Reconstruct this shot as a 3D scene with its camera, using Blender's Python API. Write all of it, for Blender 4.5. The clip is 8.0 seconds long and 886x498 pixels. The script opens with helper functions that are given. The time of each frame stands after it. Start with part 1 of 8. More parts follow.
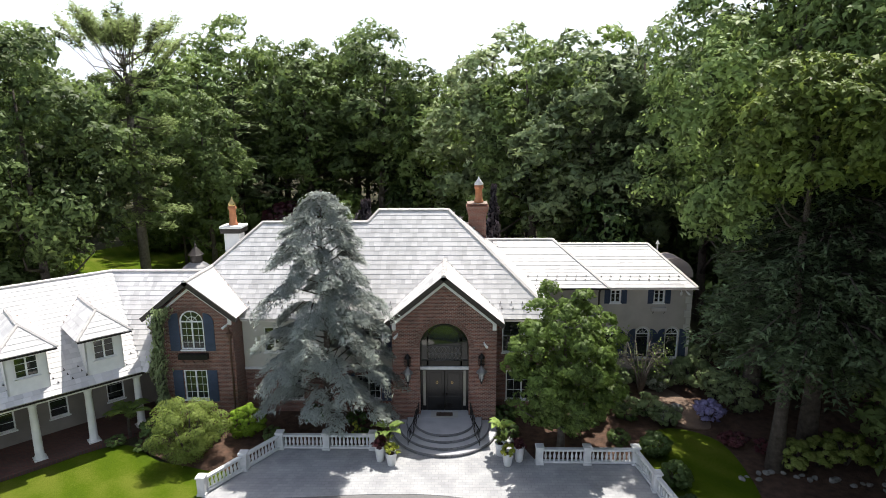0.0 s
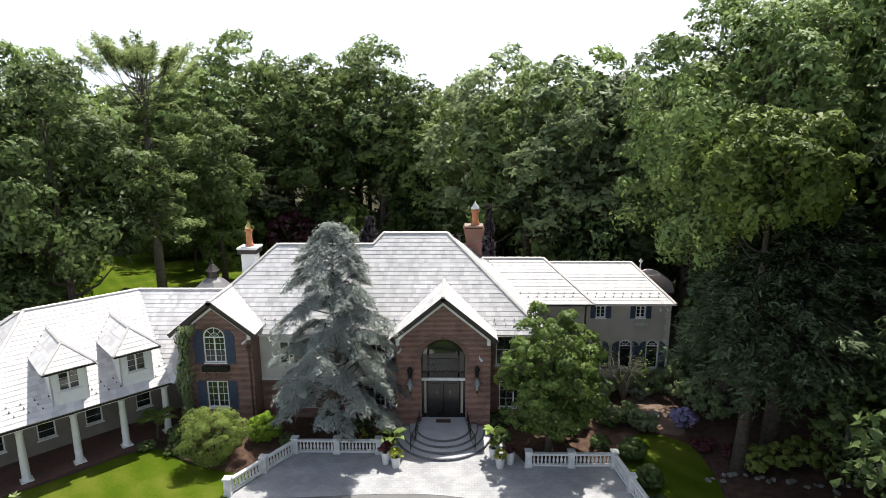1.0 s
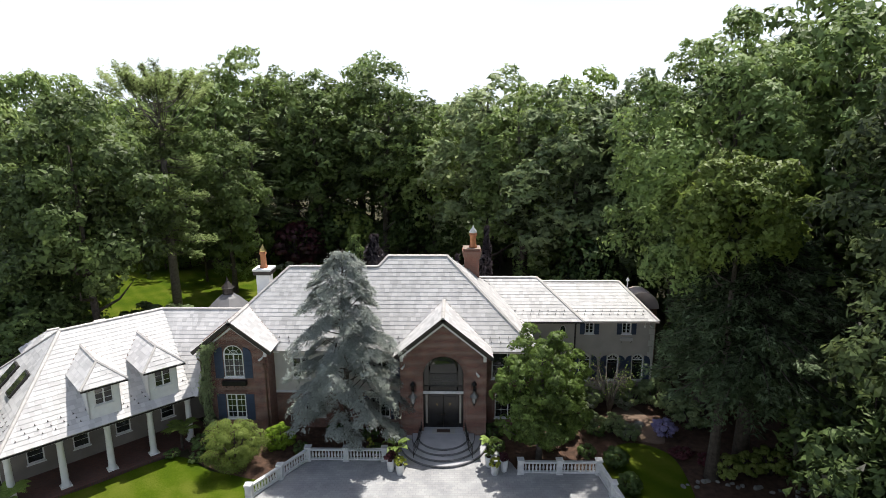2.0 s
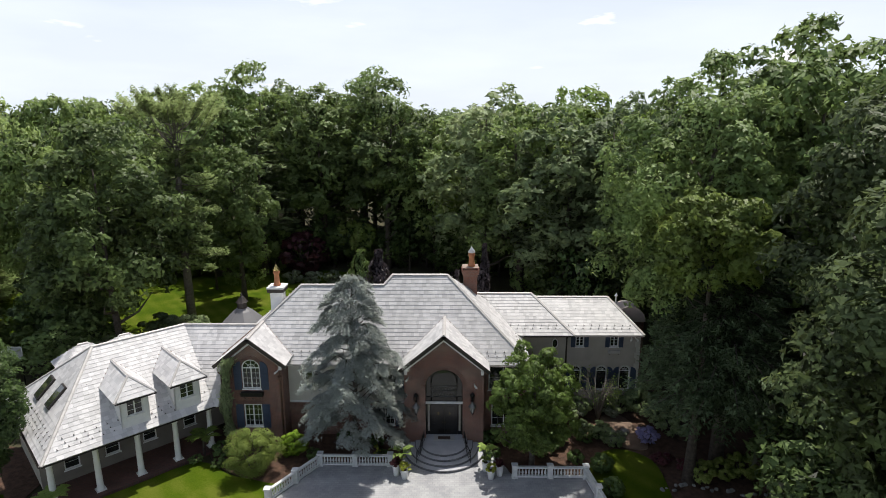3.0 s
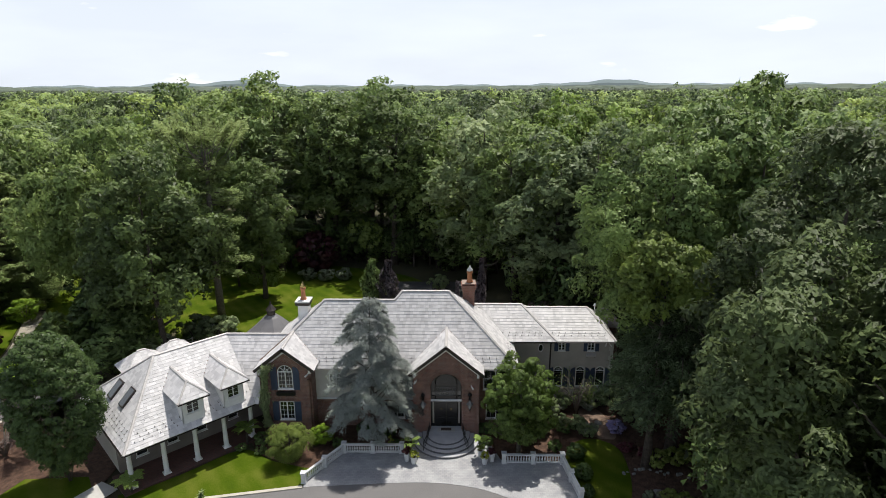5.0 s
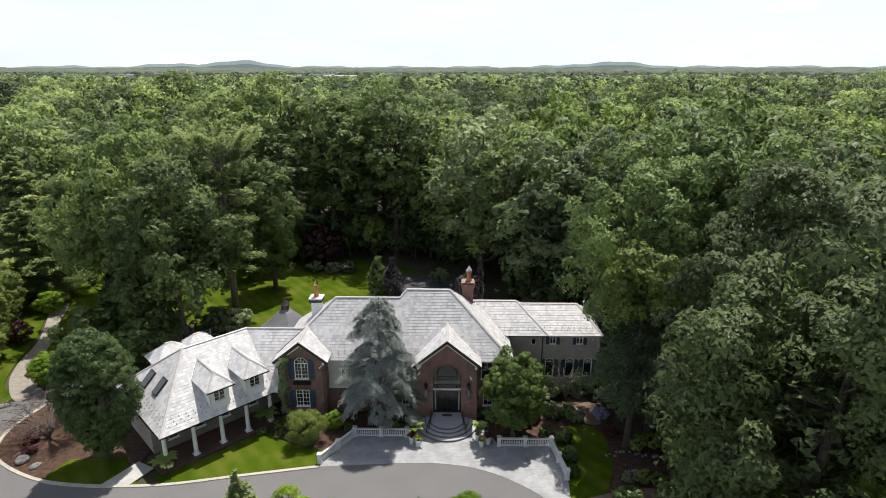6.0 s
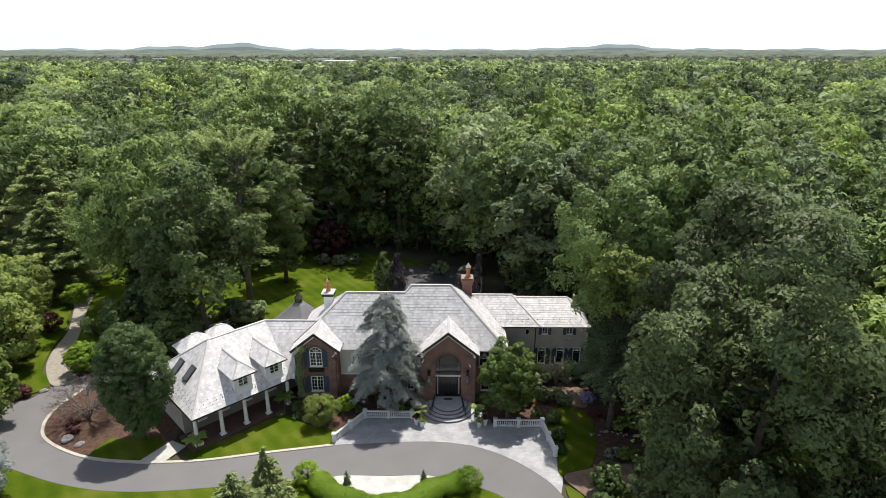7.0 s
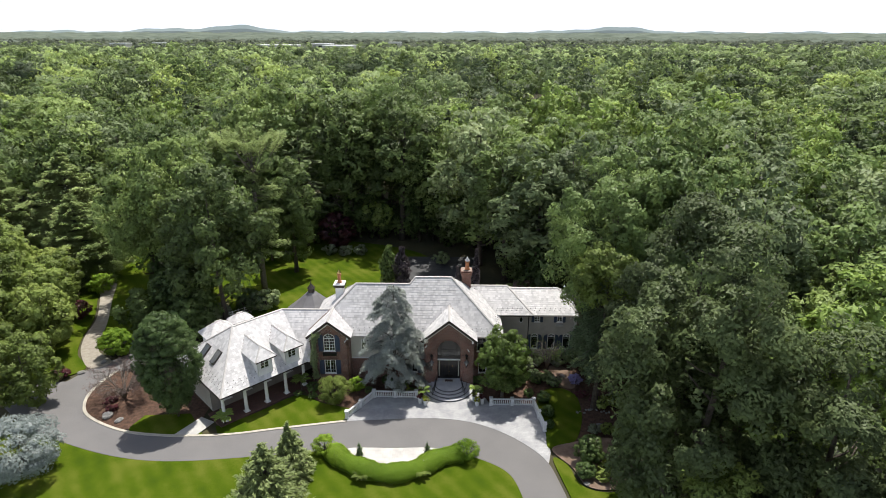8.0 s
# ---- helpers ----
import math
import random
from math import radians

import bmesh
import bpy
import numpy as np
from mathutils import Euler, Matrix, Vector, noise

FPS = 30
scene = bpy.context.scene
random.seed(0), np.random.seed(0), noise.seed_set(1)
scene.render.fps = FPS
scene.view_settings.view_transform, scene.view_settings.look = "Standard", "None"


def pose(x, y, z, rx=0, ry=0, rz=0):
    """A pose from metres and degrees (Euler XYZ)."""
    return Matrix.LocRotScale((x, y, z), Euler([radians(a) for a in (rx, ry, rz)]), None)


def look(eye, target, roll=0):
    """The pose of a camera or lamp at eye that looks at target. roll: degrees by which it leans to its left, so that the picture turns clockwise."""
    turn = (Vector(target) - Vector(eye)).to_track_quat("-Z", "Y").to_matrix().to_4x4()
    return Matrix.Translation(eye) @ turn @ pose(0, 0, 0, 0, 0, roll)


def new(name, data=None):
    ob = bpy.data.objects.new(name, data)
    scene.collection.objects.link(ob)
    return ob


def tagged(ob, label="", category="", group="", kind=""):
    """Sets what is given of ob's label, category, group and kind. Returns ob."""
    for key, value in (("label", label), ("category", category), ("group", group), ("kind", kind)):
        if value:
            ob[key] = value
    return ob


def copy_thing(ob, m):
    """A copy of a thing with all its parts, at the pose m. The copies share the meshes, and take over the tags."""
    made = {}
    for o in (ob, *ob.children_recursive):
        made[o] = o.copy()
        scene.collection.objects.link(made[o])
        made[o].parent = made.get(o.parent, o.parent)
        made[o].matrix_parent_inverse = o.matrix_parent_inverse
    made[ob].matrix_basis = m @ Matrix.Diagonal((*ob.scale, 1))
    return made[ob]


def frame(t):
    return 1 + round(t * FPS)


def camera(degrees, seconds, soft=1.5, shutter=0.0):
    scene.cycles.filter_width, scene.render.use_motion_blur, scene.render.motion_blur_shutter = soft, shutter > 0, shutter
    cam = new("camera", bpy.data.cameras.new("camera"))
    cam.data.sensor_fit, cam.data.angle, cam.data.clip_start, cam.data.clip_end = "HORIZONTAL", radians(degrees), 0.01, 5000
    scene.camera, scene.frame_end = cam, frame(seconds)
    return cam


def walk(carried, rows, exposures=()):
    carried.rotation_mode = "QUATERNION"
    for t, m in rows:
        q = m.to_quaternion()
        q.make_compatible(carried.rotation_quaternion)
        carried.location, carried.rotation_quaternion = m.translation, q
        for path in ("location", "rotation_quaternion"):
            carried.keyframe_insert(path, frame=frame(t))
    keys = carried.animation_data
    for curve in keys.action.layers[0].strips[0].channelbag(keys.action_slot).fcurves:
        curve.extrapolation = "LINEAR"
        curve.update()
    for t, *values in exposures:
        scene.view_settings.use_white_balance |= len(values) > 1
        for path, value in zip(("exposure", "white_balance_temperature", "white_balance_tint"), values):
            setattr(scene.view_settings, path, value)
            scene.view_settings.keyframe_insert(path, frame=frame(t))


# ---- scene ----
cam = camera(75.3, 8.0, soft=0.9)
PATH = [
    (0, (0.417, -0.395, 16.236), (0.38, 1.561, 15.822), -0.3),
    (0.5, (0.478, -1.842, 17.285), (0.44, 0.114, 16.866), -0.3),
    (1, (0.451, -3.199, 18.433), (0.418, -1.245, 18.007), -0.2),
    (1.5, (0.555, -4.517, 19.628), (0.519, -2.564, 19.198), -0.2),
    (3, (0.54, -8.589, 23.266), (0.505, -6.64, 22.82), -0.2),
    (3.5, (0.567, -10.045, 24.681), (0.531, -8.099, 24.224), -0.2),
    (4, (0.547, -11.562, 26.075), (0.511, -9.62, 25.599), -0.2),
    (4.5, (0.634, -13.138, 27.655), (0.594, -11.205, 27.146), -0.3),
    (6, (0.367, -18.867, 32.398), (0.333, -16.96, 31.798), -0.0),
    (6.5, (0.31, -21.066, 33.926), (0.278, -19.167, 33.3), -0.0),
    (7, (0.246, -23.346, 35.492), (0.214, -21.456, 34.839), -0.0),
    (7.5, (0.224, -25.824, 37.099), (0.192, -23.942, 36.421), 0.0),
    (8, (0.146, -28.472, 38.69), (0.115, -26.601, 37.985), 0.1),
]
walk(cam, [(t, look(eye, target, roll)) for t, eye, target, roll in PATH],
     [(0.0, 0.55), (1.5, 0.4), (3.0, -0.06), (4.5, -0.12), (6.0, 0.03), (8.0, 0.17)])

# ---- world and sun ----
SUN_AZ, SUN_EL = radians(22), radians(69)
world = bpy.data.worlds.new("sky_world")
scene.world = world
world.use_nodes = True
wt = world.node_tree
wt.nodes.clear()
w_out = wt.nodes.new("ShaderNodeOutputWorld")
w_bg = wt.nodes.new("ShaderNodeBackground")
w_sky = wt.nodes.new("ShaderNodeTexSky")
w_sky.sky_type = "NISHITA"
w_sky.sun_disc = False
w_sky.sun_elevation = SUN_EL
w_sky.sun_rotation = SUN_AZ
w_sky.air_density, w_sky.dust_density, w_sky.ozone_density = 1.0, 2.5, 1.0
# thin summer cloud veil over the whole sky
w_co = wt.nodes.new("ShaderNodeTexCoord")
w_mp = wt.nodes.new("ShaderNodeMapping")
w_mp.inputs["Scale"].default_value = (1.6, 1.6, 7.0)
w_nz = wt.nodes.new("ShaderNodeTexNoise")
w_nz.inputs["Scale"].default_value, w_nz.inputs["Detail"].default_value = 2.2, 7.0
w_rp = wt.nodes.new("ShaderNodeMapRange")
w_rp.inputs["From Min"].default_value, w_rp.inputs["From Max"].default_value = 0.40, 0.72
w_rp.inputs["To Min"].default_value, w_rp.inputs["To Max"].default_value = 0.86, 1.0
w_mx = wt.nodes.new("ShaderNodeMix")
w_mx.data_type = "RGBA"
w_mx.inputs["B"].default_value = (10.5, 11.3, 12.5, 1)
wt.links.new(w_co.outputs["Generated"], w_mp.inputs["Vector"])
wt.links.new(w_mp.outputs[0], w_nz.inputs["Vector"])
wt.links.new(w_nz.outputs["Fac"], w_rp.inputs["Value"])
# the haze is thickest low over the horizon and thins towards the zenith
w_sp = wt.nodes.new("ShaderNodeSeparateXYZ")
w_hz = wt.nodes.new("ShaderNodeMapRange")
w_hz.interpolation_type = "SMOOTHSTEP"
w_hz.inputs["From Min"].default_value, w_hz.inputs["From Max"].default_value = 0.05, 0.62
w_hz.inputs["To Min"].default_value, w_hz.inputs["To Max"].default_value = 1.0, 0.12
w_ml = wt.nodes.new("ShaderNodeMath")
w_ml.operation = "MULTIPLY"
wt.links.new(w_co.outputs["Generated"], w_sp.inputs[0])
wt.links.new(w_sp.outputs["Z"], w_hz.inputs["Value"])
wt.links.new(w_rp.outputs[0], w_ml.inputs[0])
wt.links.new(w_hz.outputs[0], w_ml.inputs[1])
wt.links.new(w_ml.outputs[0], w_mx.inputs["Factor"])
wt.links.new(w_sky.outputs[0], w_mx.inputs["A"])
# a few small bright fair-weather clouds
w_cm = wt.nodes.new("ShaderNodeMapping")
w_cm.inputs["Scale"].default_value, w_cm.inputs["Location"].default_value = (3.0, 3.0, 13.0), (0.35, 0.0, 0.4)
w_cn = wt.nodes.new("ShaderNodeTexNoise")
w_cn.inputs["Scale"].default_value, w_cn.inputs["Detail"].default_value = 2.0, 6.0
w_cr = wt.nodes.new("ShaderNodeMapRange")
w_cr.inputs["From Min"].default_value, w_cr.inputs["From Max"].default_value = 0.64, 0.70
w_cx = wt.nodes.new("ShaderNodeMix")
w_cx.data_type = "RGBA"
w_cx.inputs["B"].default_value = (13.2, 13.2, 13.2, 1)
wt.links.new(w_co.outputs["Generated"], w_cm.inputs["Vector"])
wt.links.new(w_cm.outputs[0], w_cn.inputs["Vector"])
wt.links.new(w_cn.outputs["Fac"], w_cr.inputs["Value"])
wt.links.new(w_cr.outputs[0], w_cx.inputs["Factor"])
wt.links.new(w_mx.outputs["Result"], w_cx.inputs["A"])
wt.links.new(w_cx.outputs["Result"], w_bg.inputs["Color"])
w_bg.inputs["Strength"].default_value = 0.095
wt.links.new(w_bg.outputs[0], w_out.inputs["Surface"])

sun_data = bpy.data.lights.new("sun", "SUN")
sun_data.energy, sun_data.angle, sun_data.color = 5.0, radians(0.53), (1.0, 0.955, 0.88)
sun = new("sun", sun_data)
sun_way = Vector((math.sin(SUN_AZ) * math.cos(SUN_EL), math.cos(SUN_AZ) * math.cos(SUN_EL), math.sin(SUN_EL)))
sun.matrix_basis = look(sun_way * 120, (0, 0, 0))


# ---- materials ----
def node_mat(name):
    m = bpy.data.materials.new(name)
    m.use_nodes = True
    nt = m.node_tree
    return m, nt, nt.nodes["Principled BSDF"], nt.links


def ramp_of(nt, stops):
    r = nt.nodes.new("ShaderNodeValToRGB")
    el = r.color_ramp.elements
    while len(el) < len(stops):
        el.new(0.5)
    for e, (p, c) in zip(el, stops):
        e.position, e.color = p, (*c, 1)
    return r


def plain(name, dark, light, scale=3.0, rough=0.6, bump=0.1, bump_scale=40.0, metal=0.0, spec=0.5, detail=6.0, spread=0.25):
    """A surface with cloudy variation between two colours and a fine relief."""
    m, nt, b, lk = node_mat(name)
    geo = nt.nodes.new("ShaderNodeNewGeometry")
    n1 = nt.nodes.new("ShaderNodeTexNoise")
    n1.inputs["Scale"].default_value, n1.inputs["Detail"].default_value = scale, detail
    lk.new(geo.outputs["Position"], n1.inputs["Vector"])
    r = ramp_of(nt, [(0.5 - spread, dark), (0.5 + spread, light)])
    lk.new(n1.outputs["Fac"], r.inputs["Fac"])
    lk.new(r.outputs["Color"], b.inputs["Base Color"])
    n2 = nt.nodes.new("ShaderNodeTexNoise")
    n2.inputs["Scale"].default_value, n2.inputs["Detail"].default_value = bump_scale, 4
    lk.new(geo.outputs["Position"], n2.inputs["Vector"])
    bp = nt.nodes.new("ShaderNodeBump")
    bp.inputs["Strength"].default_value, bp.inputs["Distance"].default_value = min(1.0, bump * 4), bump * 0.2
    lk.new(n2.outputs["Fac"], bp.inputs["Height"])
    lk.new(bp.outputs["Normal"], b.inputs["Normal"])
    b.inputs["Roughness"].default_value, b.inputs["Metallic"].default_value = rough, metal
    b.inputs["Specular IOR Level"].default_value = spec
    return m


def leaf_mat(name, dark, light, tip, through_light=0.3, rough=0.45, spec=0.4, cell=0.0, mass=False):
    """Leaves, lit partly through. With a cell size each spray shows single leaves of that size, every one tilted its own way.
    mass: many trees in one mesh, each with a tint of its own."""
    m, nt, b, lk = node_mat(name)
    geo = nt.nodes.new("ShaderNodeNewGeometry")
    info = nt.nodes.new("ShaderNodeObjectInfo")

    def noise(scale, detail):
        n = nt.nodes.new("ShaderNodeTexNoise")
        n.inputs["Scale"].default_value, n.inputs["Detail"].default_value = scale, detail
        lk.new(geo.outputs["Position"], n.inputs["Vector"])
        return n.outputs["Fac"]

    def add(value, weight, rest):
        a = nt.nodes.new("ShaderNodeMath")
        a.operation = "MULTIPLY_ADD"
        a.inputs[1].default_value = weight
        lk.new(value, a.inputs[0])
        if isinstance(rest, float):
            a.inputs[2].default_value = rest
        else:
            lk.new(rest, a.inputs[2])
        return a.outputs[0]

    v = add(geo.outputs["Random Per Island"], 0.2 if not cell else 0.08, -0.30)
    v = add(noise(0.55, 3), 0.18 if mass else 0.32, v)
    v = add(noise(0.12, 2), 0.55, v)
    if mass:
        own = nt.nodes.new("ShaderNodeAttribute")
        own.attribute_name = "tint"
        v = add(own.outputs["Fac"], 0.7, v)
    else:
        v = add(info.outputs["Random"], 0.36, v)
    if cell:
        vo = nt.nodes.new("ShaderNodeTexVoronoi")
        vo.inputs["Scale"].default_value = 1.0 / cell
        lk.new(geo.outputs["Position"], vo.inputs["Vector"])
        sx = nt.nodes.new("ShaderNodeSeparateXYZ")
        lk.new(vo.outputs["Color"], sx.inputs[0])
        v = add(sx.outputs["X"], 0.18, v)
    else:
        v = add(geo.outputs["Random Per Island"], 0.12, v)
    r = ramp_of(nt, [(0.12, dark), (0.52, light), (0.92, tip)])
    lk.new(v, r.inputs["Fac"])
    lk.new(r.outputs["Color"], b.inputs["Base Color"])
    b.inputs["Roughness"].default_value, b.inputs["Specular IOR Level"].default_value = rough, spec
    tl = nt.nodes.new("ShaderNodeBsdfTranslucent")
    hs = nt.nodes.new("ShaderNodeHueSaturation")
    hs.inputs["Value"].default_value, hs.inputs["Saturation"].default_value = 1.35, 1.05
    hs.inputs["Hue"].default_value = 0.488
    lk.new(r.outputs["Color"], hs.inputs["Color"])
    lk.new(hs.outputs["Color"], tl.inputs["Color"])
    mx = nt.nodes.new("ShaderNodeMixShader")
    mx.inputs[0].default_value = through_light
    lk.new(b.outputs[0], mx.inputs[1])
    lk.new(tl.outputs[0], mx.inputs[2])
    # the leaves of a bough lie along its rounded surface, each one tilted a little its own way
    lie = nt.nodes.new("ShaderNodeAttribute")
    lie.attribute_name = "lie"
    turn = nt.nodes.new("ShaderNodeVectorTransform")
    turn.vector_type, turn.convert_from, turn.convert_to = "NORMAL", "OBJECT", "WORLD"
    lk.new(lie.outputs["Vector"], turn.inputs[0])

    def mad(x, k, y):
        n = nt.nodes.new("ShaderNodeVectorMath")
        n.operation = "MULTIPLY_ADD"
        n.inputs[1].default_value = (k, k, k)
        lk.new(x, n.inputs[0])
        lk.new(y, n.inputs[2])
        return n.outputs[0]

    way = mad(geo.outputs["Normal"], 0.3, turn.outputs[0])
    if cell:
        vs = nt.nodes.new("ShaderNodeVectorMath")
        vs.operation = "SUBTRACT"
        vs.inputs[1].default_value = (0.5, 0.5, 0.45)
        lk.new(vo.outputs["Color"], vs.inputs[0])
        way = mad(vs.outputs[0], 0.62, way)
    vn = nt.nodes.new("ShaderNodeVectorMath")
    vn.operation = "NORMALIZE"
    lk.new(way, vn.inputs[0])
    lk.new(vn.outputs[0], b.inputs["Normal"])
    lk.new(vn.outputs[0], tl.inputs["Normal"])
    last = mx.outputs[0]
    if cell and not mass:
        # a spray is a handful of separate leaves with gaps between them
        lt = nt.nodes.new("ShaderNodeMath")
        lt.operation = "GREATER_THAN"
        lt.inputs[1].default_value = 0.74
        lk.new(vo.outputs["Distance"], lt.inputs[0])
        gap = nt.nodes.new("ShaderNodeBsdfTransparent")
        cut = nt.nodes.new("ShaderNodeMixShader")
        lk.new(lt.outputs[0], cut.inputs[0])
        lk.new(last, cut.inputs[1])
        lk.new(gap.outputs[0], cut.inputs[2])
        last = cut.outputs[0]
    lk.new(last, nt.nodes["Material Output"].inputs["Surface"])
    return m


def brick_mat(name, c1, c2, mortar, w=0.215, h=0.078):
    m, nt, b, lk = node_mat(name)
    geo = nt.nodes.new("ShaderNodeNewGeometry")
    sep = nt.nodes.new("ShaderNodeSeparateXYZ")
    lk.new(geo.outputs["Position"], sep.inputs[0])
    ad = nt.nodes.new("ShaderNodeMath")
    lk.new(sep.outputs["X"], ad.inputs[0])
    lk.new(sep.outputs["Y"], ad.inputs[1])
    cb = nt.nodes.new("ShaderNodeCombineXYZ")
    lk.new(ad.outputs[0], cb.inputs["X"])
    lk.new(sep.outputs["Z"], cb.inputs["Y"])
    t = nt.nodes.new("ShaderNodeTexBrick")
    t.inputs["Scale"].default_value = 1.0
    t.inputs["Brick Width"].default_value, t.inputs["Row Height"].default_value = w, h
    t.inputs["Mortar Size"].default_value, t.inputs["Mortar Smooth"].default_value = 0.010, 0.2
    t.inputs["Color1"].default_value, t.inputs["Color2"].default_value = (*c1, 1), (*c2, 1)
    t.inputs["Mortar"].default_value = (*mortar, 1)
    lk.new(cb.outputs[0], t.inputs["Vector"])
    n1 = nt.nodes.new("ShaderNodeTexNoise")
    n1.inputs["Scale"].default_value, n1.inputs["Detail"].default_value = 1.3, 7
    lk.new(geo.outputs["Position"], n1.inputs["Vector"])
    r = ramp_of(nt, [(0.25, (0.62, 0.6, 0.6)), (0.7, (1.12, 1.08, 1.05))])
    lk.new(n1.outputs["Fac"], r.inputs["Fac"])
    mx = nt.nodes.new("ShaderNodeMix")
    mx.data_type, mx.blend_type = "RGBA", "MULTIPLY"
    mx.inputs["Factor"].default_value = 0.8
    lk.new(t.outputs["Color"], mx.inputs["A"])
    lk.new(r.outputs["Color"], mx.inputs["B"])
    lk.new(mx.outputs["Result"], b.inputs["Base Color"])
    bp = nt.nodes.new("ShaderNodeBump")
    bp.inputs["Strength"].default_value, bp.inputs["Distance"].default_value, bp.invert = 0.7, 0.01, True
    lk.new(t.outputs["Fac"], bp.inputs["Height"])
    lk.new(bp.outputs["Normal"], b.inputs["Normal"])
    b.inputs["Roughness"].default_value = 0.85
    return m


def slate_mat(name, dark, light, rough=0.5, spec=0.5):
    m, nt, b, lk = node_mat(name)
    geo = nt.nodes.new("ShaderNodeNewGeometry")
    info = nt.nodes.new("ShaderNodeObjectInfo")
    ad = nt.nodes.new("ShaderNodeMath")
    lk.new(geo.outputs["Random Per Island"], ad.inputs[0])
    lk.new(info.outputs["Random"], ad.inputs[1])
    fr = nt.nodes.new("ShaderNodeMath")
    fr.operation = "FRACT"
    lk.new(ad.outputs[0], fr.inputs[0])
    n1 = nt.nodes.new("ShaderNodeTexNoise")
    n1.inputs["Scale"].default_value, n1.inputs["Detail"].default_value = 0.9, 8
    lk.new(geo.outputs["Position"], n1.inputs["Vector"])
    a2 = nt.nodes.new("ShaderNodeMath")
    a2.operation = "MULTIPLY_ADD"
    a2.inputs[1].default_value = 0.34
    lk.new(fr.outputs[0], a2.inputs[0])
    a3 = nt.nodes.new("ShaderNodeMath")
    a3.operation = "MULTIPLY"
    a3.inputs[1].default_value = 0.6
    lk.new(n1.outputs["Fac"], a3.inputs[0])
    lk.new(a3.outputs[0], a2.inputs[2])
    r = ramp_of(nt, [(0.12, dark), (0.65, light)])
    lk.new(a2.outputs[0], r.inputs["Fac"])
    lk.new(r.outputs["Color"], b.inputs["Base Color"])
    n2 = nt.nodes.new("ShaderNodeTexNoise")
    n2.inputs["Scale"].default_value, n2.inputs["Detail"].default_value = 25, 5
    lk.new(geo.outputs["Position"], n2.inputs["Vector"])
    bp = nt.nodes.new("ShaderNodeBump")
    bp.inputs["Strength"].default_value, bp.inputs["Distance"].default_value = 0.5, 0.01
    lk.new(n2.outputs["Fac"], bp.inputs["Height"])
    lk.new(bp.outputs["Normal"], b.inputs["Normal"])
    b.inputs["Roughness"].default_value, b.inputs["Specular IOR Level"].default_value = rough, spec
    b.inputs["Diffuse Roughness"].default_value = 0.4
    return m


def lawn_mat(name):
    """Mown grass with faint mowing stripes and dry patches."""
    m, nt, b, lk = node_mat(name)
    geo = nt.nodes.new("ShaderNodeNewGeometry")
    n1 = nt.nodes.new("ShaderNodeTexNoise")
    n1.inputs["Scale"].default_value, n1.inputs["Detail"].default_value = 0.28, 8
    lk.new(geo.outputs["Position"], n1.inputs["Vector"])
    mp = nt.nodes.new("ShaderNodeMapping")
    mp.inputs["Rotation"].default_value = (0, 0, radians(-40))
    lk.new(geo.outputs["Position"], mp.inputs["Vector"])
    wv = nt.nodes.new("ShaderNodeTexWave")
    wv.inputs["Scale"].default_value, wv.inputs["Distortion"].default_value = 0.2, 0.7
    wv.inputs["Detail"].default_value = 3
    lk.new(mp.outputs[0], wv.inputs["Vector"])
    a1 = nt.nodes.new("ShaderNodeMath")
    a1.operation = "MULTIPLY_ADD"
    a1.inputs[1].default_value = 0.12
    lk.new(wv.outputs["Fac"], a1.inputs[0])
    lk.new(n1.outputs["Fac"], a1.inputs[2])
    n3 = nt.nodes.new("ShaderNodeTexNoise")
    n3.inputs["Scale"].default_value, n3.inputs["Detail"].default_value = 9, 6
    lk.new(geo.outputs["Position"], n3.inputs["Vector"])
    a2 = nt.nodes.new("ShaderNodeMath")
    a2.operation = "MULTIPLY_ADD"
    a2.inputs[1].default_value = 0.3
    lk.new(n3.outputs["Fac"], a2.inputs[0])
    lk.new(a1.outputs[0], a2.inputs[2])
    r = ramp_of(nt, [(0.42, (0.040, 0.076, 0.005)), (0.68, (0.070, 0.110, 0.006)), (0.95, (0.125, 0.148, 0.020))])
    lk.new(a2.outputs[0], r.inputs["Fac"])
    lk.new(r.outputs["Color"], b.inputs["Base Color"])
    n2 = nt.nodes.new("ShaderNodeTexNoise")
    n2.inputs["Scale"].default_value, n2.inputs["Detail"].default_value = 30, 6
    lk.new(geo.outputs["Position"], n2.inputs["Vector"])
    bp = nt.nodes.new("ShaderNodeBump")
    bp.inputs["Strength"].default_value, bp.inputs["Distance"].default_value = 0.9, 0.06
    lk.new(n2.outputs["Fac"], bp.inputs["Height"])
    lk.new(bp.outputs["Normal"], b.inputs["Normal"])
    b.inputs["Roughness"].default_value, b.inputs["Specular IOR Level"].default_value = 0.9, 0.05
    return m


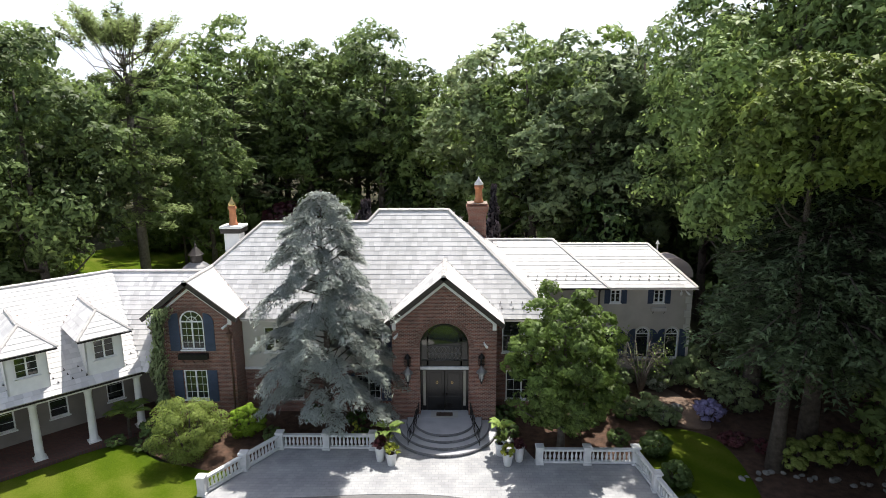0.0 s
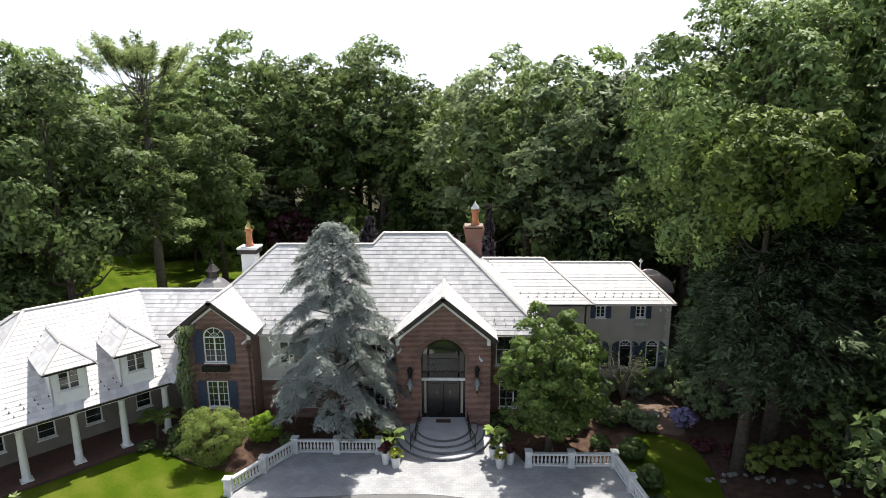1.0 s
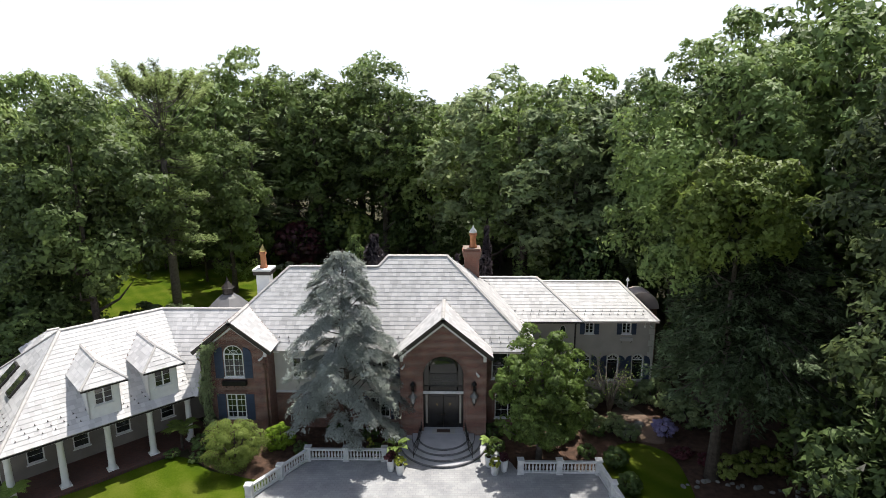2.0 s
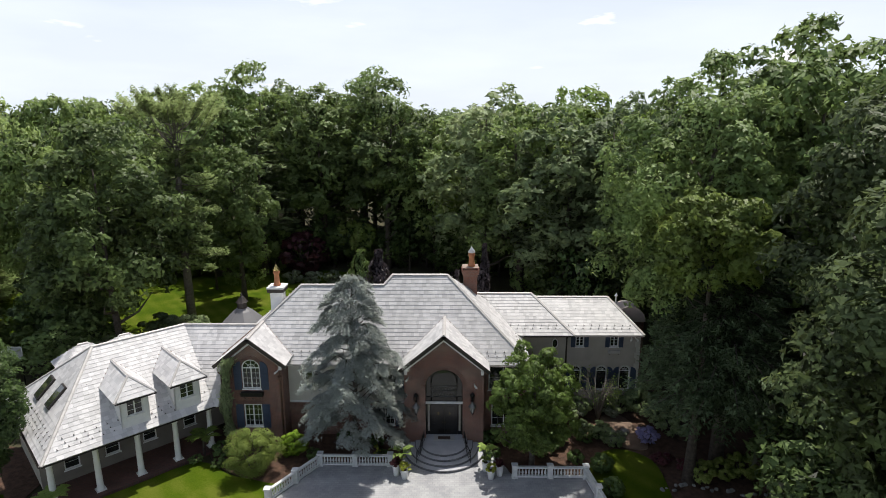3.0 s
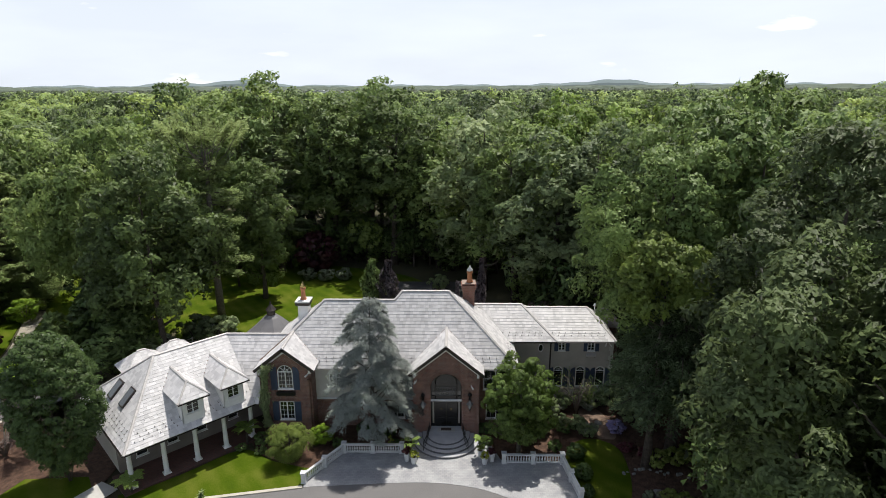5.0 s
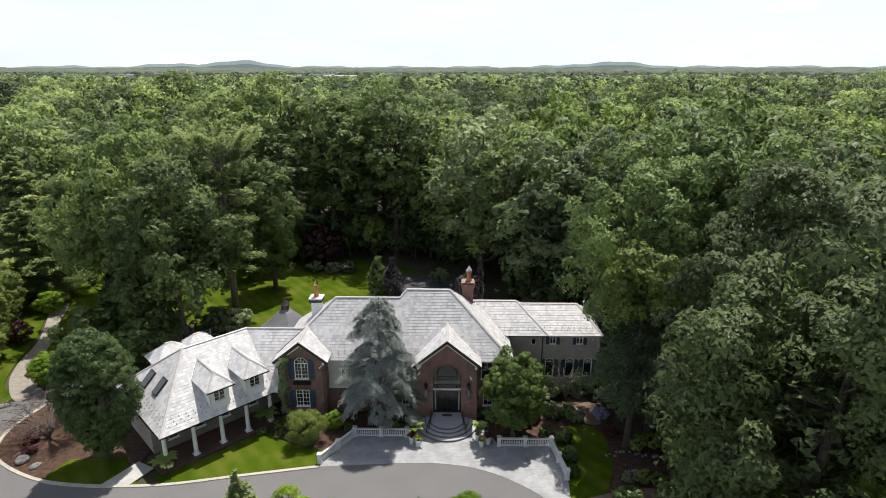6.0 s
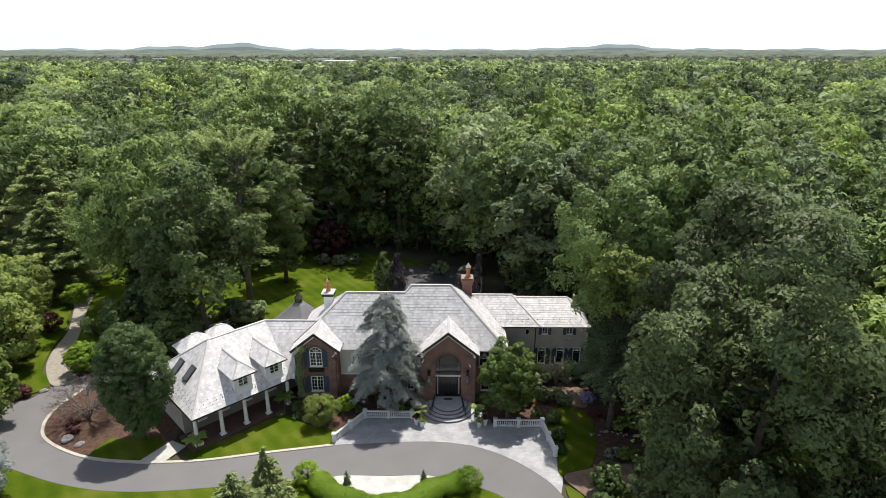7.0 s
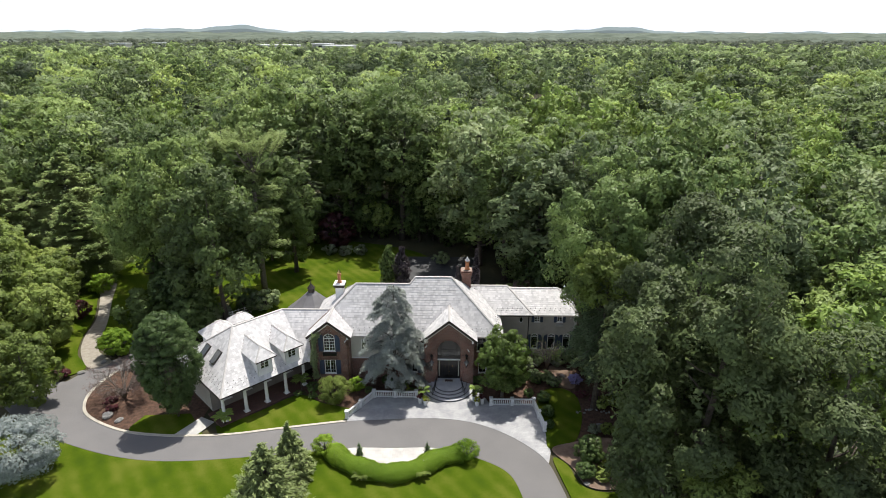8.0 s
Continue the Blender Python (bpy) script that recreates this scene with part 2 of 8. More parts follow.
def paver_mat(name, c1, c2, joint, w, h, rough=0.8):
    m, nt, b, lk = node_mat(name)
    geo = nt.nodes.new("ShaderNodeNewGeometry")
    t = nt.nodes.new("ShaderNodeTexBrick")
    t.inputs["Scale"].default_value = 1.0
    t.inputs["Brick Width"].default_value, t.inputs["Row Height"].default_value = w, h
    t.inputs["Mortar Size"].default_value = 0.012
    t.inputs["Color1"].default_value, t.inputs["Color2"].default_value, t.inputs["Mortar"].default_value = (*c1, 1), (*c2, 1), (*joint, 1)
    lk.new(geo.outputs["Position"], t.inputs["Vector"])
    n1 = nt.nodes.new("ShaderNodeTexNoise")
    n1.inputs["Scale"].default_value, n1.inputs["Detail"].default_value = 0.7, 9
    lk.new(geo.outputs["Position"], n1.inputs["Vector"])
    r = ramp_of(nt, [(0.3, (0.75, 0.75, 0.76)), (0.7, (1.1, 1.1, 1.08))])
    lk.new(n1.outputs["Fac"], r.inputs["Fac"])
    mx = nt.nodes.new("ShaderNodeMix")
    mx.data_type, mx.blend_type = "RGBA", "MULTIPLY"
    mx.inputs["Factor"].default_value = 1.0
    lk.new(t.outputs["Color"], mx.inputs["A"])
    lk.new(r.outputs["Color"], mx.inputs["B"])
    lk.new(mx.outputs["Result"], b.inputs["Base Color"])
    bp = nt.nodes.new("ShaderNodeBump")
    bp.inputs["Strength"].default_value, bp.inputs["Distance"].default_value, bp.invert = 0.5, 0.008, True
    lk.new(t.outputs["Fac"], bp.inputs["Height"])
    lk.new(bp.outputs["Normal"], b.inputs["Normal"])
    b.inputs["Roughness"].default_value = rough
    return m


def glass_mat(name, tint=(0.02, 0.025, 0.025), rough=0.04):
    m, nt, b, lk = node_mat(name)
    b.inputs["Base Color"].default_value = (*tint, 1)
    b.inputs["Roughness"].default_value = rough
    b.inputs["Specular IOR Level"].default_value = 0.9
    return m


BRICK = brick_mat("red_brick", (0.23, 0.092, 0.066), (0.10, 0.045, 0.038), (0.36, 0.30, 0.26))
SOLDIER = brick_mat("arch_brick", (0.17, 0.075, 0.055), (0.12, 0.055, 0.045), (0.22, 0.18, 0.15), 0.07, 0.22)
CHIM_BRICK = brick_mat("chimney_brick", (0.30, 0.13, 0.09), (0.22, 0.095, 0.07), (0.3, 0.24, 0.2))
STUCCO = plain("grey_stucco", (0.38, 0.345, 0.305), (0.50, 0.46, 0.41), 0.8, 0.9, 0.12, 60)
CREAM = plain("cream_render", (0.50, 0.48, 0.43), (0.60, 0.58, 0.53), 1.2, 0.8, 0.08, 50)
# render taken down in colour to hold the deep shade under the porch
SHADED_RENDER = plain("shade_darkened_render", (0.17, 0.15, 0.13), (0.25, 0.225, 0.20), 1.0, 0.9, 0.1, 50)
WHITE = plain("white_paint", (0.70, 0.70, 0.69), (0.82, 0.82, 0.81), 2.5, 0.5, 0.04, 30)
STONE_WHITE = plain("cast_stone", (0.56, 0.57, 0.58), (0.74, 0.745, 0.75), 3.5, 0.75, 0.12, 45)
SLATE = slate_mat("pale_slate", (0.42, 0.412, 0.418), (0.71, 0.695, 0.693), 0.55, 0.5)
SLATE_DARK = slate_mat("grey_slate", (0.13, 0.13, 0.14), (0.22, 0.215, 0.22), 0.5, 0.4)
LEAD = plain("ridge_metal", (0.42, 0.40, 0.39), (0.56, 0.53, 0.51), 2.0, 0.5, 0.05, 20, 0.0)
PEWTER = plain("weathered_pewter", (0.12, 0.12, 0.12), (0.24, 0.24, 0.235), 6.0, 0.5, 0.05, 40, 0.3)
COPPER = plain("aged_copper", (0.10, 0.06, 0.045), (0.20, 0.12, 0.09), 4.0, 0.5, 0.05, 30, 0.4)
TERRACOTTA = plain("terracotta", (0.40, 0.15, 0.07), (0.56, 0.24, 0.11), 5.0, 0.75, 0.08, 40)
NAVY = plain("blue_shutter_paint", (0.028, 0.045, 0.085), (0.045, 0.065, 0.115), 3.0, 0.5, 0.04, 30)
DARK_TRIM = plain("dark_brown_trim", (0.02, 0.016, 0.014), (0.045, 0.035, 0.03), 3.0, 0.55, 0.05, 30)
BLACK_DOOR = plain("black_lacquer", (0.006, 0.006, 0.006), (0.014, 0.013, 0.012), 2.0, 0.22, 0.02, 20)
IRON = plain("wrought_iron", (0.008, 0.008, 0.009), (0.022, 0.021, 0.021), 8.0, 0.45, 0.08, 80, 0.6)
BRASS = plain("brass", (0.5, 0.36, 0.14), (0.62, 0.47, 0.2), 8.0, 0.25, 0.02, 60, 1.0)
GLASS = glass_mat("window_glass")
LAMP_GLASS = plain("seeded_lamp_glass", (0.30, 0.31, 0.31), (0.42, 0.43, 0.43), 12.0, 0.15, 0.03, 60)
BLIND = plain("linen_blind", (0.30, 0.28, 0.24), (0.40, 0.38, 0.33), 2.0, 0.9, 0.1, 60)
BAY_LEAD = plain("pale_coppery_roof", (0.44, 0.37, 0.36), (0.60, 0.53, 0.52), 1.5, 0.4, 0.04, 20)
TREAD = plain("pale_bluestone_tread", (0.36, 0.365, 0.39), (0.50, 0.505, 0.53), 1.2, 0.7, 0.06, 30)
PATIO_STONE = plain("dark_patio_stone", (0.035, 0.036, 0.038), (0.075, 0.075, 0.078), 1.2, 0.7, 0.06, 30)
BLUESTONE = paver_mat("bluestone", (0.15, 0.155, 0.17), (0.20, 0.20, 0.215), (0.10, 0.10, 0.105), 0.6, 0.4)
TERRACE = paver_mat("granite_sett", (0.355, 0.36, 0.375), (0.42, 0.42, 0.43), (0.32, 0.32, 0.33), 0.32, 0.2)
ISLAND_STONE = paver_mat("pale_gravel_court", (0.52, 0.50, 0.48), (0.57, 0.555, 0.53), (0.46, 0.45, 0.43), 0.5, 0.5)
BRICK_FLOOR = paver_mat("porch_brick_floor", (0.16, 0.07, 0.055), (0.11, 0.05, 0.042), (0.09, 0.07, 0.06), 0.2, 0.1)
ASPHALT = plain("asphalt", (0.150, 0.146, 0.146), (0.182, 0.176, 0.174), 0.35, 0.85, 0.15, 120, spread=0.3)
KERB = plain("kerb_stone", (0.40, 0.37, 0.31), (0.54, 0.50, 0.42), 2.0, 0.85, 0.12, 40)
CONCRETE = plain("concrete_walk", (0.40, 0.39, 0.37), (0.52, 0.51, 0.48), 1.2, 0.85, 0.08, 60)
LAWN = lawn_mat("mown_lawn")
MULCH = plain("bark_mulch", (0.055, 0.030, 0.020), (0.17, 0.095, 0.062), 2.6, 0.95, 0.5, 35, detail=10)
LITTER = plain("leaf_litter", (0.16, 0.105, 0.075), (0.30, 0.215, 0.16), 1.2, 0.95, 0.4, 30, detail=10)
WOODS = plain("forest_floor", (0.030, 0.030, 0.014), (0.085, 0.075, 0.035), 0.18, 0.95, 0.5, 4, detail=10)
GRAVEL = plain("gravel_path", (0.30, 0.27, 0.22), (0.44, 0.40, 0.33), 2.0, 0.9, 0.3, 60, detail=10)
ROCK = plain("fieldstone", (0.16, 0.155, 0.15), (0.34, 0.33, 0.31), 3.0, 0.85, 0.3, 14)
BARK = plain("grey_brown_bark", (0.05, 0.038, 0.03), (0.14, 0.115, 0.095), 5.0, 0.95, 0.5, 22)
BARK_PALE = plain("pale_bark", (0.11, 0.095, 0.08), (0.24, 0.21, 0.18), 5.0, 0.95, 0.5, 22)
POT = plain("glazed_white_pot", (0.62, 0.63, 0.64), (0.75, 0.76, 0.77), 3.0, 0.3, 0.02, 20)
RUG = plain("coir_mat", (0.07, 0.04, 0.03), (0.13, 0.085, 0.06), 9.0, 0.95, 0.4, 90)

LEAF_OAK = leaf_mat("oak_leaves", (0.056, 0.087, 0.033), (0.214, 0.308, 0.103), (0.450, 0.585, 0.203), 0.4, 0.5, 0.28, 0.25)
LEAF_FOREST = leaf_mat("mixed_forest_leaves", (0.061, 0.092, 0.033), (0.248, 0.345, 0.109), (0.515, 0.640, 0.217), 0.4, 0.5, 0.28, 0.25)
LEAF_GREY = leaf_mat("grey_green_leaves", (0.078, 0.112, 0.056), (0.287, 0.372, 0.170), (0.580, 0.640, 0.351), 0.4, 0.5, 0.3, 0.25)
LEAF_BRIGHT = leaf_mat("bright_leaves", (0.096, 0.142, 0.034), (0.345, 0.483, 0.121), (0.580, 0.640, 0.232), 0.4, 0.5, 0.28, 0.25)
# greyer and paler leaves: distance haze mixed into the colour
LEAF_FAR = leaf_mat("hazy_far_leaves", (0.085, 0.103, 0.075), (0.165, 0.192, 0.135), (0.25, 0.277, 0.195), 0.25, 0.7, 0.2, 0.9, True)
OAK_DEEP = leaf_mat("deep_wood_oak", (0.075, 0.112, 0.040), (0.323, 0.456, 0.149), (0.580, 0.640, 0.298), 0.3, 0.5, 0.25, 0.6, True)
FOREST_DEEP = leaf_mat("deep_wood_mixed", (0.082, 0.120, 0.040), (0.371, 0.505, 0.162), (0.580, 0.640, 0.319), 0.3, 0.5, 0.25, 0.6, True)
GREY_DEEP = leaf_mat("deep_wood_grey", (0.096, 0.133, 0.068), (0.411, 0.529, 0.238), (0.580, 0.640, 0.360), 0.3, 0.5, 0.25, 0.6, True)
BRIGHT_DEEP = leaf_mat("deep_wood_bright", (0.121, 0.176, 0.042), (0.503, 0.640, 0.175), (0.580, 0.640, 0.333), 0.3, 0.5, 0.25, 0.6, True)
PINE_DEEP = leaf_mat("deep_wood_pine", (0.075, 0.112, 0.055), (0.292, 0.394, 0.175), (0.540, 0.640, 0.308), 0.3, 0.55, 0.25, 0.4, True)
# a touch of distance haze is mixed into these leaves too
LEAF_FARMID = leaf_mat("haze_tinged_far_leaves", (0.096, 0.134, 0.057), (0.433, 0.570, 0.219), (0.580, 0.640, 0.360), 0.3, 0.6, 0.25, 0.7, True)
LEAF_SOFT = leaf_mat("soft_white_pine_needles", (0.11, 0.150, 0.055), (0.37, 0.47, 0.18), (0.58, 0.66, 0.30), 0.45, 0.6, 0.25, 0.10)
# oak palette darkened: shade of the near right-hand crowns put into the colour
LEAF_SHADE = leaf_mat("shade_darkened_oak_leaves", (0.040, 0.056, 0.024), (0.158, 0.212, 0.084), (0.33, 0.395, 0.160), 0.4, 0.5, 0.25, 0.14)
LEAF_FRESH = leaf_mat("fresh_green_leaves", (0.090, 0.130, 0.028), (0.29, 0.38, 0.095), (0.48, 0.55, 0.16), 0.4, 0.5, 0.3, 0.17)
LEAF_MAPLE = leaf_mat("young_maple_leaves", (0.085, 0.130, 0.032), (0.255, 0.375, 0.092), (0.44, 0.56, 0.17), 0.45, 0.5, 0.3)
LEAF_PINE = leaf_mat("pine_needles", (0.050, 0.072, 0.035), (0.188, 0.252, 0.108), (0.376, 0.448, 0.200), 0.3, 0.55, 0.3, 0.10)
LEAF_DARKPINE = leaf_mat("dark_hemlock_needles", (0.050, 0.080, 0.045), (0.185, 0.258, 0.132), (0.33, 0.41, 0.21), 0.38, 0.5, 0.3, 0.075)
LEAF_CEDAR = leaf_mat("blue_cedar_needles", (0.12, 0.142, 0.130), (0.34, 0.375, 0.345), (0.56, 0.60, 0.55), 0.3, 0.55, 0.3)
LEAF_YEW = leaf_mat("yew_needles", (0.030, 0.060, 0.018), (0.090, 0.145, 0.040), (0.185, 0.25, 0.075), 0.22, 0.5, 0.3)
LEAF_PALE = leaf_mat("pale_spruce_tips", (0.090, 0.125, 0.042), (0.24, 0.30, 0.11), (0.42, 0.48, 0.21), 0.25, 0.55, 0.3)
LEAF_GOLD = leaf_mat("golden_cypress", (0.085, 0.120, 0.026), (0.245, 0.315, 0.075), (0.42, 0.48, 0.15), 0.34, 0.6, 0.2)
LEAF_LIME = leaf_mat("lime_foliage", (0.16, 0.20, 0.02), (0.36, 0.40, 0.05), (0.55, 0.56, 0.12), 0.3)
LEAF_HEDGE = leaf_mat("box_hedge_leaves", (0.050, 0.115, 0.010), (0.19, 0.31, 0.025), (0.36, 0.48, 0.06), 0.25, 0.6, 0.2)
LEAF_RED = leaf_mat("dark_red_leaves", (0.040, 0.010, 0.014), (0.10, 0.022, 0.030), (0.17, 0.05, 0.055), 0.25)
LEAF_MAUVE = leaf_mat("mauve_hydrangea", (0.12, 0.11, 0.26), (0.26, 0.23, 0.46), (0.40, 0.37, 0.58), 0.2)
LEAF_BLUE = leaf_mat("blue_spruce_needles", (0.10, 0.13, 0.12), (0.22, 0.26, 0.25), (0.36, 0.40, 0.38), 0.15)
LEAF_PURPLE = leaf_mat("dusky_purple_leaves", (0.030, 0.024, 0.028), (0.085, 0.068, 0.074), (0.20, 0.17, 0.175), 0.2)
LEAF_PINK = leaf_mat("pinkish_smoke_leaves", (0.08, 0.05, 0.045), (0.18, 0.12, 0.105), (0.28, 0.20, 0.17), 0.2)
LEAF_WHITE = leaf_mat("white_blossom", (0.05, 0.08, 0.03), (0.25, 0.29, 0.18), (0.6, 0.6, 0.52), 0.25)


# ---- building helpers ----
WORLDS = {}


def world_of(ob):
    return WORLDS.get(ob.name, Matrix())


def put(ob, m, parent=None):
    if parent:
        ob.parent = parent
        ob.matrix_parent_inverse = world_of(parent).inverted()
    ob.matrix_basis = m
    WORLDS[ob.name] = m.copy()
    return ob


def empty(name, x, y, z=0.0):
    return put(new(name), Matrix.Translation((x, y, z)))


def part(name, bm, material, parent=None, label="", at=None, smooth=False):
    """Links a bmesh as one mesh object, under a thing or a part if given."""
    me = bpy.data.meshes.new(name)
    bm.to_mesh(me)
    bm.free()
    me.materials.append(material)
    if smooth:
        me.shade_smooth()
    ob = put(new(name, me), at or Matrix(), parent)
    if label:
        tagged(ob, label)
    return ob


def share(name, me, parent, at):
    return put(new(name, me), at, parent)


def np_mesh(name, verts, faces, material, smooth=False):
    """A mesh from arrays: verts (n,3), faces (m,k)."""
    me = bpy.data.meshes.new(name)
    nv, (nf, k) = len(verts), faces.shape
    me.vertices.add(nv)
    me.vertices.foreach_set("co", np.ascontiguousarray(verts, dtype=np.float32).ravel())
    me.loops.add(nf * k)
    me.loops.foreach_set("vertex_index", np.ascontiguousarray(faces, dtype=np.int32).ravel())
    me.polygons.add(nf)
    me.polygons.foreach_set("loop_start", np.arange(0, nf * k, k, dtype=np.int32))
    me.polygons.foreach_set("loop_total", np.full(nf, k, dtype=np.int32))
    me.update(calc_edges=True)
    me.validate()
    me.materials.append(material)
    if smooth:
        me.shade_smooth()
    else:
        me.shade_flat()
    return me


def add_box(bm, x0, x1, y0, y1, z0, z1, m=None):
    vs = [bm.verts.new((x, y, z)) for z in (z0, z1) for y in (y0, y1) for x in (x0, x1)]
    for f in ((0, 2, 3, 1), (4, 5, 7, 6), (0, 1, 5, 4), (2, 6, 7, 3), (0, 4, 6, 2), (1, 3, 7, 5)):
        bm.faces.new([vs[i] for i in f])
    if m is not None:
        bmesh.ops.transform(bm, matrix=m, verts=vs)
    return vs


def box(x0, x1, y0, y1, z0, z1, m=None, bevel=0.0):
    bm = bmesh.new()
    add_box(bm, x0, x1, y0, y1, z0, z1, m)
    if bevel:
        bmesh.ops.bevel(bm, geom=bm.edges[:], offset=bevel, segments=2, affect="EDGES", profile=0.5)
    return bm


def add_prism(bm, outline, depth, m):
    """A flat outline (x, z) pushed back by depth along y, moved by m."""
    a = [bm.verts.new(m @ Vector((x, 0, z))) for x, z in outline]
    b = [bm.verts.new(m @ Vector((x, depth, z))) for x, z in outline]
    n = len(a)
    bm.faces.new(a)
    bm.faces.new(b[::-1])
    for i in range(n):
        bm.faces.new((a[i], b[i], b[(i + 1) % n], a[(i + 1) % n]))


def prism(outline, depth, m=None):
    bm = bmesh.new()
    add_prism(bm, outline, depth, m or Matrix())
    bmesh.ops.recalc_face_normals(bm, faces=bm.faces[:])
    return bm


def lathe(profile, segs=12, m=None, bm=None):
    """Profile of (radius, z) turned round the z axis."""
    bm = bm or bmesh.new()
    m = m or Matrix()
    rings = []
    for r, z in profile:
        rings.append([bm.verts.new(m @ Vector((r * math.cos(2 * math.pi * i / segs), r * math.sin(2 * math.pi * i / segs), z))) for i in range(segs)])
    for a, b in zip(rings, rings[1:]):
        for i in range(segs):
            bm.faces.new((a[i], a[(i + 1) % segs], b[(i + 1) % segs], b[i]))
    bm.faces.new(rings[0][::-1])
    bm.faces.new(rings[-1])
    return bm


def tube(points, radii, segs=6, bm=None):
    """A tapered tube along points."""
    bm = bm or bmesh.new()
    rings = []
    pts = [Vector(p) for p in points]
    for i, p in enumerate(pts):
        d = (pts[min(i + 1, len(pts) - 1)] - pts[max(i - 1, 0)]).normalized()
        side = d.cross(Vector((0.13, 0.97, 0.21))).normalized()
        up = side.cross(d)
        rings.append([bm.verts.new(p + radii[i] * (math.cos(2 * math.pi * k / segs) * side + math.sin(2 * math.pi * k / segs) * up)) for k in range(segs)])
    for a, b in zip(rings, rings[1:]):
        for k in range(segs):
            bm.faces.new((a[k], a[(k + 1) % segs], b[(k + 1) % segs], b[k]))
    bm.faces.new(rings[0][::-1])
    bm.faces.new(rings[-1])
    return bm


def smooth_line(points, steps=8, closed=False):
    """A rounded line (Catmull-Rom) through a few points of the plan."""
    out, n = [], len(points)
    pts = [Vector((*p, 0)) for p in points]
    for i in range(n if closed else n - 1):
        p0 = pts[(i - 1) % n] if closed or i else pts[0]
        p1, p2 = pts[i], pts[(i + 1) % n]
        p3 = pts[(i + 2) % n] if closed or i + 2 < n else pts[-1]
        for k in range(steps):
            t = k / steps
            q = 0.5 * (2 * p1 + (p2 - p0) * t + (2 * p0 - 5 * p1 + 4 * p2 - p3) * t * t + (3 * p1 - p0 - 3 * p2 + p3) * t ** 3)
            out.append((q.x, q.y))
    if not closed:
        out.append((pts[-1].x, pts[-1].y))
    return out


def sheet(name, outline, z, material, thick=0.06):
    """A flat slab with a given outline; its top at z."""
    bm = bmesh.new()
    top = [bm.verts.new((x, y, z)) for x, y in outline]
    low = [bm.verts.new((x, y, z - thick)) for x, y in outline]
    n = len(top)
    f = bm.faces.new(top)
    for i in range(n):
        bm.faces.new((top[i], low[i], low[(i + 1) % n], top[(i + 1) % n]))
    bmesh.ops.triangulate(bm, faces=[f])
    bmesh.ops.recalc_face_normals(bm, faces=bm.faces[:])
    return part(name, bm, material)


def ribbon(name, line, w, z, h, material):
    """A raised strip of width w that follows a line of the plan."""
    bm = bmesh.new()
    rows = []
    for i, (x, y) in enumerate(line):
        a, b = line[max(i - 1, 0)], line[min(i + 1, len(line) - 1)]
        d = Vector((b[0] - a[0], b[1] - a[1], 0)).normalized()
        s = Vector((-d.y, d.x, 0)) * w / 2
        p = Vector((x, y, 0))
        rows.append([bm.verts.new(p - s + Vector((0, 0, z))), bm.verts.new(p - s * 0.85 + Vector((0, 0, z + h))), bm.verts.new(p + s * 0.85 + Vector((0, 0, z + h))), bm.verts.new(p + s + Vector((0, 0, z)))])
    for a, b in zip(rows, rows[1:]):
        for i in range(3):
            bm.faces.new((a[i], b[i], b[i + 1], a[i + 1]))
    return part(name, bm, material)


# ---- foliage helpers ----
def leaf_quads(rng, pos, nrm, size, stretch=1.0, along=None, bend=0.25):
    """One pointed leaf at each position: (n,3) places, normals; size (n,)."""
    n = len(pos)
    rnd = rng.normal(size=(n, 3))
    if along is None:
        tan = np.cross(nrm, rnd)
    else:
        tan = along + 0.25 * rnd
        tan -= nrm * np.sum(tan * nrm, axis=1, keepdims=True)
    tan /= np.linalg.norm(tan, axis=1, keepdims=True) + 1e-9
    bit = np.cross(nrm, tan)
    s = size[:, None]
    a, b = tan * s * stretch, bit * s * 0.66 / max(1.0, stretch ** 0.5)
    skew = rng.uniform(-0.5, 0.5, (n, 1))
    return np.stack([pos - a * (0.7 + skew) + b, pos - a * (0.7 - skew) - b, pos + a], axis=1)


def unit(v):
    return v / (np.linalg.norm(v, axis=-1, keepdims=True) + 1e-9)


def clump_leaves(rng, centres, radii, per, leaf, up=0.55, flat=0.75, stretch=1.0, hollow=0.72):
    """Leaves on the outside of round clumps."""
    n = len(centres)
    d = unit(rng.normal(size=(n, per, 3)))
    d[..., 2] = np.where(rng.random((n, per)) < 0.8, np.abs(d[..., 2]), d[..., 2])
    r = radii[:, None, None] * (hollow + (1 - hollow) * rng.random((n, per, 1)) ** 0.5)
    p = centres[:, None, :] + d * r * np.array([1, 1, flat])
    nrm = unit(d + 0.7 * up * np.array([0, 0, 1.0]) + 0.42 * rng.normal(size=d.shape))
    size = leaf * rng.uniform(0.65, 1.35, n * per)
    return leaf_quads(rng, p.reshape(-1, 3), nrm.reshape(-1, 3), size, stretch)


def quads_mesh(name, quads, material, lie=None):
    """One mesh of leaves; lie: for each leaf, the way its bough's surface faces there."""
    q = np.concatenate(quads) if isinstance(quads, list) else quads
    me = np_mesh(name, q.reshape(-1, 3), np.arange(len(q) * q.shape[1]).reshape(-1, q.shape[1]), material)
    if lie is None:
        lie = unit(np.cross(q[:, 1] - q[:, 0], q[:, 2] - q[:, 0]))
        lie = unit(lie * np.where(lie[:, 2:] < 0, -1.0, 1.0) + np.array([0, 0, 0.15]))
    lie = np.concatenate(lie) if isinstance(lie, list) else lie
    me.attributes.new("lie", "FLOAT_VECTOR", "POINT").data.foreach_set("vector", np.repeat(lie, q.shape[1], axis=0).astype(np.float32).ravel())
    return me


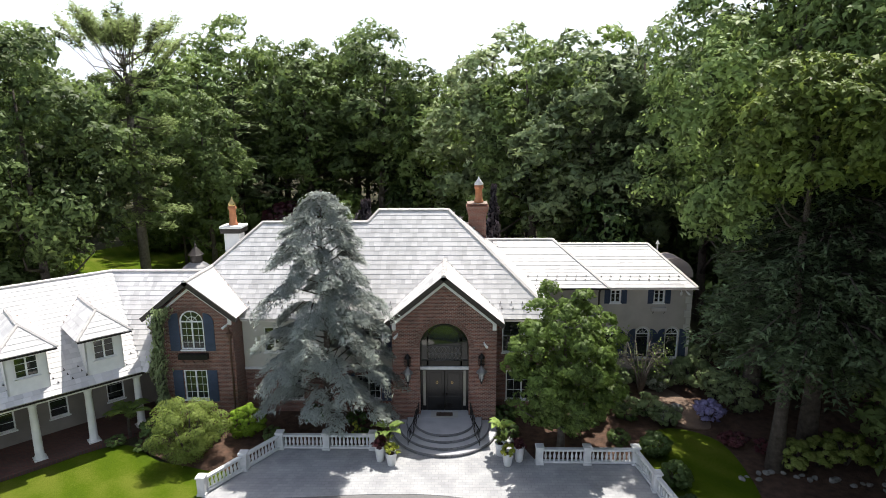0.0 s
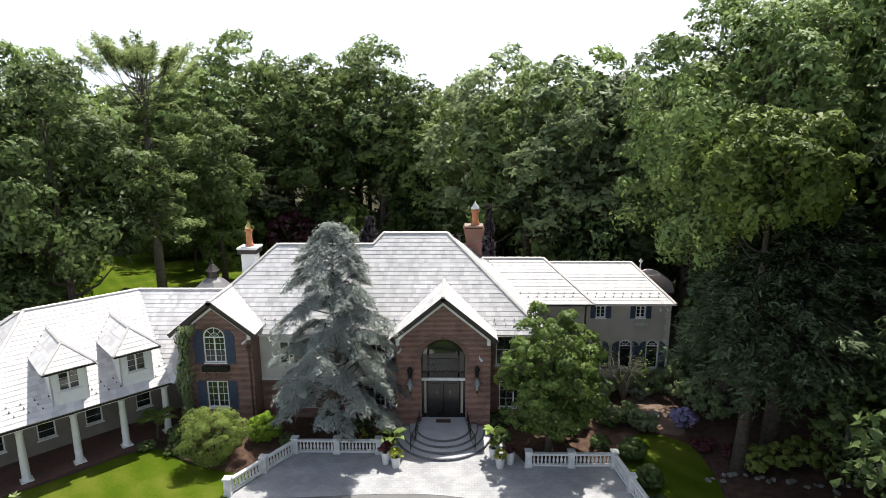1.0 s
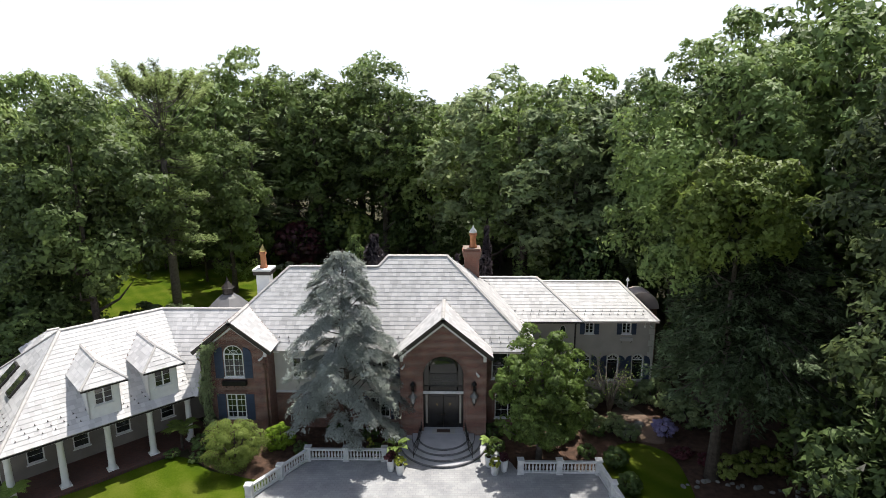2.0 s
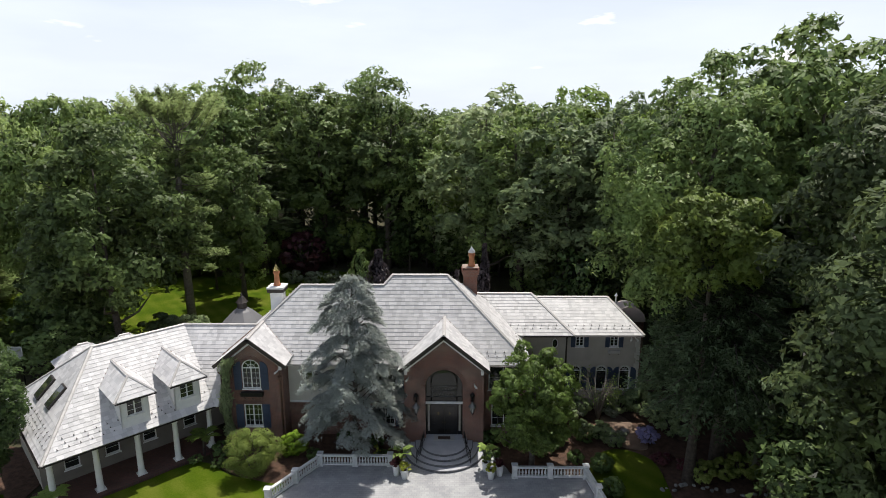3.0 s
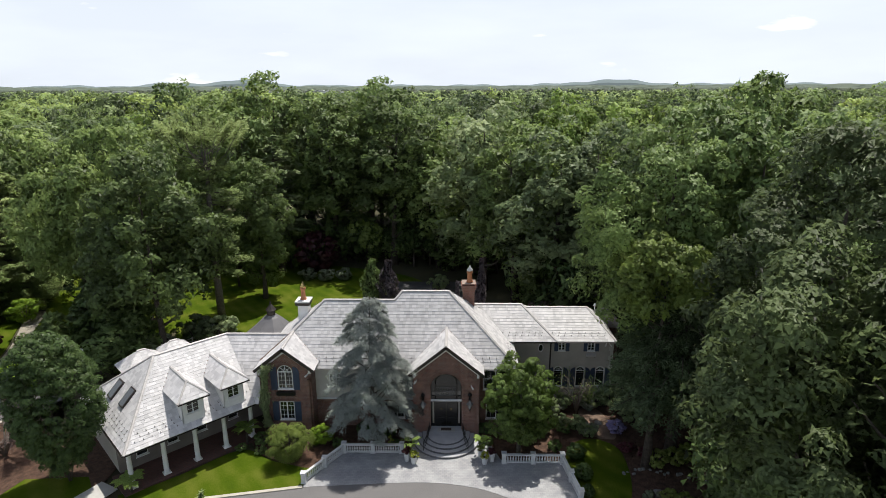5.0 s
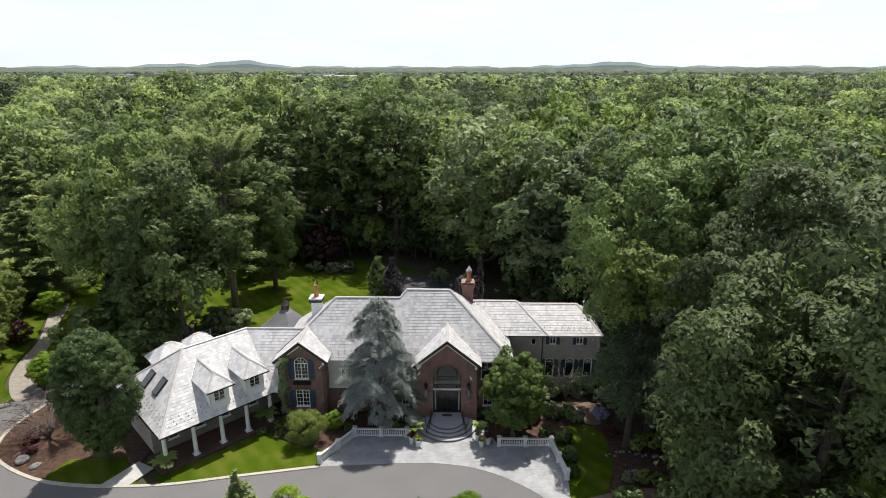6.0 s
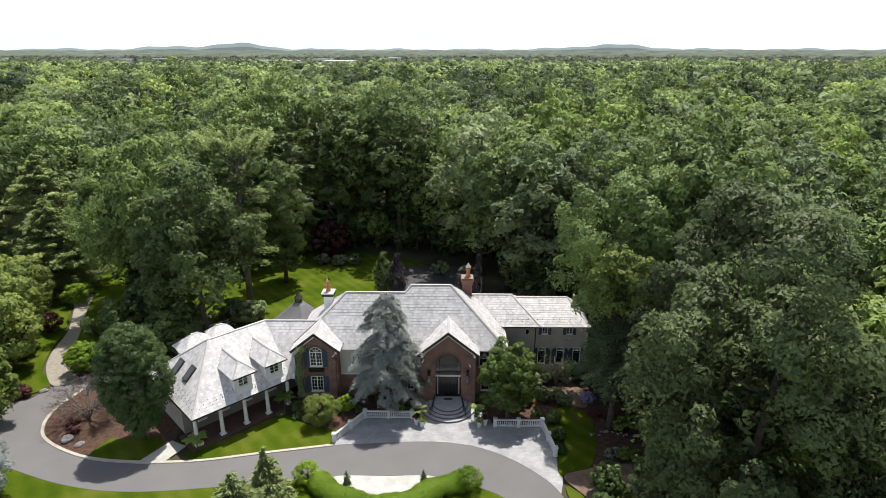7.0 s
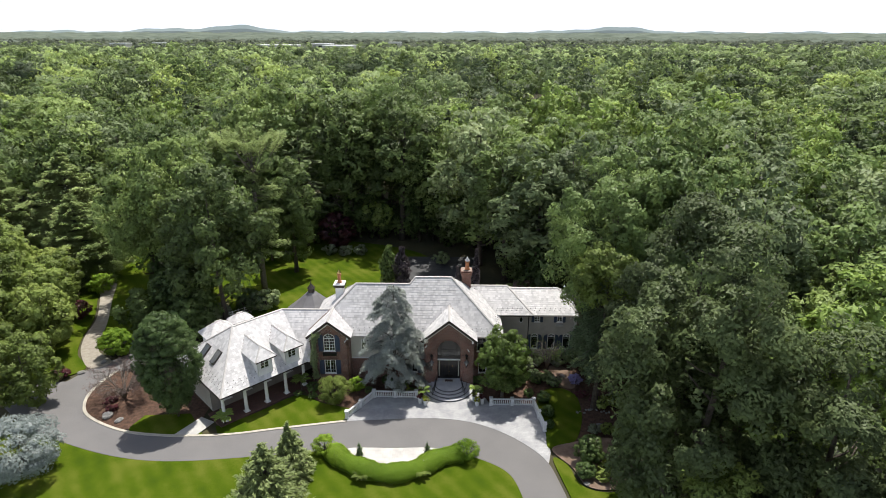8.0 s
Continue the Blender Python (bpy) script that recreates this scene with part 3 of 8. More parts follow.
def crown_clumps(rng, n, rx, rz, cz, low=-0.75, lump=0.35):
    """Centres and radii of clumps that fill the outside of a crown with an uneven outline."""
    d = unit(rng.normal(size=(n * 3, 3)))
    d = d[d[:, 2] > low][:n]
    k = len(d)
    ph = rng.uniform(0, 6.28, 6)
    az = np.arctan2(d[:, 1], d[:, 0])
    wob = 1 + lump * (1 - 0.65 * np.maximum(d[:, 2], 0)) * (0.5 * np.sin(2 * az + ph[0] + 2 * d[:, 2]) + 0.35 * np.sin(3 * az + ph[1] - 3 * d[:, 2]) + 0.3 * np.sin(5 * d[:, 2] + ph[2] + az))
    r = wob * (0.74 + 0.26 * rng.random(k) ** 0.6)
    taper = np.where(d[:, 2] < 0, 1.0 + 0.4 * d[:, 2], 1.0)
    c = d * r[:, None] * np.array([rx, rx, rz]) * np.stack([taper, taper, np.ones(k)], 1)
    c[:, 2] += cz
    return c, rng.uniform(0.17, 0.33, k) * rx


def crown_boughs(rng, n, rx, rz, cz, low=-0.6, lump=0.35):
    """Centres, radii and outward ways of the rounded boughs that make up a crown, evenly spread with an uneven outline."""
    i = np.arange(n) + rng.uniform(0.3, 0.7, n)
    z = 1 - (1 - low) * i / n
    az = i * 2.399963 + rng.normal(0, 0.22, n) + rng.uniform(0, 6.28)
    h = np.sqrt(np.maximum(0, 1 - z * z))
    d = np.stack([h * np.cos(az), h * np.sin(az), z], 1)
    ph = rng.uniform(0, 6.28, 3)
    wob = 1 + lump * (0.35 * np.sin(2 * az + ph[0]) + 0.3 * np.sin(3 * az + ph[1] - 2 * z)) + rng.normal(0, 0.09, n)
    taper = np.where(z < 0, 1.0 + 0.3 * z, 1.0)
    r = 1.85 * math.sqrt(rx * rz * 0.5 * (1 - low) / n) * rng.uniform(0.75, 1.2, n)
    c = d * (np.clip(wob, 0.65, 1.25) * (0.72 + 0.2 * rng.random(n)))[:, None] * np.array([rx, rx, rz]) * np.stack([taper, taper, np.ones(n)], 1)
    c[:, 2] += cz
    return c, r, d


def bough_leaves(rng, c, r, d, sub, per, leaf, flat=0.8, ragged=0.45, low_share=0.5, whole=0.45):
    """Leaves on boughs: every bough carries rounded tufts on its upper and outer side, each tuft a shell of leaves."""
    n = len(c)
    up = np.array([0, 0, 1.0])
    v = unit(rng.normal(size=(n, sub, 3)) + 0.75 * d[:, None, :] + 0.3 * up)
    tuft = c[:, None, :] + v * (r[:, None, None] * rng.uniform(0.48, 0.85, (n, sub, 1))) * np.array([1, 1, flat])
    tr = (r[:, None] * rng.uniform(0.8, 1.3, (n, sub)) * 1.2 / math.sqrt(sub)).reshape(-1, 1, 1)
    tuft, v = tuft.reshape(-1, 1, 3), v.reshape(-1, 1, 3)
    w = unit(rng.normal(size=(n * sub, per, 3)) + 0.3 * up + 0.4 * v)
    w[..., 2] = np.where(rng.random(w.shape[:2]) < low_share, w[..., 2], np.abs(w[..., 2]))
    p = tuft + w * tr * rng.uniform(0.7, 1.08, (n * sub, per, 1)) * np.array([1, 1, 0.95 * flat])
    nrm = unit(w + 0.25 * up + ragged * rng.normal(size=w.shape))
    lie = unit(w + 0.9 * v + whole * np.repeat(d, sub, axis=0)[:, None, :])
    return leaf_quads(rng, p.reshape(-1, 3), nrm.reshape(-1, 3), leaf * rng.uniform(0.65, 1.35, n * sub * per)), lie.reshape(-1, 3)


def trunk_bm(rng, height, r0, limbs, crown_r, first=0.35, lean=0.0, twin=False):
    bm = bmesh.new()
    pts, rad = [], []
    n = 7
    lx, ly = rng.normal(0, 0.02 + lean, 2)
    for i in range(n):
        t = i / (n - 1)
        pts.append((lx * height * t + rng.normal(0, 0.04) * (i > 0), ly * height * t + rng.normal(0, 0.04) * (i > 0), height * t - (0.15 if i == 0 else 0)))
        rad.append(r0 * (1.25 if i == 0 else 1 - 0.85 * t))
    tube(pts, rad, 8, bm)
    for k in range(limbs):
        t = first + (0.95 - first) * (k + rng.random()) / limbs
        i = min(int(t * (n - 1)), n - 2)
        base = Vector(pts[i]).lerp(Vector(pts[i + 1]), t * (n - 1) - i)
        az = rng.uniform(0, 6.28)
        out = crown_r * rng.uniform(0.5, 0.85) * (1.15 - 0.6 * t)
        rise = out * rng.uniform(0.35, 0.9)
        mid = base + Vector((math.cos(az) * out * 0.5, math.sin(az) * out * 0.5, rise * 0.35))
        end = base + Vector((math.cos(az + 0.2) * out, math.sin(az + 0.2) * out, rise))
        rr = r0 * (1 - 0.8 * t) * 0.55
        tube([base, mid, end], [rr, rr * 0.6, rr * 0.2], 5, bm)
    return bm


def broadleaf(name, seed, height, rx, material, leaf=0.34, clumps=150, per=34, crown_low=0.28, label="", bark=None, lump=0.35, up=0.55, flat=1.0, lobe=1.08):
    """A deciduous tree at the origin: trunk with limbs, crown of leaf clumps."""
    rng = np.random.default_rng(seed)
    tree = empty(name, 0, 0)
    z0 = height * crown_low
    rz = (height - z0) / 2
    part("trunk", trunk_bm(rng, height * 0.86, height * 0.0145 + 0.06, 9, rx, crown_low + 0.05), bark or BARK, tree, smooth=True)
    n = max(12, int(clumps * 0.42))
    c, r, d = crown_boughs(rng, n, rx * 0.92, rz * 0.92, z0 + rz, low=-0.9 if crown_low < 0.07 else -0.62, lump=lump)
    top = np.max(c[:, 2] + r * flat)
    c[:, 2] = z0 + (c[:, 2] - z0) * (height - z0) / (top - z0)
    q, lie = bough_leaves(rng, c, r * lobe, d, 12, max(5, int(clumps * per / (n * 12))), leaf * 1.3, flat)
    # larger sprays deep inside close the crown
    k = int(clumps * 7)
    d = unit(rng.normal(size=(k, 3))) * rng.uniform(0.2, 0.66, (k, 1)) * np.array([rx, rx, rz]) * 0.86
    d[:, 2] += z0 + rz
    heart = leaf_quads(rng, d, unit(rng.normal(size=(k, 3)) + np.array([0, 0, 0.6])), max(leaf * 1.7, 0.05 * rx) * rng.uniform(0.8, 1.3, k))
    share("crown", quads_mesh("crown", [q, heart], material, [lie, unit(d - np.array([0, 0, z0 + rz]))]), tree, Matrix())
    return tagged(tree, label, "tree")


def conifer(name, seed, height, rx, material, leaf=0.3, layers=16, arms=9, label="", low=0.15, droop=0.12, gap=0.0, top_flat=0.0, bark=None, density=16, trunk_r=0.0):
    """A conifer at the origin: whorled arms that carry sprays of needles."""
    rng = np.random.default_rng(seed)
    tree = empty(name, 0, 0)
    bm = bmesh.new()
    r0 = trunk_r or height * 0.015 + 0.05
    tube([(0, 0, -0.15), (0.04, 0.03, height * 0.35), (-0.03, 0.05, height * 0.7), (0, 0, height * 0.97)], [r0 * 1.25, r0 * 0.8, r0 * 0.45, 0.03], 8, bm)
    quads = []
    for i in range(layers):
        t = (i + 0.5) / layers
        z = height * (low + (0.98 - low) * t)
        reach = rx * ((1 - t) ** 0.75 * (1 - top_flat) + top_flat * math.sin(math.pi * min(1, 0.25 + 0.75 * t)) ** 0.6) + 0.12 * rx * (1 - t)
        n = max(4, int(arms * (0.5 + 0.5 * reach / rx)))
        for k in range(n):
            if rng.random() < gap:
                continue
            az = 6.283 * (k + rng.random() * 0.8) / n + i
            ln = reach * rng.uniform(0.62, 1.12)
            rise = rng.uniform(-0.05, 0.18) * ln
            d = np.array([math.cos(az), math.sin(az), 0])
            zz = z + rng.normal(0, 0.25)
            tip = d * ln + np.array([0, 0, rise - droop * ln])
            tube([(0, 0, zz), tuple(d * ln * 0.55 + np.array([0, 0, zz + rise * 0.6])), (tip[0], tip[1], zz + tip[2])], [r0 * 0.22, r0 * 0.14, 0.012], 4, bm)
            m = int(density * (0.35 + ln / rx))
            s = rng.uniform(0.18, 1.0, m) ** 0.75
            side = np.array([-d[1], d[0], 0])
            w = 0.30 * ln * (1.15 - s) * rng.normal(size=m) * 0.8
            pos = d * (ln * s)[:, None] + side * w[:, None]
            pos[:, 2] += zz + rise * s - droop * ln * s * s + rng.normal(0, 0.07 + 0.02 * ln, m)
            nrm = unit(np.array([0, 0, 1.0]) + 0.4 * rng.normal(size=(m, 3)))
            along = unit(d + side * (np.sign(w) * 0.7)[:, None] + np.array([0, 0, -droop]))
            quads.append(leaf_quads(rng, pos, nrm, leaf * rng.uniform(0.7, 1.4, m), 1.5, along, 0.18))
    part("trunk", bm, bark or BARK, tree, smooth=True)
    share("crown", quads_mesh("crown", quads, material), tree, Matrix())
    return tagged(tree, label, "tree")


def bush(name, seed, rx, ry, h, material, leaf=0.12, clumps=60, per=40, label="", category="shrub", stems=5, up=0.6, lump=0.2, flat=0.8, dense=0.75):
    """A rounded shrub at the origin: short stems and a body of leaf clumps that reaches the ground."""
    rng = np.random.default_rng(seed)
    ob = empty(name, 0, 0)
    for k in range(stems):
        a = 6.283 * k / stems + rng.random()
        stem = tube([(0.05 * math.cos(a), 0.05 * math.sin(a), -0.05), (rx * 0.3 * math.cos(a), ry * 0.3 * math.sin(a), h * 0.45), (rx * 0.55 * math.cos(a), ry * 0.55 * math.sin(a), h * 0.8)], [0.05, 0.035, 0.01], 5)
        part("stem", stem, BARK, ob, smooth=True)
    c, r = crown_clumps(rng, clumps, 0.84, h * 0.46, h * 0.48, low=-0.9, lump=lump)
    c[:, 0] *= rx
    c[:, 1] *= ry
    c[:, 2] = np.maximum(c[:, 2], 0.12 * h)
    r = rng.uniform(0.2, 0.34, len(c)) * min(rx, ry, h) * dense
    c[:, 2] *= (h - 0.5 * np.mean(r)) / np.max(c[:, 2])
    q = clump_leaves(rng, c, r, per, leaf, up=up, flat=flat)
    mid = q.mean(axis=1)
    round_way = unit(mid - np.repeat(c, per, axis=0)) + 0.6 * unit((mid - np.array([0, 0, h * 0.4])) / np.array([rx, ry, h * 0.5]))
    share("foliage", quads_mesh("foliage", q, material, unit(round_way)), ob, Matrix())
    return tagged(ob, label, category)


def move(ob, x, y, z=0.0, turn=0.0, s=1.0, sz=None):
    ob.matrix_basis = spot(x, y, z, turn, s, sz)
    WORLDS[ob.name] = ob.matrix_basis.copy()
    return ob


def again(ob, m):
    """A copy at the pose m, free of the scale of the thing it is copied from."""
    s = ob.scale
    if not ob.get("group"):
        tagged(ob, group=ob.name.split(".")[0].replace("_", " ") + " planting")
    return copy_thing(ob, m @ Matrix.Diagonal((1 / s[0], 1 / s[1], 1 / s[2], 1)))


def spot(x, y, z=0.0, turn=0.0, s=1.0, sz=None):
    return Matrix.Translation((x, y, z)) @ Matrix.Rotation(radians(turn), 4, "Z") @ Matrix.Diagonal((s, s, sz or s, 1))


# ---- ground and setting ----
def disc_ground():
    bm = bmesh.new()
    rings = [40, 90, 180, 400, 1000, 2400, 4900]
    segs = 72
    c = bm.verts.new((0, 20, -0.12))
    prev = None
    for r in rings:
        ring = [bm.verts.new((r * math.cos(6.28318 * i / segs), 20 + r * math.sin(6.28318 * i / segs), -0.12)) for i in range(segs)]
        for i in range(segs):
            j = (i + 1) % segs
            bm.faces.new((c, ring[i], ring[j]) if prev is None else (prev[i], ring[i], ring[j], prev[j]))
        prev = ring
    return tagged(part("ground", bm, WOODS), "dark woodland floor of leaves and moss", "ground", kind="structure")


disc_ground()

CURB_IN = smooth_line([(-40.6, 31.0), (-41.2, 27.5), (-40.6, 24.6), (-38.6, 22.2), (-33.8, 20.0), (-28.7, 19.35), (-23.0, 19.6), (-17.4, 20.75), (-10.95, 22.05)], 8)
DRIVE_NEAR = smooth_line([(-52.0, 26.0), (-46.0, 21.6), (-40.0, 18.6), (-33.0, 16.3), (-26.8, 15.65), (-18.6, 16.5), (-9.8, 17.75), (-1.4, 17.95), (2.4, 16.8), (5.4, 14.9), (6.5, 12.2), (6.9, 8.0), (6.6, -2.0)], 8)
TERR_EDGE = smooth_line([(-10.95, 22.05), (-6.4, 22.45), (-2.2, 22.7), (0.6, 22.5), (3.4, 21.7), (6.2, 20.0), (8.4, 17.9), (9.6, 16.0), (10.2, 13.6), (10.7, 10.5), (10.9, 6.0), (10.6, -2.0)], 8)
drive_outline = DRIVE_NEAR + [(6.2, -70.0), (10.2, -70.0)] + TERR_EDGE[::-1] + CURB_IN[::-1][1:-1] + [(-38.5, 32.4), (-37.5, 35.0), (-41.0, 35.2), (-42.6, 33.4), (-44.3, 31.4), (-45.3, 28.8), (-48.5, 28.6), (-52.0, 28.6)]
tagged(sheet("road_driveway", drive_outline, 0.0, ASPHALT), "smooth grey asphalt driveway curving past the house", "driveway", kind="structure")
tagged(ribbon("kerb", CURB_IN, 0.34, -0.02, 0.10, KERB), "pale stone kerb along the driveway edge", "kerb", kind="structure")

terrace_outline = TERR_EDGE[:57] + [(10.05, 17.6), (9.95, 20.7), (9.45, 25.3), (4.5, 25.35), (3.2, 28.9), (-3.2, 28.9), (-3.7, 26.5), (-8.6, 26.5), (-11.05, 22.6)]
tagged(sheet("pavement_terrace", terrace_outline, 0.02, TERRACE), "pale grey granite forecourt before the entry steps", "paving", kind="structure")


def lawn(name, outline, label, z=0.03):
    return tagged(sheet(name, outline, z, LAWN, 0.12), label, "lawn", kind="structure")


lawn("lawn_front", CURB_IN[47:] + smooth_line([(-10.9, 22.6), (-10.3, 24.2), (-12.0, 24.6), (-14.3, 25.2), (-16.6, 26.6), (-18.2, 26.0), (-20.2, 24.0), (-22.5, 22.0), (-24.5, 20.9)], 5), "sunlit striped green lawn between porch and driveway")
lawn("lawn_west_strip", CURB_IN[33:46] + [(-26.4, 21.0), (-28.0, 23.0), (-32.8, 22.6), (-33.4, 20.6)], "small shaded lawn under the great yew")
lawn("lawn_near", [(x, y - 0.05) for x, y in DRIVE_NEAR[8:62]] + [(-8.8, 16.2), (-5.6, 14.6), (-2.3, 16.2)] + [(x, y - 0.05) for x, y in DRIVE_NEAR[64:]] + [(6.1, -70.0), (-75.0, -70.0), (-75.0, 4.0), (-55, 10)], "broad mown lawn below the driveway")
lawn("lawn_side", smooth_line([(9.95, 18.2), (10.0, 21.0), (9.7, 25.2), (10.4, 27.6), (12.4, 28.6), (14.3, 27.3), (14.4, 24.2), (13.7, 21.2), (12.4, 19.0)], 6, True), "shaded strip of lawn beside the forecourt")
lawn("lawn_corner", smooth_line([(10.1, 16.6), (11.4, 15.8), (12.2, 13.2), (14.6, 12.4), (17.8, 13.4), (20.5, 13.0), (21.0, 8.0), (20.0, -20.0), (19.0, -60.0), (11.0, -66.0), (11.0, -20.0), (11.2, 6.0), (11.0, 11.0)], 6, True), "bright lawn corner beyond the driveway")
lawn("lawn_back", smooth_line([(-31.0, 46.0), (-21.0, 44.5), (-14.0, 47.0), (-8.0, 55.0), (-2.0, 64.0), (-6.0, 72.0), (-16.0, 77.0), (-29.0, 79.0), (-36.0, 71.0), (-36.5, 58.0)], 6, True), "brilliant green back lawn behind the house")
lawn("lawn_west", smooth_line([(-44.0, 38.0), (-40.0, 46.0), (-43.0, 58.0), (-52.0, 76.0), (-64.0, 78.0), (-68.0, 72.0), (-57.0, 60.0), (-52.0, 50.5), (-47.6, 40.0), (-46.0, 36.4)], 6, True), "far lawn striped with tree shade")
lawn("lawn_between", smooth_line([(-43.0, 47.0), (-35.0, 49.0), (-35.5, 60.0), (-36.0, 76.0), (-46.0, 79.0), (-49.0, 70.0), (-44.5, 58.0)], 6, True), "shaded lawn under the tall oaks", 0.022)
lawn("lawn_border", smooth_line([(-44.8, 31.9), (-47.7, 34.8), (-49.7, 39.0), (-51.4, 44.6), (-54.4, 50.6), (-57.4, 56.0), (-66.0, 60.0), (-66.0, 40.0), (-60.0, 29.5), (-52.0, 28.8), (-46.6, 29.6)], 5, True), "shaded grass under the shrub border", 0.018)
garden_path = smooth_line([(-44.2, 31.6), (-42.4, 33.2), (-45.4, 35.6), (-47.0, 38.8), (-49.0, 44.0), (-52.3, 51.0), (-55.0, 57.0), (-57.0, 56.0), (-54.0, 50.6), (-51.0, 44.6), (-49.4, 39.0), (-47.4, 35.0)], 6, True)
tagged(sheet("pavement_garden_path", garden_path, 0.05, GRAVEL), "winding pale gravel path between shrubs", "path", kind="structure")
tagged(sheet("bed_house", smooth_line([(-16.0, 26.6), (-11.6, 24.4), (-9.6, 24.9), (-8.6, 26.6), (-3.6, 26.7), (-3.0, 29.5), (-3.2, 30.5), (-16.4, 30.5)], 4, True), 0.035, MULCH), "dark bark mulch bed along the house front", "mulch bed", kind="structure")
tagged(sheet("bed_east", [(2.8, 30.4), (3.2, 25.5), (9.4, 25.5), (10.1, 19.0), (13.0, 17.0), (24.0, 14.0), (34.0, 20.0), (30.0, 38.0), (2.8, 38.0)], -0.03, MULCH), "brown mulch and leaf litter under the trees", "mulch bed", kind="structure")
tagged(sheet("bed_corner", smooth_line([(10.2, 18.0), (12.2, 19.0), (15.2, 19.8), (18.4, 19.4), (19.6, 16.0), (18.0, 13.6), (14.6, 12.7), (12.6, 13.2), (11.8, 15.4)], 5, True), 0.045, LITTER), "tan mulched planting bed at the drive", "mulch bed", kind="structure")
tagged(sheet("bed_west", CURB_IN[:33] + [(-33.2, 21.0), (-33.6, 25.0), (-36.5, 29.0), (-39.0, 31.2)], 0.025, MULCH), "reddish mulch island inside the driveway bend", "mulch bed", kind="structure")
tagged(sheet("bed_yew", [(-37.0, 21.2), (-34.0, 20.3), (-28.4, 19.9), (-26.4, 21.4), (-26.5, 27.5), (-37.5, 29.5)], 0.012, MULCH), "dark mulch under the great yew", "mulch bed", kind="structure")
tagged(sheet("pavement_walk", [(-28.2, 19.5), (-25.9, 19.45), (-24.9, 21.6), (-26.6, 22.4)], 0.06, CONCRETE), "short concrete walk from kerb to porch", "walk", kind="structure")
tagged(sheet("pavement_side_path", smooth_line([(12.4, 29.4), (14.4, 28.6), (14.8, 30.6), (13.9, 33.4), (12.2, 33.0)], 5, True), 0.03, LITTER), "bare tan earth path beside the wing", "path", kind="structure")
tagged(sheet("pavement_court", smooth_line([(-10.1, 17.72), (-5.6, 17.9), (-1.2, 17.92), (-2.4, 16.2), (-5.6, 15.0), (-8.9, 16.0)], 5, True), 0.035, ISLAND_STONE), "pale paved half-round court inside the hedge", "paving", kind="structure")
tagged(sheet("pavement_patio", [(-8.0, 56.0), (4.5, 56.0), (4.5, 70.0), (-8.0, 70.0)], 0.05, PATIO_STONE), "dark bluestone patio behind the house", "patio", kind="structure")

# ---- the house ----
house = tagged(empty("house", -2, 33), "large red brick house with pale slate hip roofs and stucco wing", "house")
ZUP = Vector((0, 0, 1))


def wall_holes(outline, holes, depth):
    """A wall with its outer face in y = 0; outline and holes as (x, z)."""
    bm = bmesh.new()
    rims = []
    for y in (0.0, depth):
        edges, rims_y = [], []
        for loop in [outline] + holes:
            vs = [bm.verts.new((x, y, z)) for x, z in loop]
            edges += [bm.edges.new((vs[i], vs[(i + 1) % len(vs)])) for i in range(len(vs))]
            rims_y.append(vs)
        bmesh.ops.triangle_fill(bm, use_beauty=True, use_dissolve=False, edges=edges)
        rims.append(rims_y)
    for a, b in zip(*rims):
        for i in range(len(a)):
            j = (i + 1) % len(a)
            bm.faces.new((a[i], a[j], b[j], b[i]))
    bmesh.ops.recalc_face_normals(bm, faces=bm.faces[:])
    return bm


def rect(x0, x1, z0, z1):
    return [(x0, z0), (x1, z0), (x1, z1), (x0, z1)]


def arched(x0, x1, z0, spring, segs=14, rise=None):
    r, c = (x1 - x0) / 2, (x0 + x1) / 2
    k = (rise or r) / r
    return [(x0, z0), (x1, z0)] + [(c + r * math.cos(math.pi * i / segs), spring + k * r * math.sin(math.pi * i / segs)) for i in range(segs + 1)]


def ring_of(outer, inner, depth, m):
    """A frame between two like outlines."""
    bm = bmesh.new()
    n = len(outer)
    rows = [[bm.verts.new(m @ Vector((x, y, z))) for x, z in loop] for loop, y in ((outer, 0), (outer, depth), (inner, depth), (inner, 0))]
    for a, b in zip(rows, rows[1:] + rows[:1]):
        for i in range(n):
            j = (i + 1) % n
            bm.faces.new((a[i], a[j], b[j], b[i]))
    bmesh.ops.recalc_face_normals(bm, faces=bm.faces[:])
    return bm


def shrink(loop, t, arch):
    if not arch:
        xs, zs = [p[0] for p in loop], [p[1] for p in loop]
        return rect(min(xs) + t, max(xs) - t, min(zs) + t, max(zs) - t)
    x0, x1, z0, spring, rise = arch
    return arched(x0 + t, x1 - t, z0 + t, spring, 14, (rise or (x1 - x0) / 2) - t)


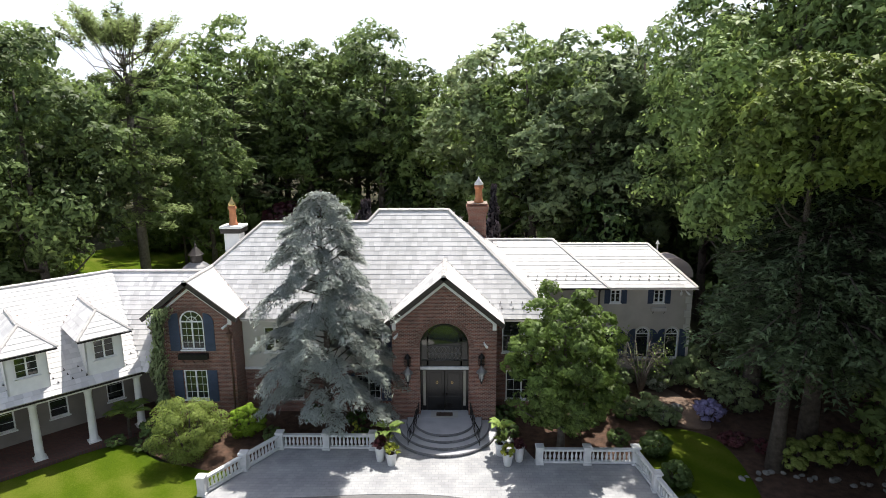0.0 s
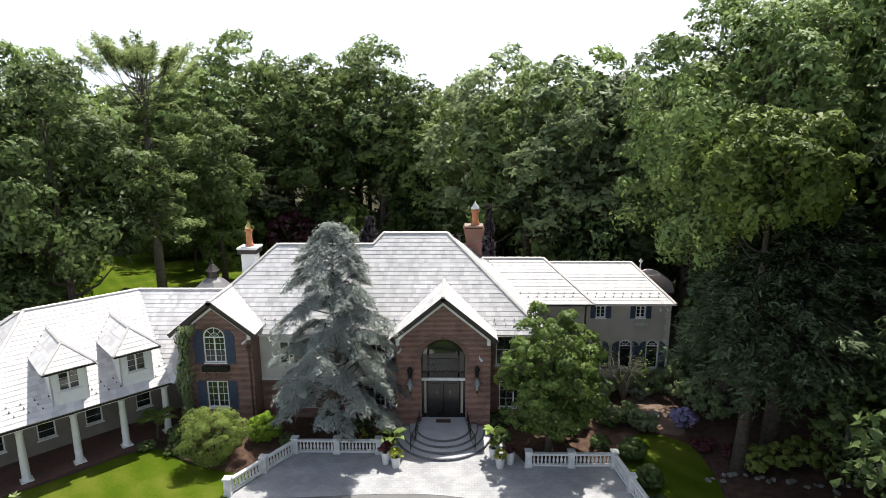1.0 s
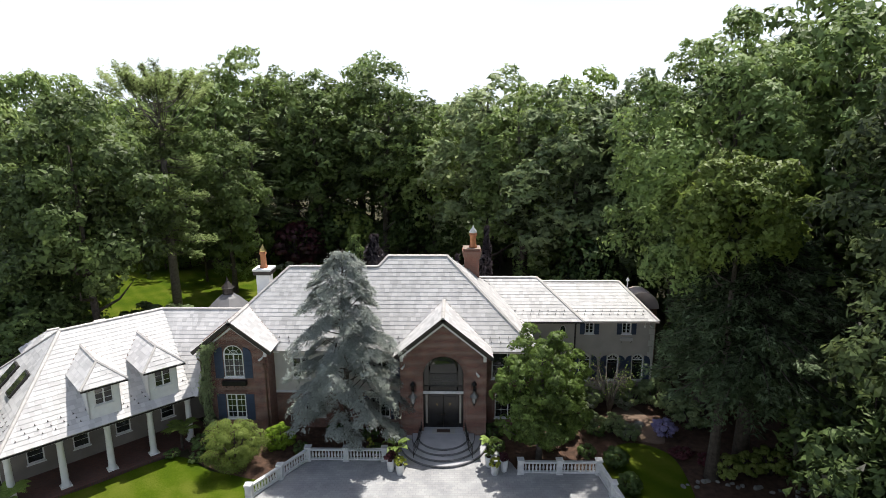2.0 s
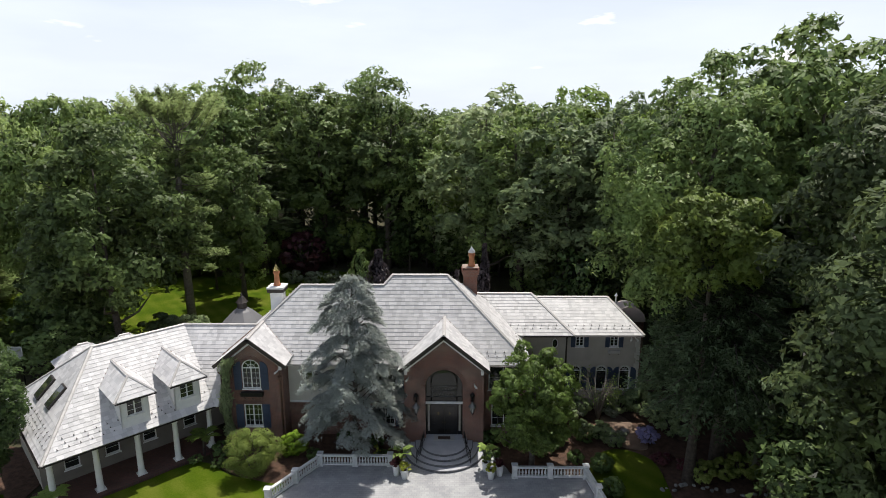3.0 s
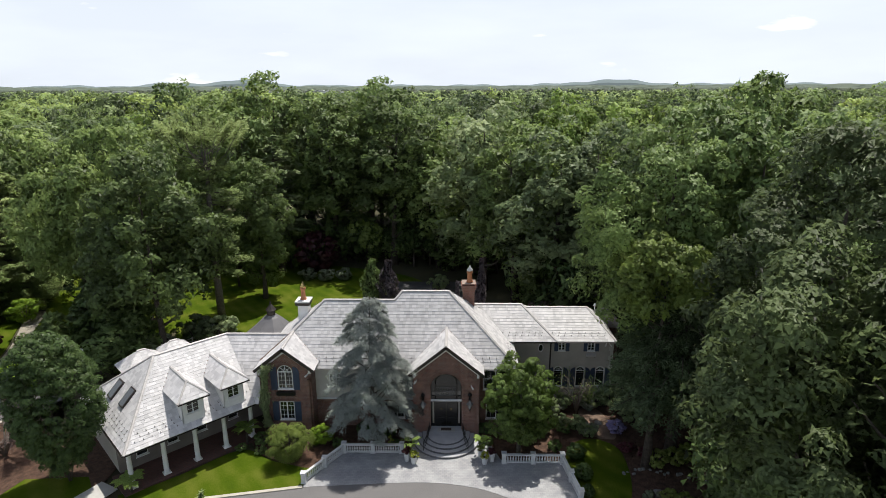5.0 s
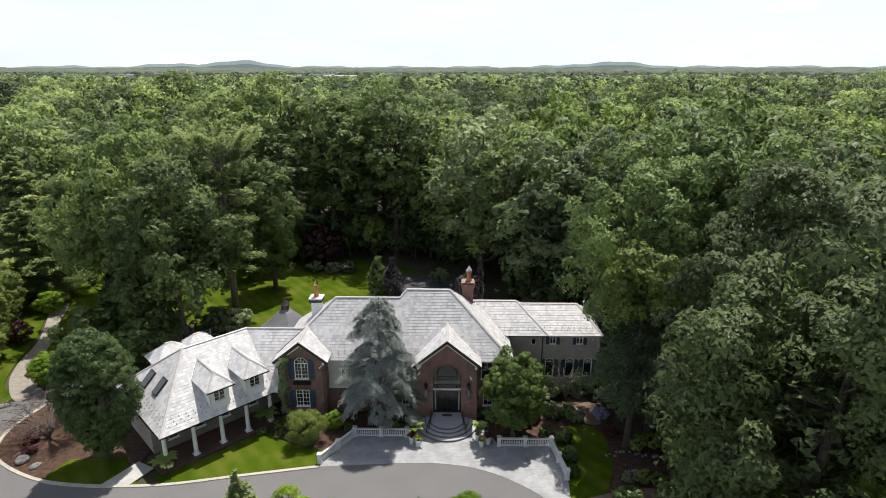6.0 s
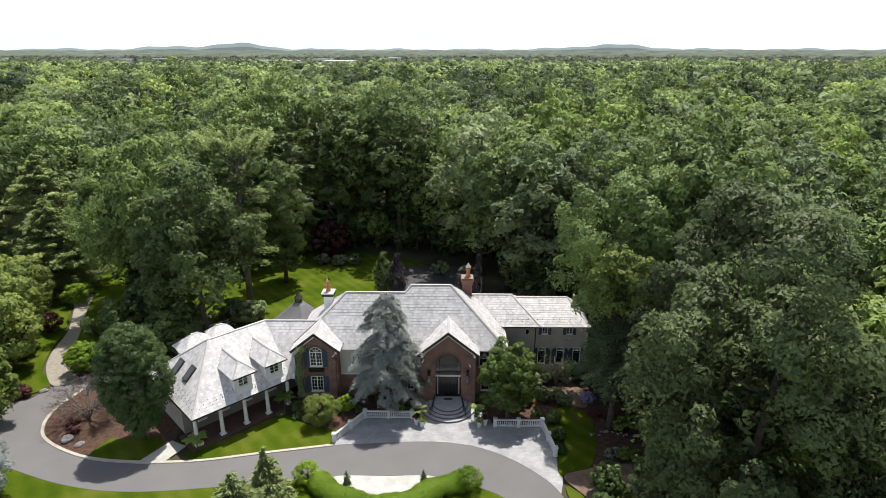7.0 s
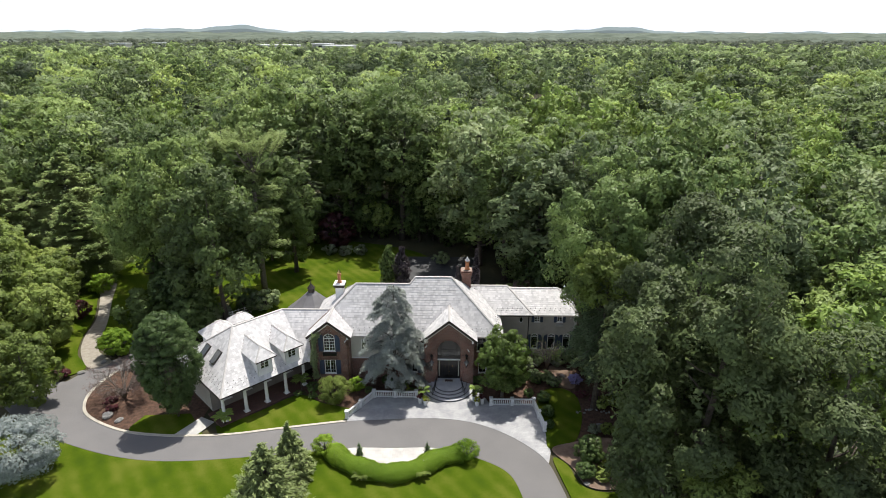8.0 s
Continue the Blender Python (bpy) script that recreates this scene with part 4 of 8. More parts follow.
def window(m, x0, x1, z0, z1, cols=2, rows=3, spring=None, frame_t=0.07, label="", mullion=True, colour=None):
    """A window set in a wall; m takes (x, 0, z) onto the wall's face. spring: where the round head starts."""
    arch = (x0, x1, z0, spring, z1 - spring) if spring else None
    loop = arched(x0, x1, z0, spring, 14, z1 - spring) if spring else rect(x0, x1, z0, z1)
    colour = colour or WHITE
    win = part("window", ring_of(loop, shrink(loop, frame_t, arch), 0.10, m @ Matrix.Translation((0, 0.03, 0))), colour, house, label or "white-framed window with many small panes")
    inner = shrink(loop, frame_t * 0.8, arch)
    part("pane", prism(inner, 0.012, m @ Matrix.Translation((0, 0.10, 0))), GLASS, win)
    head = spring or z1
    if mullion:
        part("mullion", box((x0 + x1) / 2 - 0.04, (x0 + x1) / 2 + 0.04, 0.05, 0.11, z0 + 0.05, head, m), colour, win)
    if spring:
        part("transom", box(x0 + 0.05, x1 - 0.05, 0.05, 0.11, spring - 0.035, spring + 0.035, m), colour, win)
        c, r = (x0 + x1) / 2, (x1 - x0) / 2
        for a in (45, 90, 135):
            ax, az = math.cos(radians(a)), math.sin(radians(a)) * (z1 - spring) / r
            d = Vector((ax, 0, az)) * r * 0.93
            part("fan_bar", box(-0.012, 0.012, 0.07, 0.10, 0.05, d.length, m @ Matrix.Translation((c, 0, spring)) @ Matrix.Rotation(math.atan2(d.x, d.z), 4, "Y")), colour, win)
        part("fan_ring", prism([(c + 0.45 * r * math.cos(math.pi * i / 8), spring + 0.45 * (z1 - spring) * math.sin(math.pi * i / 8)) for i in range(9)] + [(c + 0.41 * r * math.cos(math.pi * i / 8), spring + 0.41 * (z1 - spring) * math.sin(math.pi * i / 8)) for i in range(8, -1, -1)], 0.03, m @ Matrix.Translation((0, 0.07, 0))), colour, win)
    n = cols * 2 if mullion else cols
    for i in range(1, n):
        if mullion and i == cols:
            continue
        x = x0 + (x1 - x0) * i / n
        part("muntin", box(x - 0.008, x + 0.008, 0.07, 0.10, z0 + 0.05, head, m), colour, win)
    for k in range(1, rows):
        z = z0 + (head - z0) * k / rows
        part("muntin", box(x0 + 0.05, x1 - 0.05, 0.072, 0.102, z - 0.008, z + 0.008, m), colour, win)
    part("sill", box(x0 - 0.06, x1 + 0.06, -0.06, 0.10, z0 - 0.075, z0, m), colour, win)
    return win


def shutter(m, x0, x1, z0, z1, round_side=0):
    """A louvred shutter on the wall's face; round_side: -1 or 1 where its top curves down on that side."""
    if round_side:
        w = x1 - x0
        top = []
        for i in range(9):
            t = i / 8
            x = x0 + w * t
            k = t if round_side > 0 else 1 - t
            top.append((x, z1 - w * 0.95 * (1 - math.sqrt(max(0.0, 1 - k * k)))))
        loop = [(x0, z0), (x1, z0)] + top[::-1]
    else:
        loop = rect(x0, x1, z0, z1)
    bm = bmesh.new()
    add_prism(bm, loop, 0.045, m @ Matrix.Translation((0, -0.05, 0)))
    bmesh.ops.recalc_face_normals(bm, faces=bm.faces[:])
    leaf = part("shutter", bm, NAVY, house, "dark blue louvred wooden shutter")
    slat = bpy.data.meshes.new("louvre")
    sb = box(x0 + 0.07, x1 - 0.07, -0.066, -0.05, 0.0, 0.05, m)
    sb.to_mesh(slat)
    sb.free()
    slat.materials.append(NAVY)
    zm = (z0 + z1) / 2
    for a, b in ((z0 + 0.1, zm - 0.05), (zm + 0.05, z1 - (0.1 if not round_side else (x1 - x0) * 0.8))):
        k = a
        while k < b - 0.03:
            share("louvre", slat, leaf, Matrix.Translation((0, 0, k)))
            k += 0.085
    return leaf


def scan(poly, h):
    xs = []
    n = len(poly)
    for i in range(n):
        (s0, h0), (s1, h1) = poly[i], poly[(i + 1) % n]
        if (h0 - h) * (h1 - h) < 0:
            xs.append(s0 + (s1 - s0) * (h - h0) / (h1 - h0))
    return (min(xs), max(xs)) if len(xs) > 1 else None


SLATE_MESHES = {}
guard_bm = box(0, 0.03, 0, 0.10, 0.03, 0.045)
add_box(guard_bm, -0.025, 0.055, -0.02, 0.0, 0.03, 0.085)
GUARD_MESH = bpy.data.meshes.new("snow_guard")
guard_bm.to_mesh(GUARD_MESH)
guard_bm.free()
GUARD_MESH.materials.append(DARK_TRIM)


def slate_shape(w, e, mat):
    key = (w, e, mat.name)
    if key not in SLATE_MESHES:
        V = np.array([(0, -0.03, 0.004), (w, -0.03, 0.004), (w, e, 0.0), (0, e, 0.0), (0, -0.03, 0.026), (w, -0.03, 0.026), (w, e, 0.006), (0, e, 0.006)])
        F = np.array([(4, 5, 6, 7), (0, 1, 5, 4), (1, 2, 6, 5), (2, 3, 7, 6), (3, 0, 4, 7)])
        SLATE_MESHES[key] = np_mesh("slate", V, F, mat)
    return SLATE_MESHES[key]


def roof_slope(corners, mat=None, e=0.31, thick=0.026, single=0, seed=1, guards=0, slab=0.16, name="roof"):
    """A slope of the roof: corners in order, the eave first (its two ends); a slab, and the courses of slates on it.
    single: how many of the lowest slates are pieces of their own. guards: rows of snow guards above the eave."""
    mat = mat or SLATE
    rng = np.random.default_rng(seed)
    P = [Vector(c) for c in corners]
    u = (P[1] - P[0]).normalized()
    n = u.cross(P[2] - P[0]).normalized()
    if n.z < 0:
        n = -n
    up = n.cross(u)
    if up.z < 0:
        up = -up
    poly = [((p - P[0]).dot(u), (p - P[0]).dot(up)) for p in P]
    bm = bmesh.new()
    top = [bm.verts.new(p) for p in P]
    low = [bm.verts.new(p - n * slab) for p in P]
    bm.faces.new(top)
    bm.faces.new(low[::-1])
    for i in range(len(P)):
        j = (i + 1) % len(P)
        bm.faces.new((top[i], low[i], low[j], top[j]))
    bmesh.ops.recalc_face_normals(bm, faces=bm.faces[:])
    roof = part(name, bm, mat, house, "pale grey slate roof slope in even courses")
    frame_m = Matrix(((u.x, up.x, n.x, P[0].x), (u.y, up.y, n.y, P[0].y), (u.z, up.z, n.z, P[0].z), (0, 0, 0, 1)))
    M = np.array(frame_m)
    hmax = max(h for s, h in poly)
    V, F, made, row = [], [], 0, 0
    hgt = 0.0
    widths = (0.24, 0.28, 0.32, 0.36)
    while hgt < hmax - 0.05:
        got = scan(poly, min(hgt + e * 0.5, hmax - 0.01))
        if got:
            s0, s1 = got
            s = s0 - (0.15 if row % 2 else 0.0) + rng.uniform(0, 0.06)
            while s < s1:
                w = widths[rng.integers(4)]
                a, b = max(s, s0), min(s + w - 0.003, s1)
                if b - a > 0.04:
                    lift = rng.uniform(0, 0.0015)
                    if made < single and b - a > w - 0.01:
                        share("slate", slate_shape(round(w - 0.003, 3), e, mat), roof, frame_m @ Matrix.Translation((a, hgt, 0.002 + lift)))
                        made += 1
                    else:
                        k = len(V) * 8
                        t = thick + lift
                        tp = min(hgt + e, hmax - 0.01)
                        V.append([(a, hgt - 0.03, 0.004), (b, hgt - 0.03, 0.004), (b, tp, 0.002), (a, tp, 0.002), (a, hgt - 0.03, t), (b, hgt - 0.03, t), (b, tp, 0.006), (a, tp, 0.006)])
                        F += [(k + 4, k + 5, k + 6, k + 7), (k, k + 1, k + 5, k + 4), (k + 1, k + 2, k + 6, k + 5), (k + 2, k + 3, k + 7, k + 6), (k + 3, k, k + 4, k + 7)]
                s += w
        hgt += e
        row += 1
    if V:
        A = np.array(V).reshape(-1, 3) @ M[:3, :3].T + M[:3, 3]
        tagged(share("slating", np_mesh("slating", A, np.array(F), mat), roof, Matrix()), kind="stuff")
    for k in range(guards):
        got = scan(poly, e * (2 + k) + 0.1)
        if got:
            q = got[0] + 0.5 + 0.28 * (k % 2)
            while q < got[1] - 0.3:
                share("snow_guard", GUARD_MESH, roof, frame_m @ Matrix.Translation((q, e * (2 + k), 0)))
                q += 0.62
    return roof


def cap(a, b, w=0.26, h=0.05, mat=None, name="ridge_tile"):
    """Capping along a ridge or hip, in overlapping lengths."""
    a, b = Vector(a), Vector(b)
    d = (b - a)
    ln = d.length
    d.normalize()
    side = d.cross(ZUP).normalized()
    up = side.cross(d)
    if up.z < 0:
        up = -up
    n = max(1, int(ln / 0.6))
    for i in range(n):
        bm = bmesh.new()
        p, q = a + d * (ln * i / n - 0.03), a + d * (ln * (i + 1) / n)
        rows = []
        for c, k in ((p, 0.014), (q, 0.0)):
            rows.append([bm.verts.new(c + side * s * w / 2 + up * (z + k)) for s, z in ((-1, -0.05), (-0.9, 0.02), (0, h + 0.03), (0.9, 0.02), (1, -0.05))])
        for j in range(4):
            bm.faces.new((rows[0][j], rows[0][j + 1], rows[1][j + 1], rows[1][j]))
        bm.faces.new(rows[0])
        bm.faces.new(rows[1][::-1])
        bmesh.ops.recalc_face_normals(bm, faces=bm.faces[:])
        part(name, bm, mat or LEAD, house)


def gutter(a, b, out, mat=None):
    """A half-round gutter along an eave from a to b, hung on its outer side."""
    a, b, out = Vector(a), Vector(b), Vector(out)
    bm = bmesh.new()
    rows = []
    for p in (a, b):
        rows.append([bm.verts.new(p + out * (0.02 + 0.07 * (1 + math.cos(math.pi + math.pi * i / 6))) - ZUP * (0.05 + 0.07 * math.sin(math.pi * i / 6))) for i in range(7)])
    for i in range(6):
        bm.faces.new((rows[0][i], rows[0][i + 1], rows[1][i + 1], rows[1][i]))
    bmesh.ops.solidify(bm, geom=bm.faces[:], thickness=0.012)
    return part("gutter", bm, mat or LEAD, house, "metal eaves gutter")


# walls of the main block
EZ, EY, RY, RZ = 5.83, 30.05, 34.77, 11.28
main_m = Matrix.Translation((0, 30.4, 0))
part("wall", wall_holes(rect(-16.2, -2.9, -0.1, 2.75), [rect(-9.7, -8.3, 0.8, 2.3), rect(-5.2, -3.8, 0.8, 2.3)], 0.3), BRICK, house, "red brick lower wall behind the cedar", main_m)
part("wall", wall_holes(rect(-16.2, -2.9, 2.75, 5.85), [rect(-10.4, -9.2, 3.7, 5.2), rect(-5.0, -3.6, 3.8, 5.55)], 0.3), CREAM, house, "cream rendered upper wall", main_m)
part("string_course", box(-16.2, -2.9, 30.33, 30.42, 2.66, 2.80), STONE_WHITE, house)
part("wall", wall_holes(rect(2.7, 5.85, -0.1, 5.85), [rect(3.15, 5.45, 3.7, 5.62), rect(3.4, 5.2, 0.8, 2.6)], 0.3), BRICK, house, "red brick wall with a wide white window", main_m)
part("wall", box(5.55, 5.85, 30.7, 38.9, -0.1, 5.85), BRICK, house)
part("wall", box(-16.2, 5.85, 38.9, 39.2, -0.1, 5.85), BRICK, house)
part("wall", box(-16.2, -15.9, 30.7, 38.9, -0.1, 5.85), BRICK, house)
window(main_m, -10.4, -9.2, 3.7, 5.2, 1, 3)
window(main_m, -5.0, -3.6, 3.8, 5.55, 2, 3)
window(main_m, -9.7, -8.3, 0.8, 2.3, 2, 3)
window(main_m, -5.2, -3.8, 0.8, 2.3, 2, 3)
window(main_m, 3.15, 4.25, 3.7, 5.62, 1, 2, mullion=False)
window(main_m, 4.35, 5.45, 3.7, 5.62, 1, 2, mullion=False)
window(main_m, 3.4, 5.2, 0.8, 2.6, 2, 3)
shutter(main_m, -3.52, -2.98, 3.7, 5.6)
shutter(main_m, -5.62, -5.06, 3.7, 5.6)
shutter(main_m, -5.8, -5.26, 0.7, 2.4)
shutter(main_m, -3.74, -3.2, 0.7, 2.4)
part("eave_board", box(-16.3, 6.0, 30.2, 30.42, EZ - 0.22, EZ - 0.05), WHITE, house)

A, B, C, D = (-16.6, EY, EZ), (6.2, EY, EZ), (6.2, 39.5, EZ), (-16.6, 39.5, EZ)
R1, R2, K, L = (-4.18, RY, RZ), (0.12, RY, RZ), (-4.85, 34.2, 10.62), (-11.27, 34.2, 10.62)
roof_slope([A, B, R2, R1, K, L], seed=2, guards=2)
roof_slope([B, C, R2], seed=3, guards=2)
roof_slope([C, (-4.5, 39.5, EZ), R1, R2], seed=4, e=0.5)
roof_slope([(-4.5, 39.5, EZ), D, L, K], seed=5, e=0.5)
roof_slope([D, A, L], seed=6)
for a, b in ((R1, R2), (R2, B), (R1, K), (K, L), (L, A)):
    cap(a, b)
gutter((-11.1, EY, EZ), (-3.3, EY, EZ), (0, -1, 0))
gutter((3.2, EY, EZ), (6.2, EY, EZ), (0, -1, 0))


# front gable with the entry
def gable(cx, half, wall_half, wy, fy, ez, rz, back_eave, back_ridge, wall_bm, seed):
    part("wall", wall_bm, BRICK, house, "red brick gable wall", Matrix.Translation((0, wy, 0)))
    roof_slope([(cx - half, back_eave, ez), (cx - half, fy, ez), (cx, fy, rz), (cx, back_ridge, rz)], seed=seed, thick=0.012)
    roof_slope([(cx + half, fy, ez), (cx + half, back_eave, ez), (cx, back_ridge, rz), (cx, fy, rz)], seed=seed + 1, thick=0.012)
    cap((cx, fy - 0.02, rz), (cx, back_ridge, rz))
    for s in (-1, 1):
        # valley flashing, barge board and white raking trim
        cap((cx + s * half, back_eave, ez), (cx, back_ridge, rz), 0.30, -0.02, COPPER, "valley")
        sl = math.atan2(rz - ez, half)
        ln = math.hypot(half, rz - ez)
        rake = Matrix.Translation((cx, fy, rz)) @ Matrix.Diagonal((s, 1, 1, 1)) @ Matrix.Rotation(sl, 4, "Y")
        bm = bmesh.new()
        add_box(bm, -0.05, ln + 0.06, -0.03, 0.05, -0.22, 0.03, rake)
        bmesh.ops.recalc_face_normals(bm, faces=bm.faces[:])
        # the board's dark colour also carries the shadow line of the overhang
        part("barge_board", bm, DARK_TRIM, house, "brown barge board darkened for the overhang shadow line")
        bm = bmesh.new()
        k = (rz - ez) / half
        z_at = rz - 0.42
        x_end = wall_half - 0.02
        add_prism(bm, [(0, z_at), (s * x_end, z_at - k * x_end), (s * x_end, z_at - k * x_end - 0.34), (s * (x_end - 0.2), z_at - k * x_end - 0.34), (s * (x_end - 0.2), z_at - k * (x_end - 0.2) - 0.14), (0, z_at - 0.16)], 0.06, Matrix.Translation((cx, wy - 0.06, 0)))
        bmesh.ops.recalc_face_normals(bm, faces=bm.faces[:])
        part("raking_trim", bm, WHITE, house, "white raking trim with a square return")
        bm = bmesh.new()
        add_prism(bm, [(0, rz - 0.19), (s * half, ez - 0.19), (s * half, ez - 0.23), (0, rz - 0.23)], wy - fy + 0.02, Matrix.Translation((cx, fy + 0.02, 0)))
        bmesh.ops.recalc_face_normals(bm, faces=bm.faces[:])
        # soffit coloured dark in place of the shade beneath the overhang
        part("soffit", bm, DARK_TRIM, house)


GX = -0.1
front_outline = [(GX - 2.83, -0.1), (GX + 2.83, -0.1), (GX + 2.83, 5.93), (GX, 8.28), (GX - 2.83, 5.93)]
entry_hole = arched(GX - 1.33, GX + 1.33, 0.55, 4.62, 20)
gable(GX, 3.2, 2.83, 28.9, 28.5, 6.02, 8.65, 30.22, 32.49, wall_holes(front_outline, [entry_hole], 0.32), 20)
part("wall", box(GX - 2.83, GX - 2.53, 29.22, 30.5, -0.1, 5.75), BRICK, house)
part("wall", box(GX + 2.53, GX + 2.83, 29.22, 30.5, -0.1, 5.75), BRICK, house)
# rowlock arch of standing bricks
bm = bmesh.new()
for i in range(37):
    a = math.pi * i / 36
    m = Matrix.Translation((GX, 28.885, 4.62)) @ Matrix.Rotation(math.pi / 2 - a, 4, "Y")
    add_box(bm, -0.052, 0.052, -0.012, 0.06, 1.34, 1.62, m)
part("brick_arch", bm, SOLDIER, house, "ring of standing bricks over the entry arch")
# entry screen: door, sidelights, band, fanlight
door_m = Matrix.Translation((0, 29.42, 0))
screen = part("entry_frame", ring_of(arched(GX - 1.36, GX + 1.36, 0.58, 4.62, 20), arched(GX - 1.26, GX + 1.26, 0.62, 4.62, 20, 1.26), 0.16, door_m @ Matrix.Translation((0, -0.06, 0))), BLACK_DOOR, house, "black arched entry frame")
part("entry_band", box(GX - 1.36, GX + 1.36, 29.30, 29.5, 3.12, 3.30, bevel=0.012), STONE_WHITE, house, "pale stone band over the doors")
for s in (-1, 1):
    d0, d1 = sorted((GX + s * 0.015, GX + s * 0.97))
    leaf = part("door", box(d0, d1, 29.40, 29.47, 0.64, 3.06), BLACK_DOOR, house, "tall black panelled double door")
    for z0, z1 in ((0.8, 1.5), (1.65, 2.9)):
        part("panel", box(d0 + 0.14, d1 - 0.14, 29.375, 29.405, z0, z1, bevel=0.012), BLACK_DOOR, leaf)
    part("door_handle", lathe([(0.0, 0), (0.035, 0.0), (0.022, 0.03), (0.04, 0.06), (0.0, 0.085)], 10, Matrix.Translation((GX + s * 0.09, 29.38, 1.62)) @ Matrix.Rotation(math.pi / 2, 4, "X")), BRASS, leaf, "round brass knob", smooth=True)
    part("knocker", ring_of([(0.06 * math.cos(i * 0.5236), 0.09 * math.sin(i * 0.5236)) for i in range(12)], [(0.043 * math.cos(i * 0.5236), 0.07 * math.sin(i * 0.5236)) for i in range(12)], 0.025, Matrix.Translation((GX + s * 0.42, 29.35, 2.35))), BRASS, leaf, "oval metal door knocker")
    e0, e1 = sorted((GX + s * 1.0, GX + s * 1.24))
    part("sidelight", ring_of(rect(e0, e1, 0.64, 3.08), rect(e0 + 0.045, e1 - 0.045, 0.9, 3.03), 0.08, door_m), BLACK_DOOR, house, "narrow glazed sidelight")
    part("sidelight_pane", box(e0 + 0.04, e1 - 0.04, 29.46, 29.47, 0.85, 3.05), BLIND, house, "sidelight glass backed by pale curtain")
part("fanlight_pane", prism(arched(GX - 1.27, GX + 1.27, 3.3, 4.62, 20, 1.27), 0.012, door_m @ Matrix.Translation((0, 0.06, 0))), GLASS, house, "large arched fanlight glass")
bm = bmesh.new()
for x in (GX - 0.93, GX + 0.93):
    add_box(bm, x - 0.045, x + 0.045, 29.39, 29.46, 3.3, 5.45)
add_box(bm, GX - 1.27, GX + 1.27, 29.39, 29.46, 3.3, 3.62)
add_prism(bm, [(GX + 0.97 * math.cos(math.pi * i / 16), 4.75 + 0.97 * math.sin(math.pi * i / 16)) for i in range(17)] + [(GX + 0.89 * math.cos(math.pi * i / 16), 4.75 + 0.89 * math.sin(math.pi * i / 16)) for i in range(16, -1, -1)], 0.07, Matrix.Translation((0, 29.39, 0)))
bmesh.ops.recalc_face_normals(bm, faces=bm.faces[:])
part("fanlight_bars", bm, BLACK_DOOR, house, "black timber bars of the fanlight")
bm = bmesh.new()
for row in (3.85, 4.25):
    for i in range(-4, 5):
        cx = GX + i * 0.215
        pts = [(cx + 0.09 * math.cos(t), 29.37, row + 0.15 * math.sin(t)) for t in [k * 0.6283 for k in range(11)]]
        tube(pts, [0.008] * 11, 4, bm)
for z in (3.66, 4.05, 4.45):
    tube([(GX - 0.93, 29.37, z), (GX + 0.93, 29.37, z)], [0.014, 0.014], 4, bm)
part("balcony_grille", bm, PEWTER, house, "scrolled iron grille behind the fanlight", smooth=True)
part("recess_side", box(GX - 1.5, GX - 1.335, 29.2, 29.5, 0.5, 5.0), BRICK, house)
part("recess_side", box(GX + 1.335, GX + 1.5, 29.2, 29.5, 0.5, 5.0), BRICK, house)

# left gable
LX = -13.8
lm = Matrix.Translation((0, 29.0, 0))
left_outline = [(LX - 2.2, -0.1), (LX + 2.2, -0.1), (LX + 2.2, 6.27), (LX, 8.02), (LX - 2.2, 6.27)]
gable(LX, 2.55, 2.2, 29.0, 28.6, 6.32, 8.35, 30.48, 32.23, wall_holes(left_outline, [arched(LX - 0.68, LX + 0.62, 4.4, 5.98, 14), rect(LX - 0.72, LX + 0.58, 1.45, 3.2)], 0.3), 30)
part("wall", box(LX - 2.2, LX - 1.9, 29.3, 31.0, -0.1, 6.2), BRICK, house)
part("wall", box(LX + 1.9, LX + 2.2, 29.3, 30.5, -0.1, 6.2), BRICK, house)
window(lm, LX - 0.68, LX + 0.62, 4.4, 6.63, 2, 4, spring=5.98, label="white arched window with fan bars")
window(lm, LX - 0.72, LX + 0.58, 1.45, 3.2, 2, 4)
shutter(lm, LX + 0.66, LX + 1.2, 4.34, 6.5, 1)
shutter(lm, LX - 1.26, LX - 0.72, 4.34, 6.5, -1)
shutter(lm, LX + 0.62, LX + 1.16, 1.35, 3.2)
shutter(lm, LX - 1.3, LX - 0.76, 1.35, 3.2)
bm = bmesh.new()
for i in range(25):
    a = math.pi * i / 24
    add_box(bm, -0.045, 0.045, -0.01, 0.05, 0.67, 0.9, Matrix.Translation((LX - 0.03, 28.99, 5.98)) @ Matrix.Rotation(math.pi / 2 - a, 4, "Y"))
part("brick_arch", bm, SOLDIER, house, "ring of standing bricks over the window")
bm = bmesh.new()
for i in range(22):
    add_box(bm, LX - 0.8 + i * 0.073, LX - 0.735 + i * 0.073, 28.985, 29.05, 3.24, 3.48)
part("brick_lintel", bm, SOLDIER, house, "flat arch of standing bricks")
box_planter = part("flower_box", box(LX - 0.8, LX + 0.8, 28.68, 28.98, 3.92, 4.22, bevel=0.015), IRON, house, "dark green window box on brackets")
for s in (-0.55, 0.0, 0.55):
    part("bracket", tube([(LX + s, 28.98, 3.62), (LX + s, 28.8, 3.75), (LX + s, 28.7, 3.92)], [0.02, 0.02, 0.02], 5), IRON, box_planter)
dp = part("downpipe", tube([(LX + 2.15, 28.55, 5.85), (LX + 2.05, 28.85, 5.55), (LX + 2.05, 28.9, 5.2), (LX + 2.05, 28.9, 0.1)], [0.05] * 4, 8), COPPER, house, "dark copper downpipe", smooth=True)
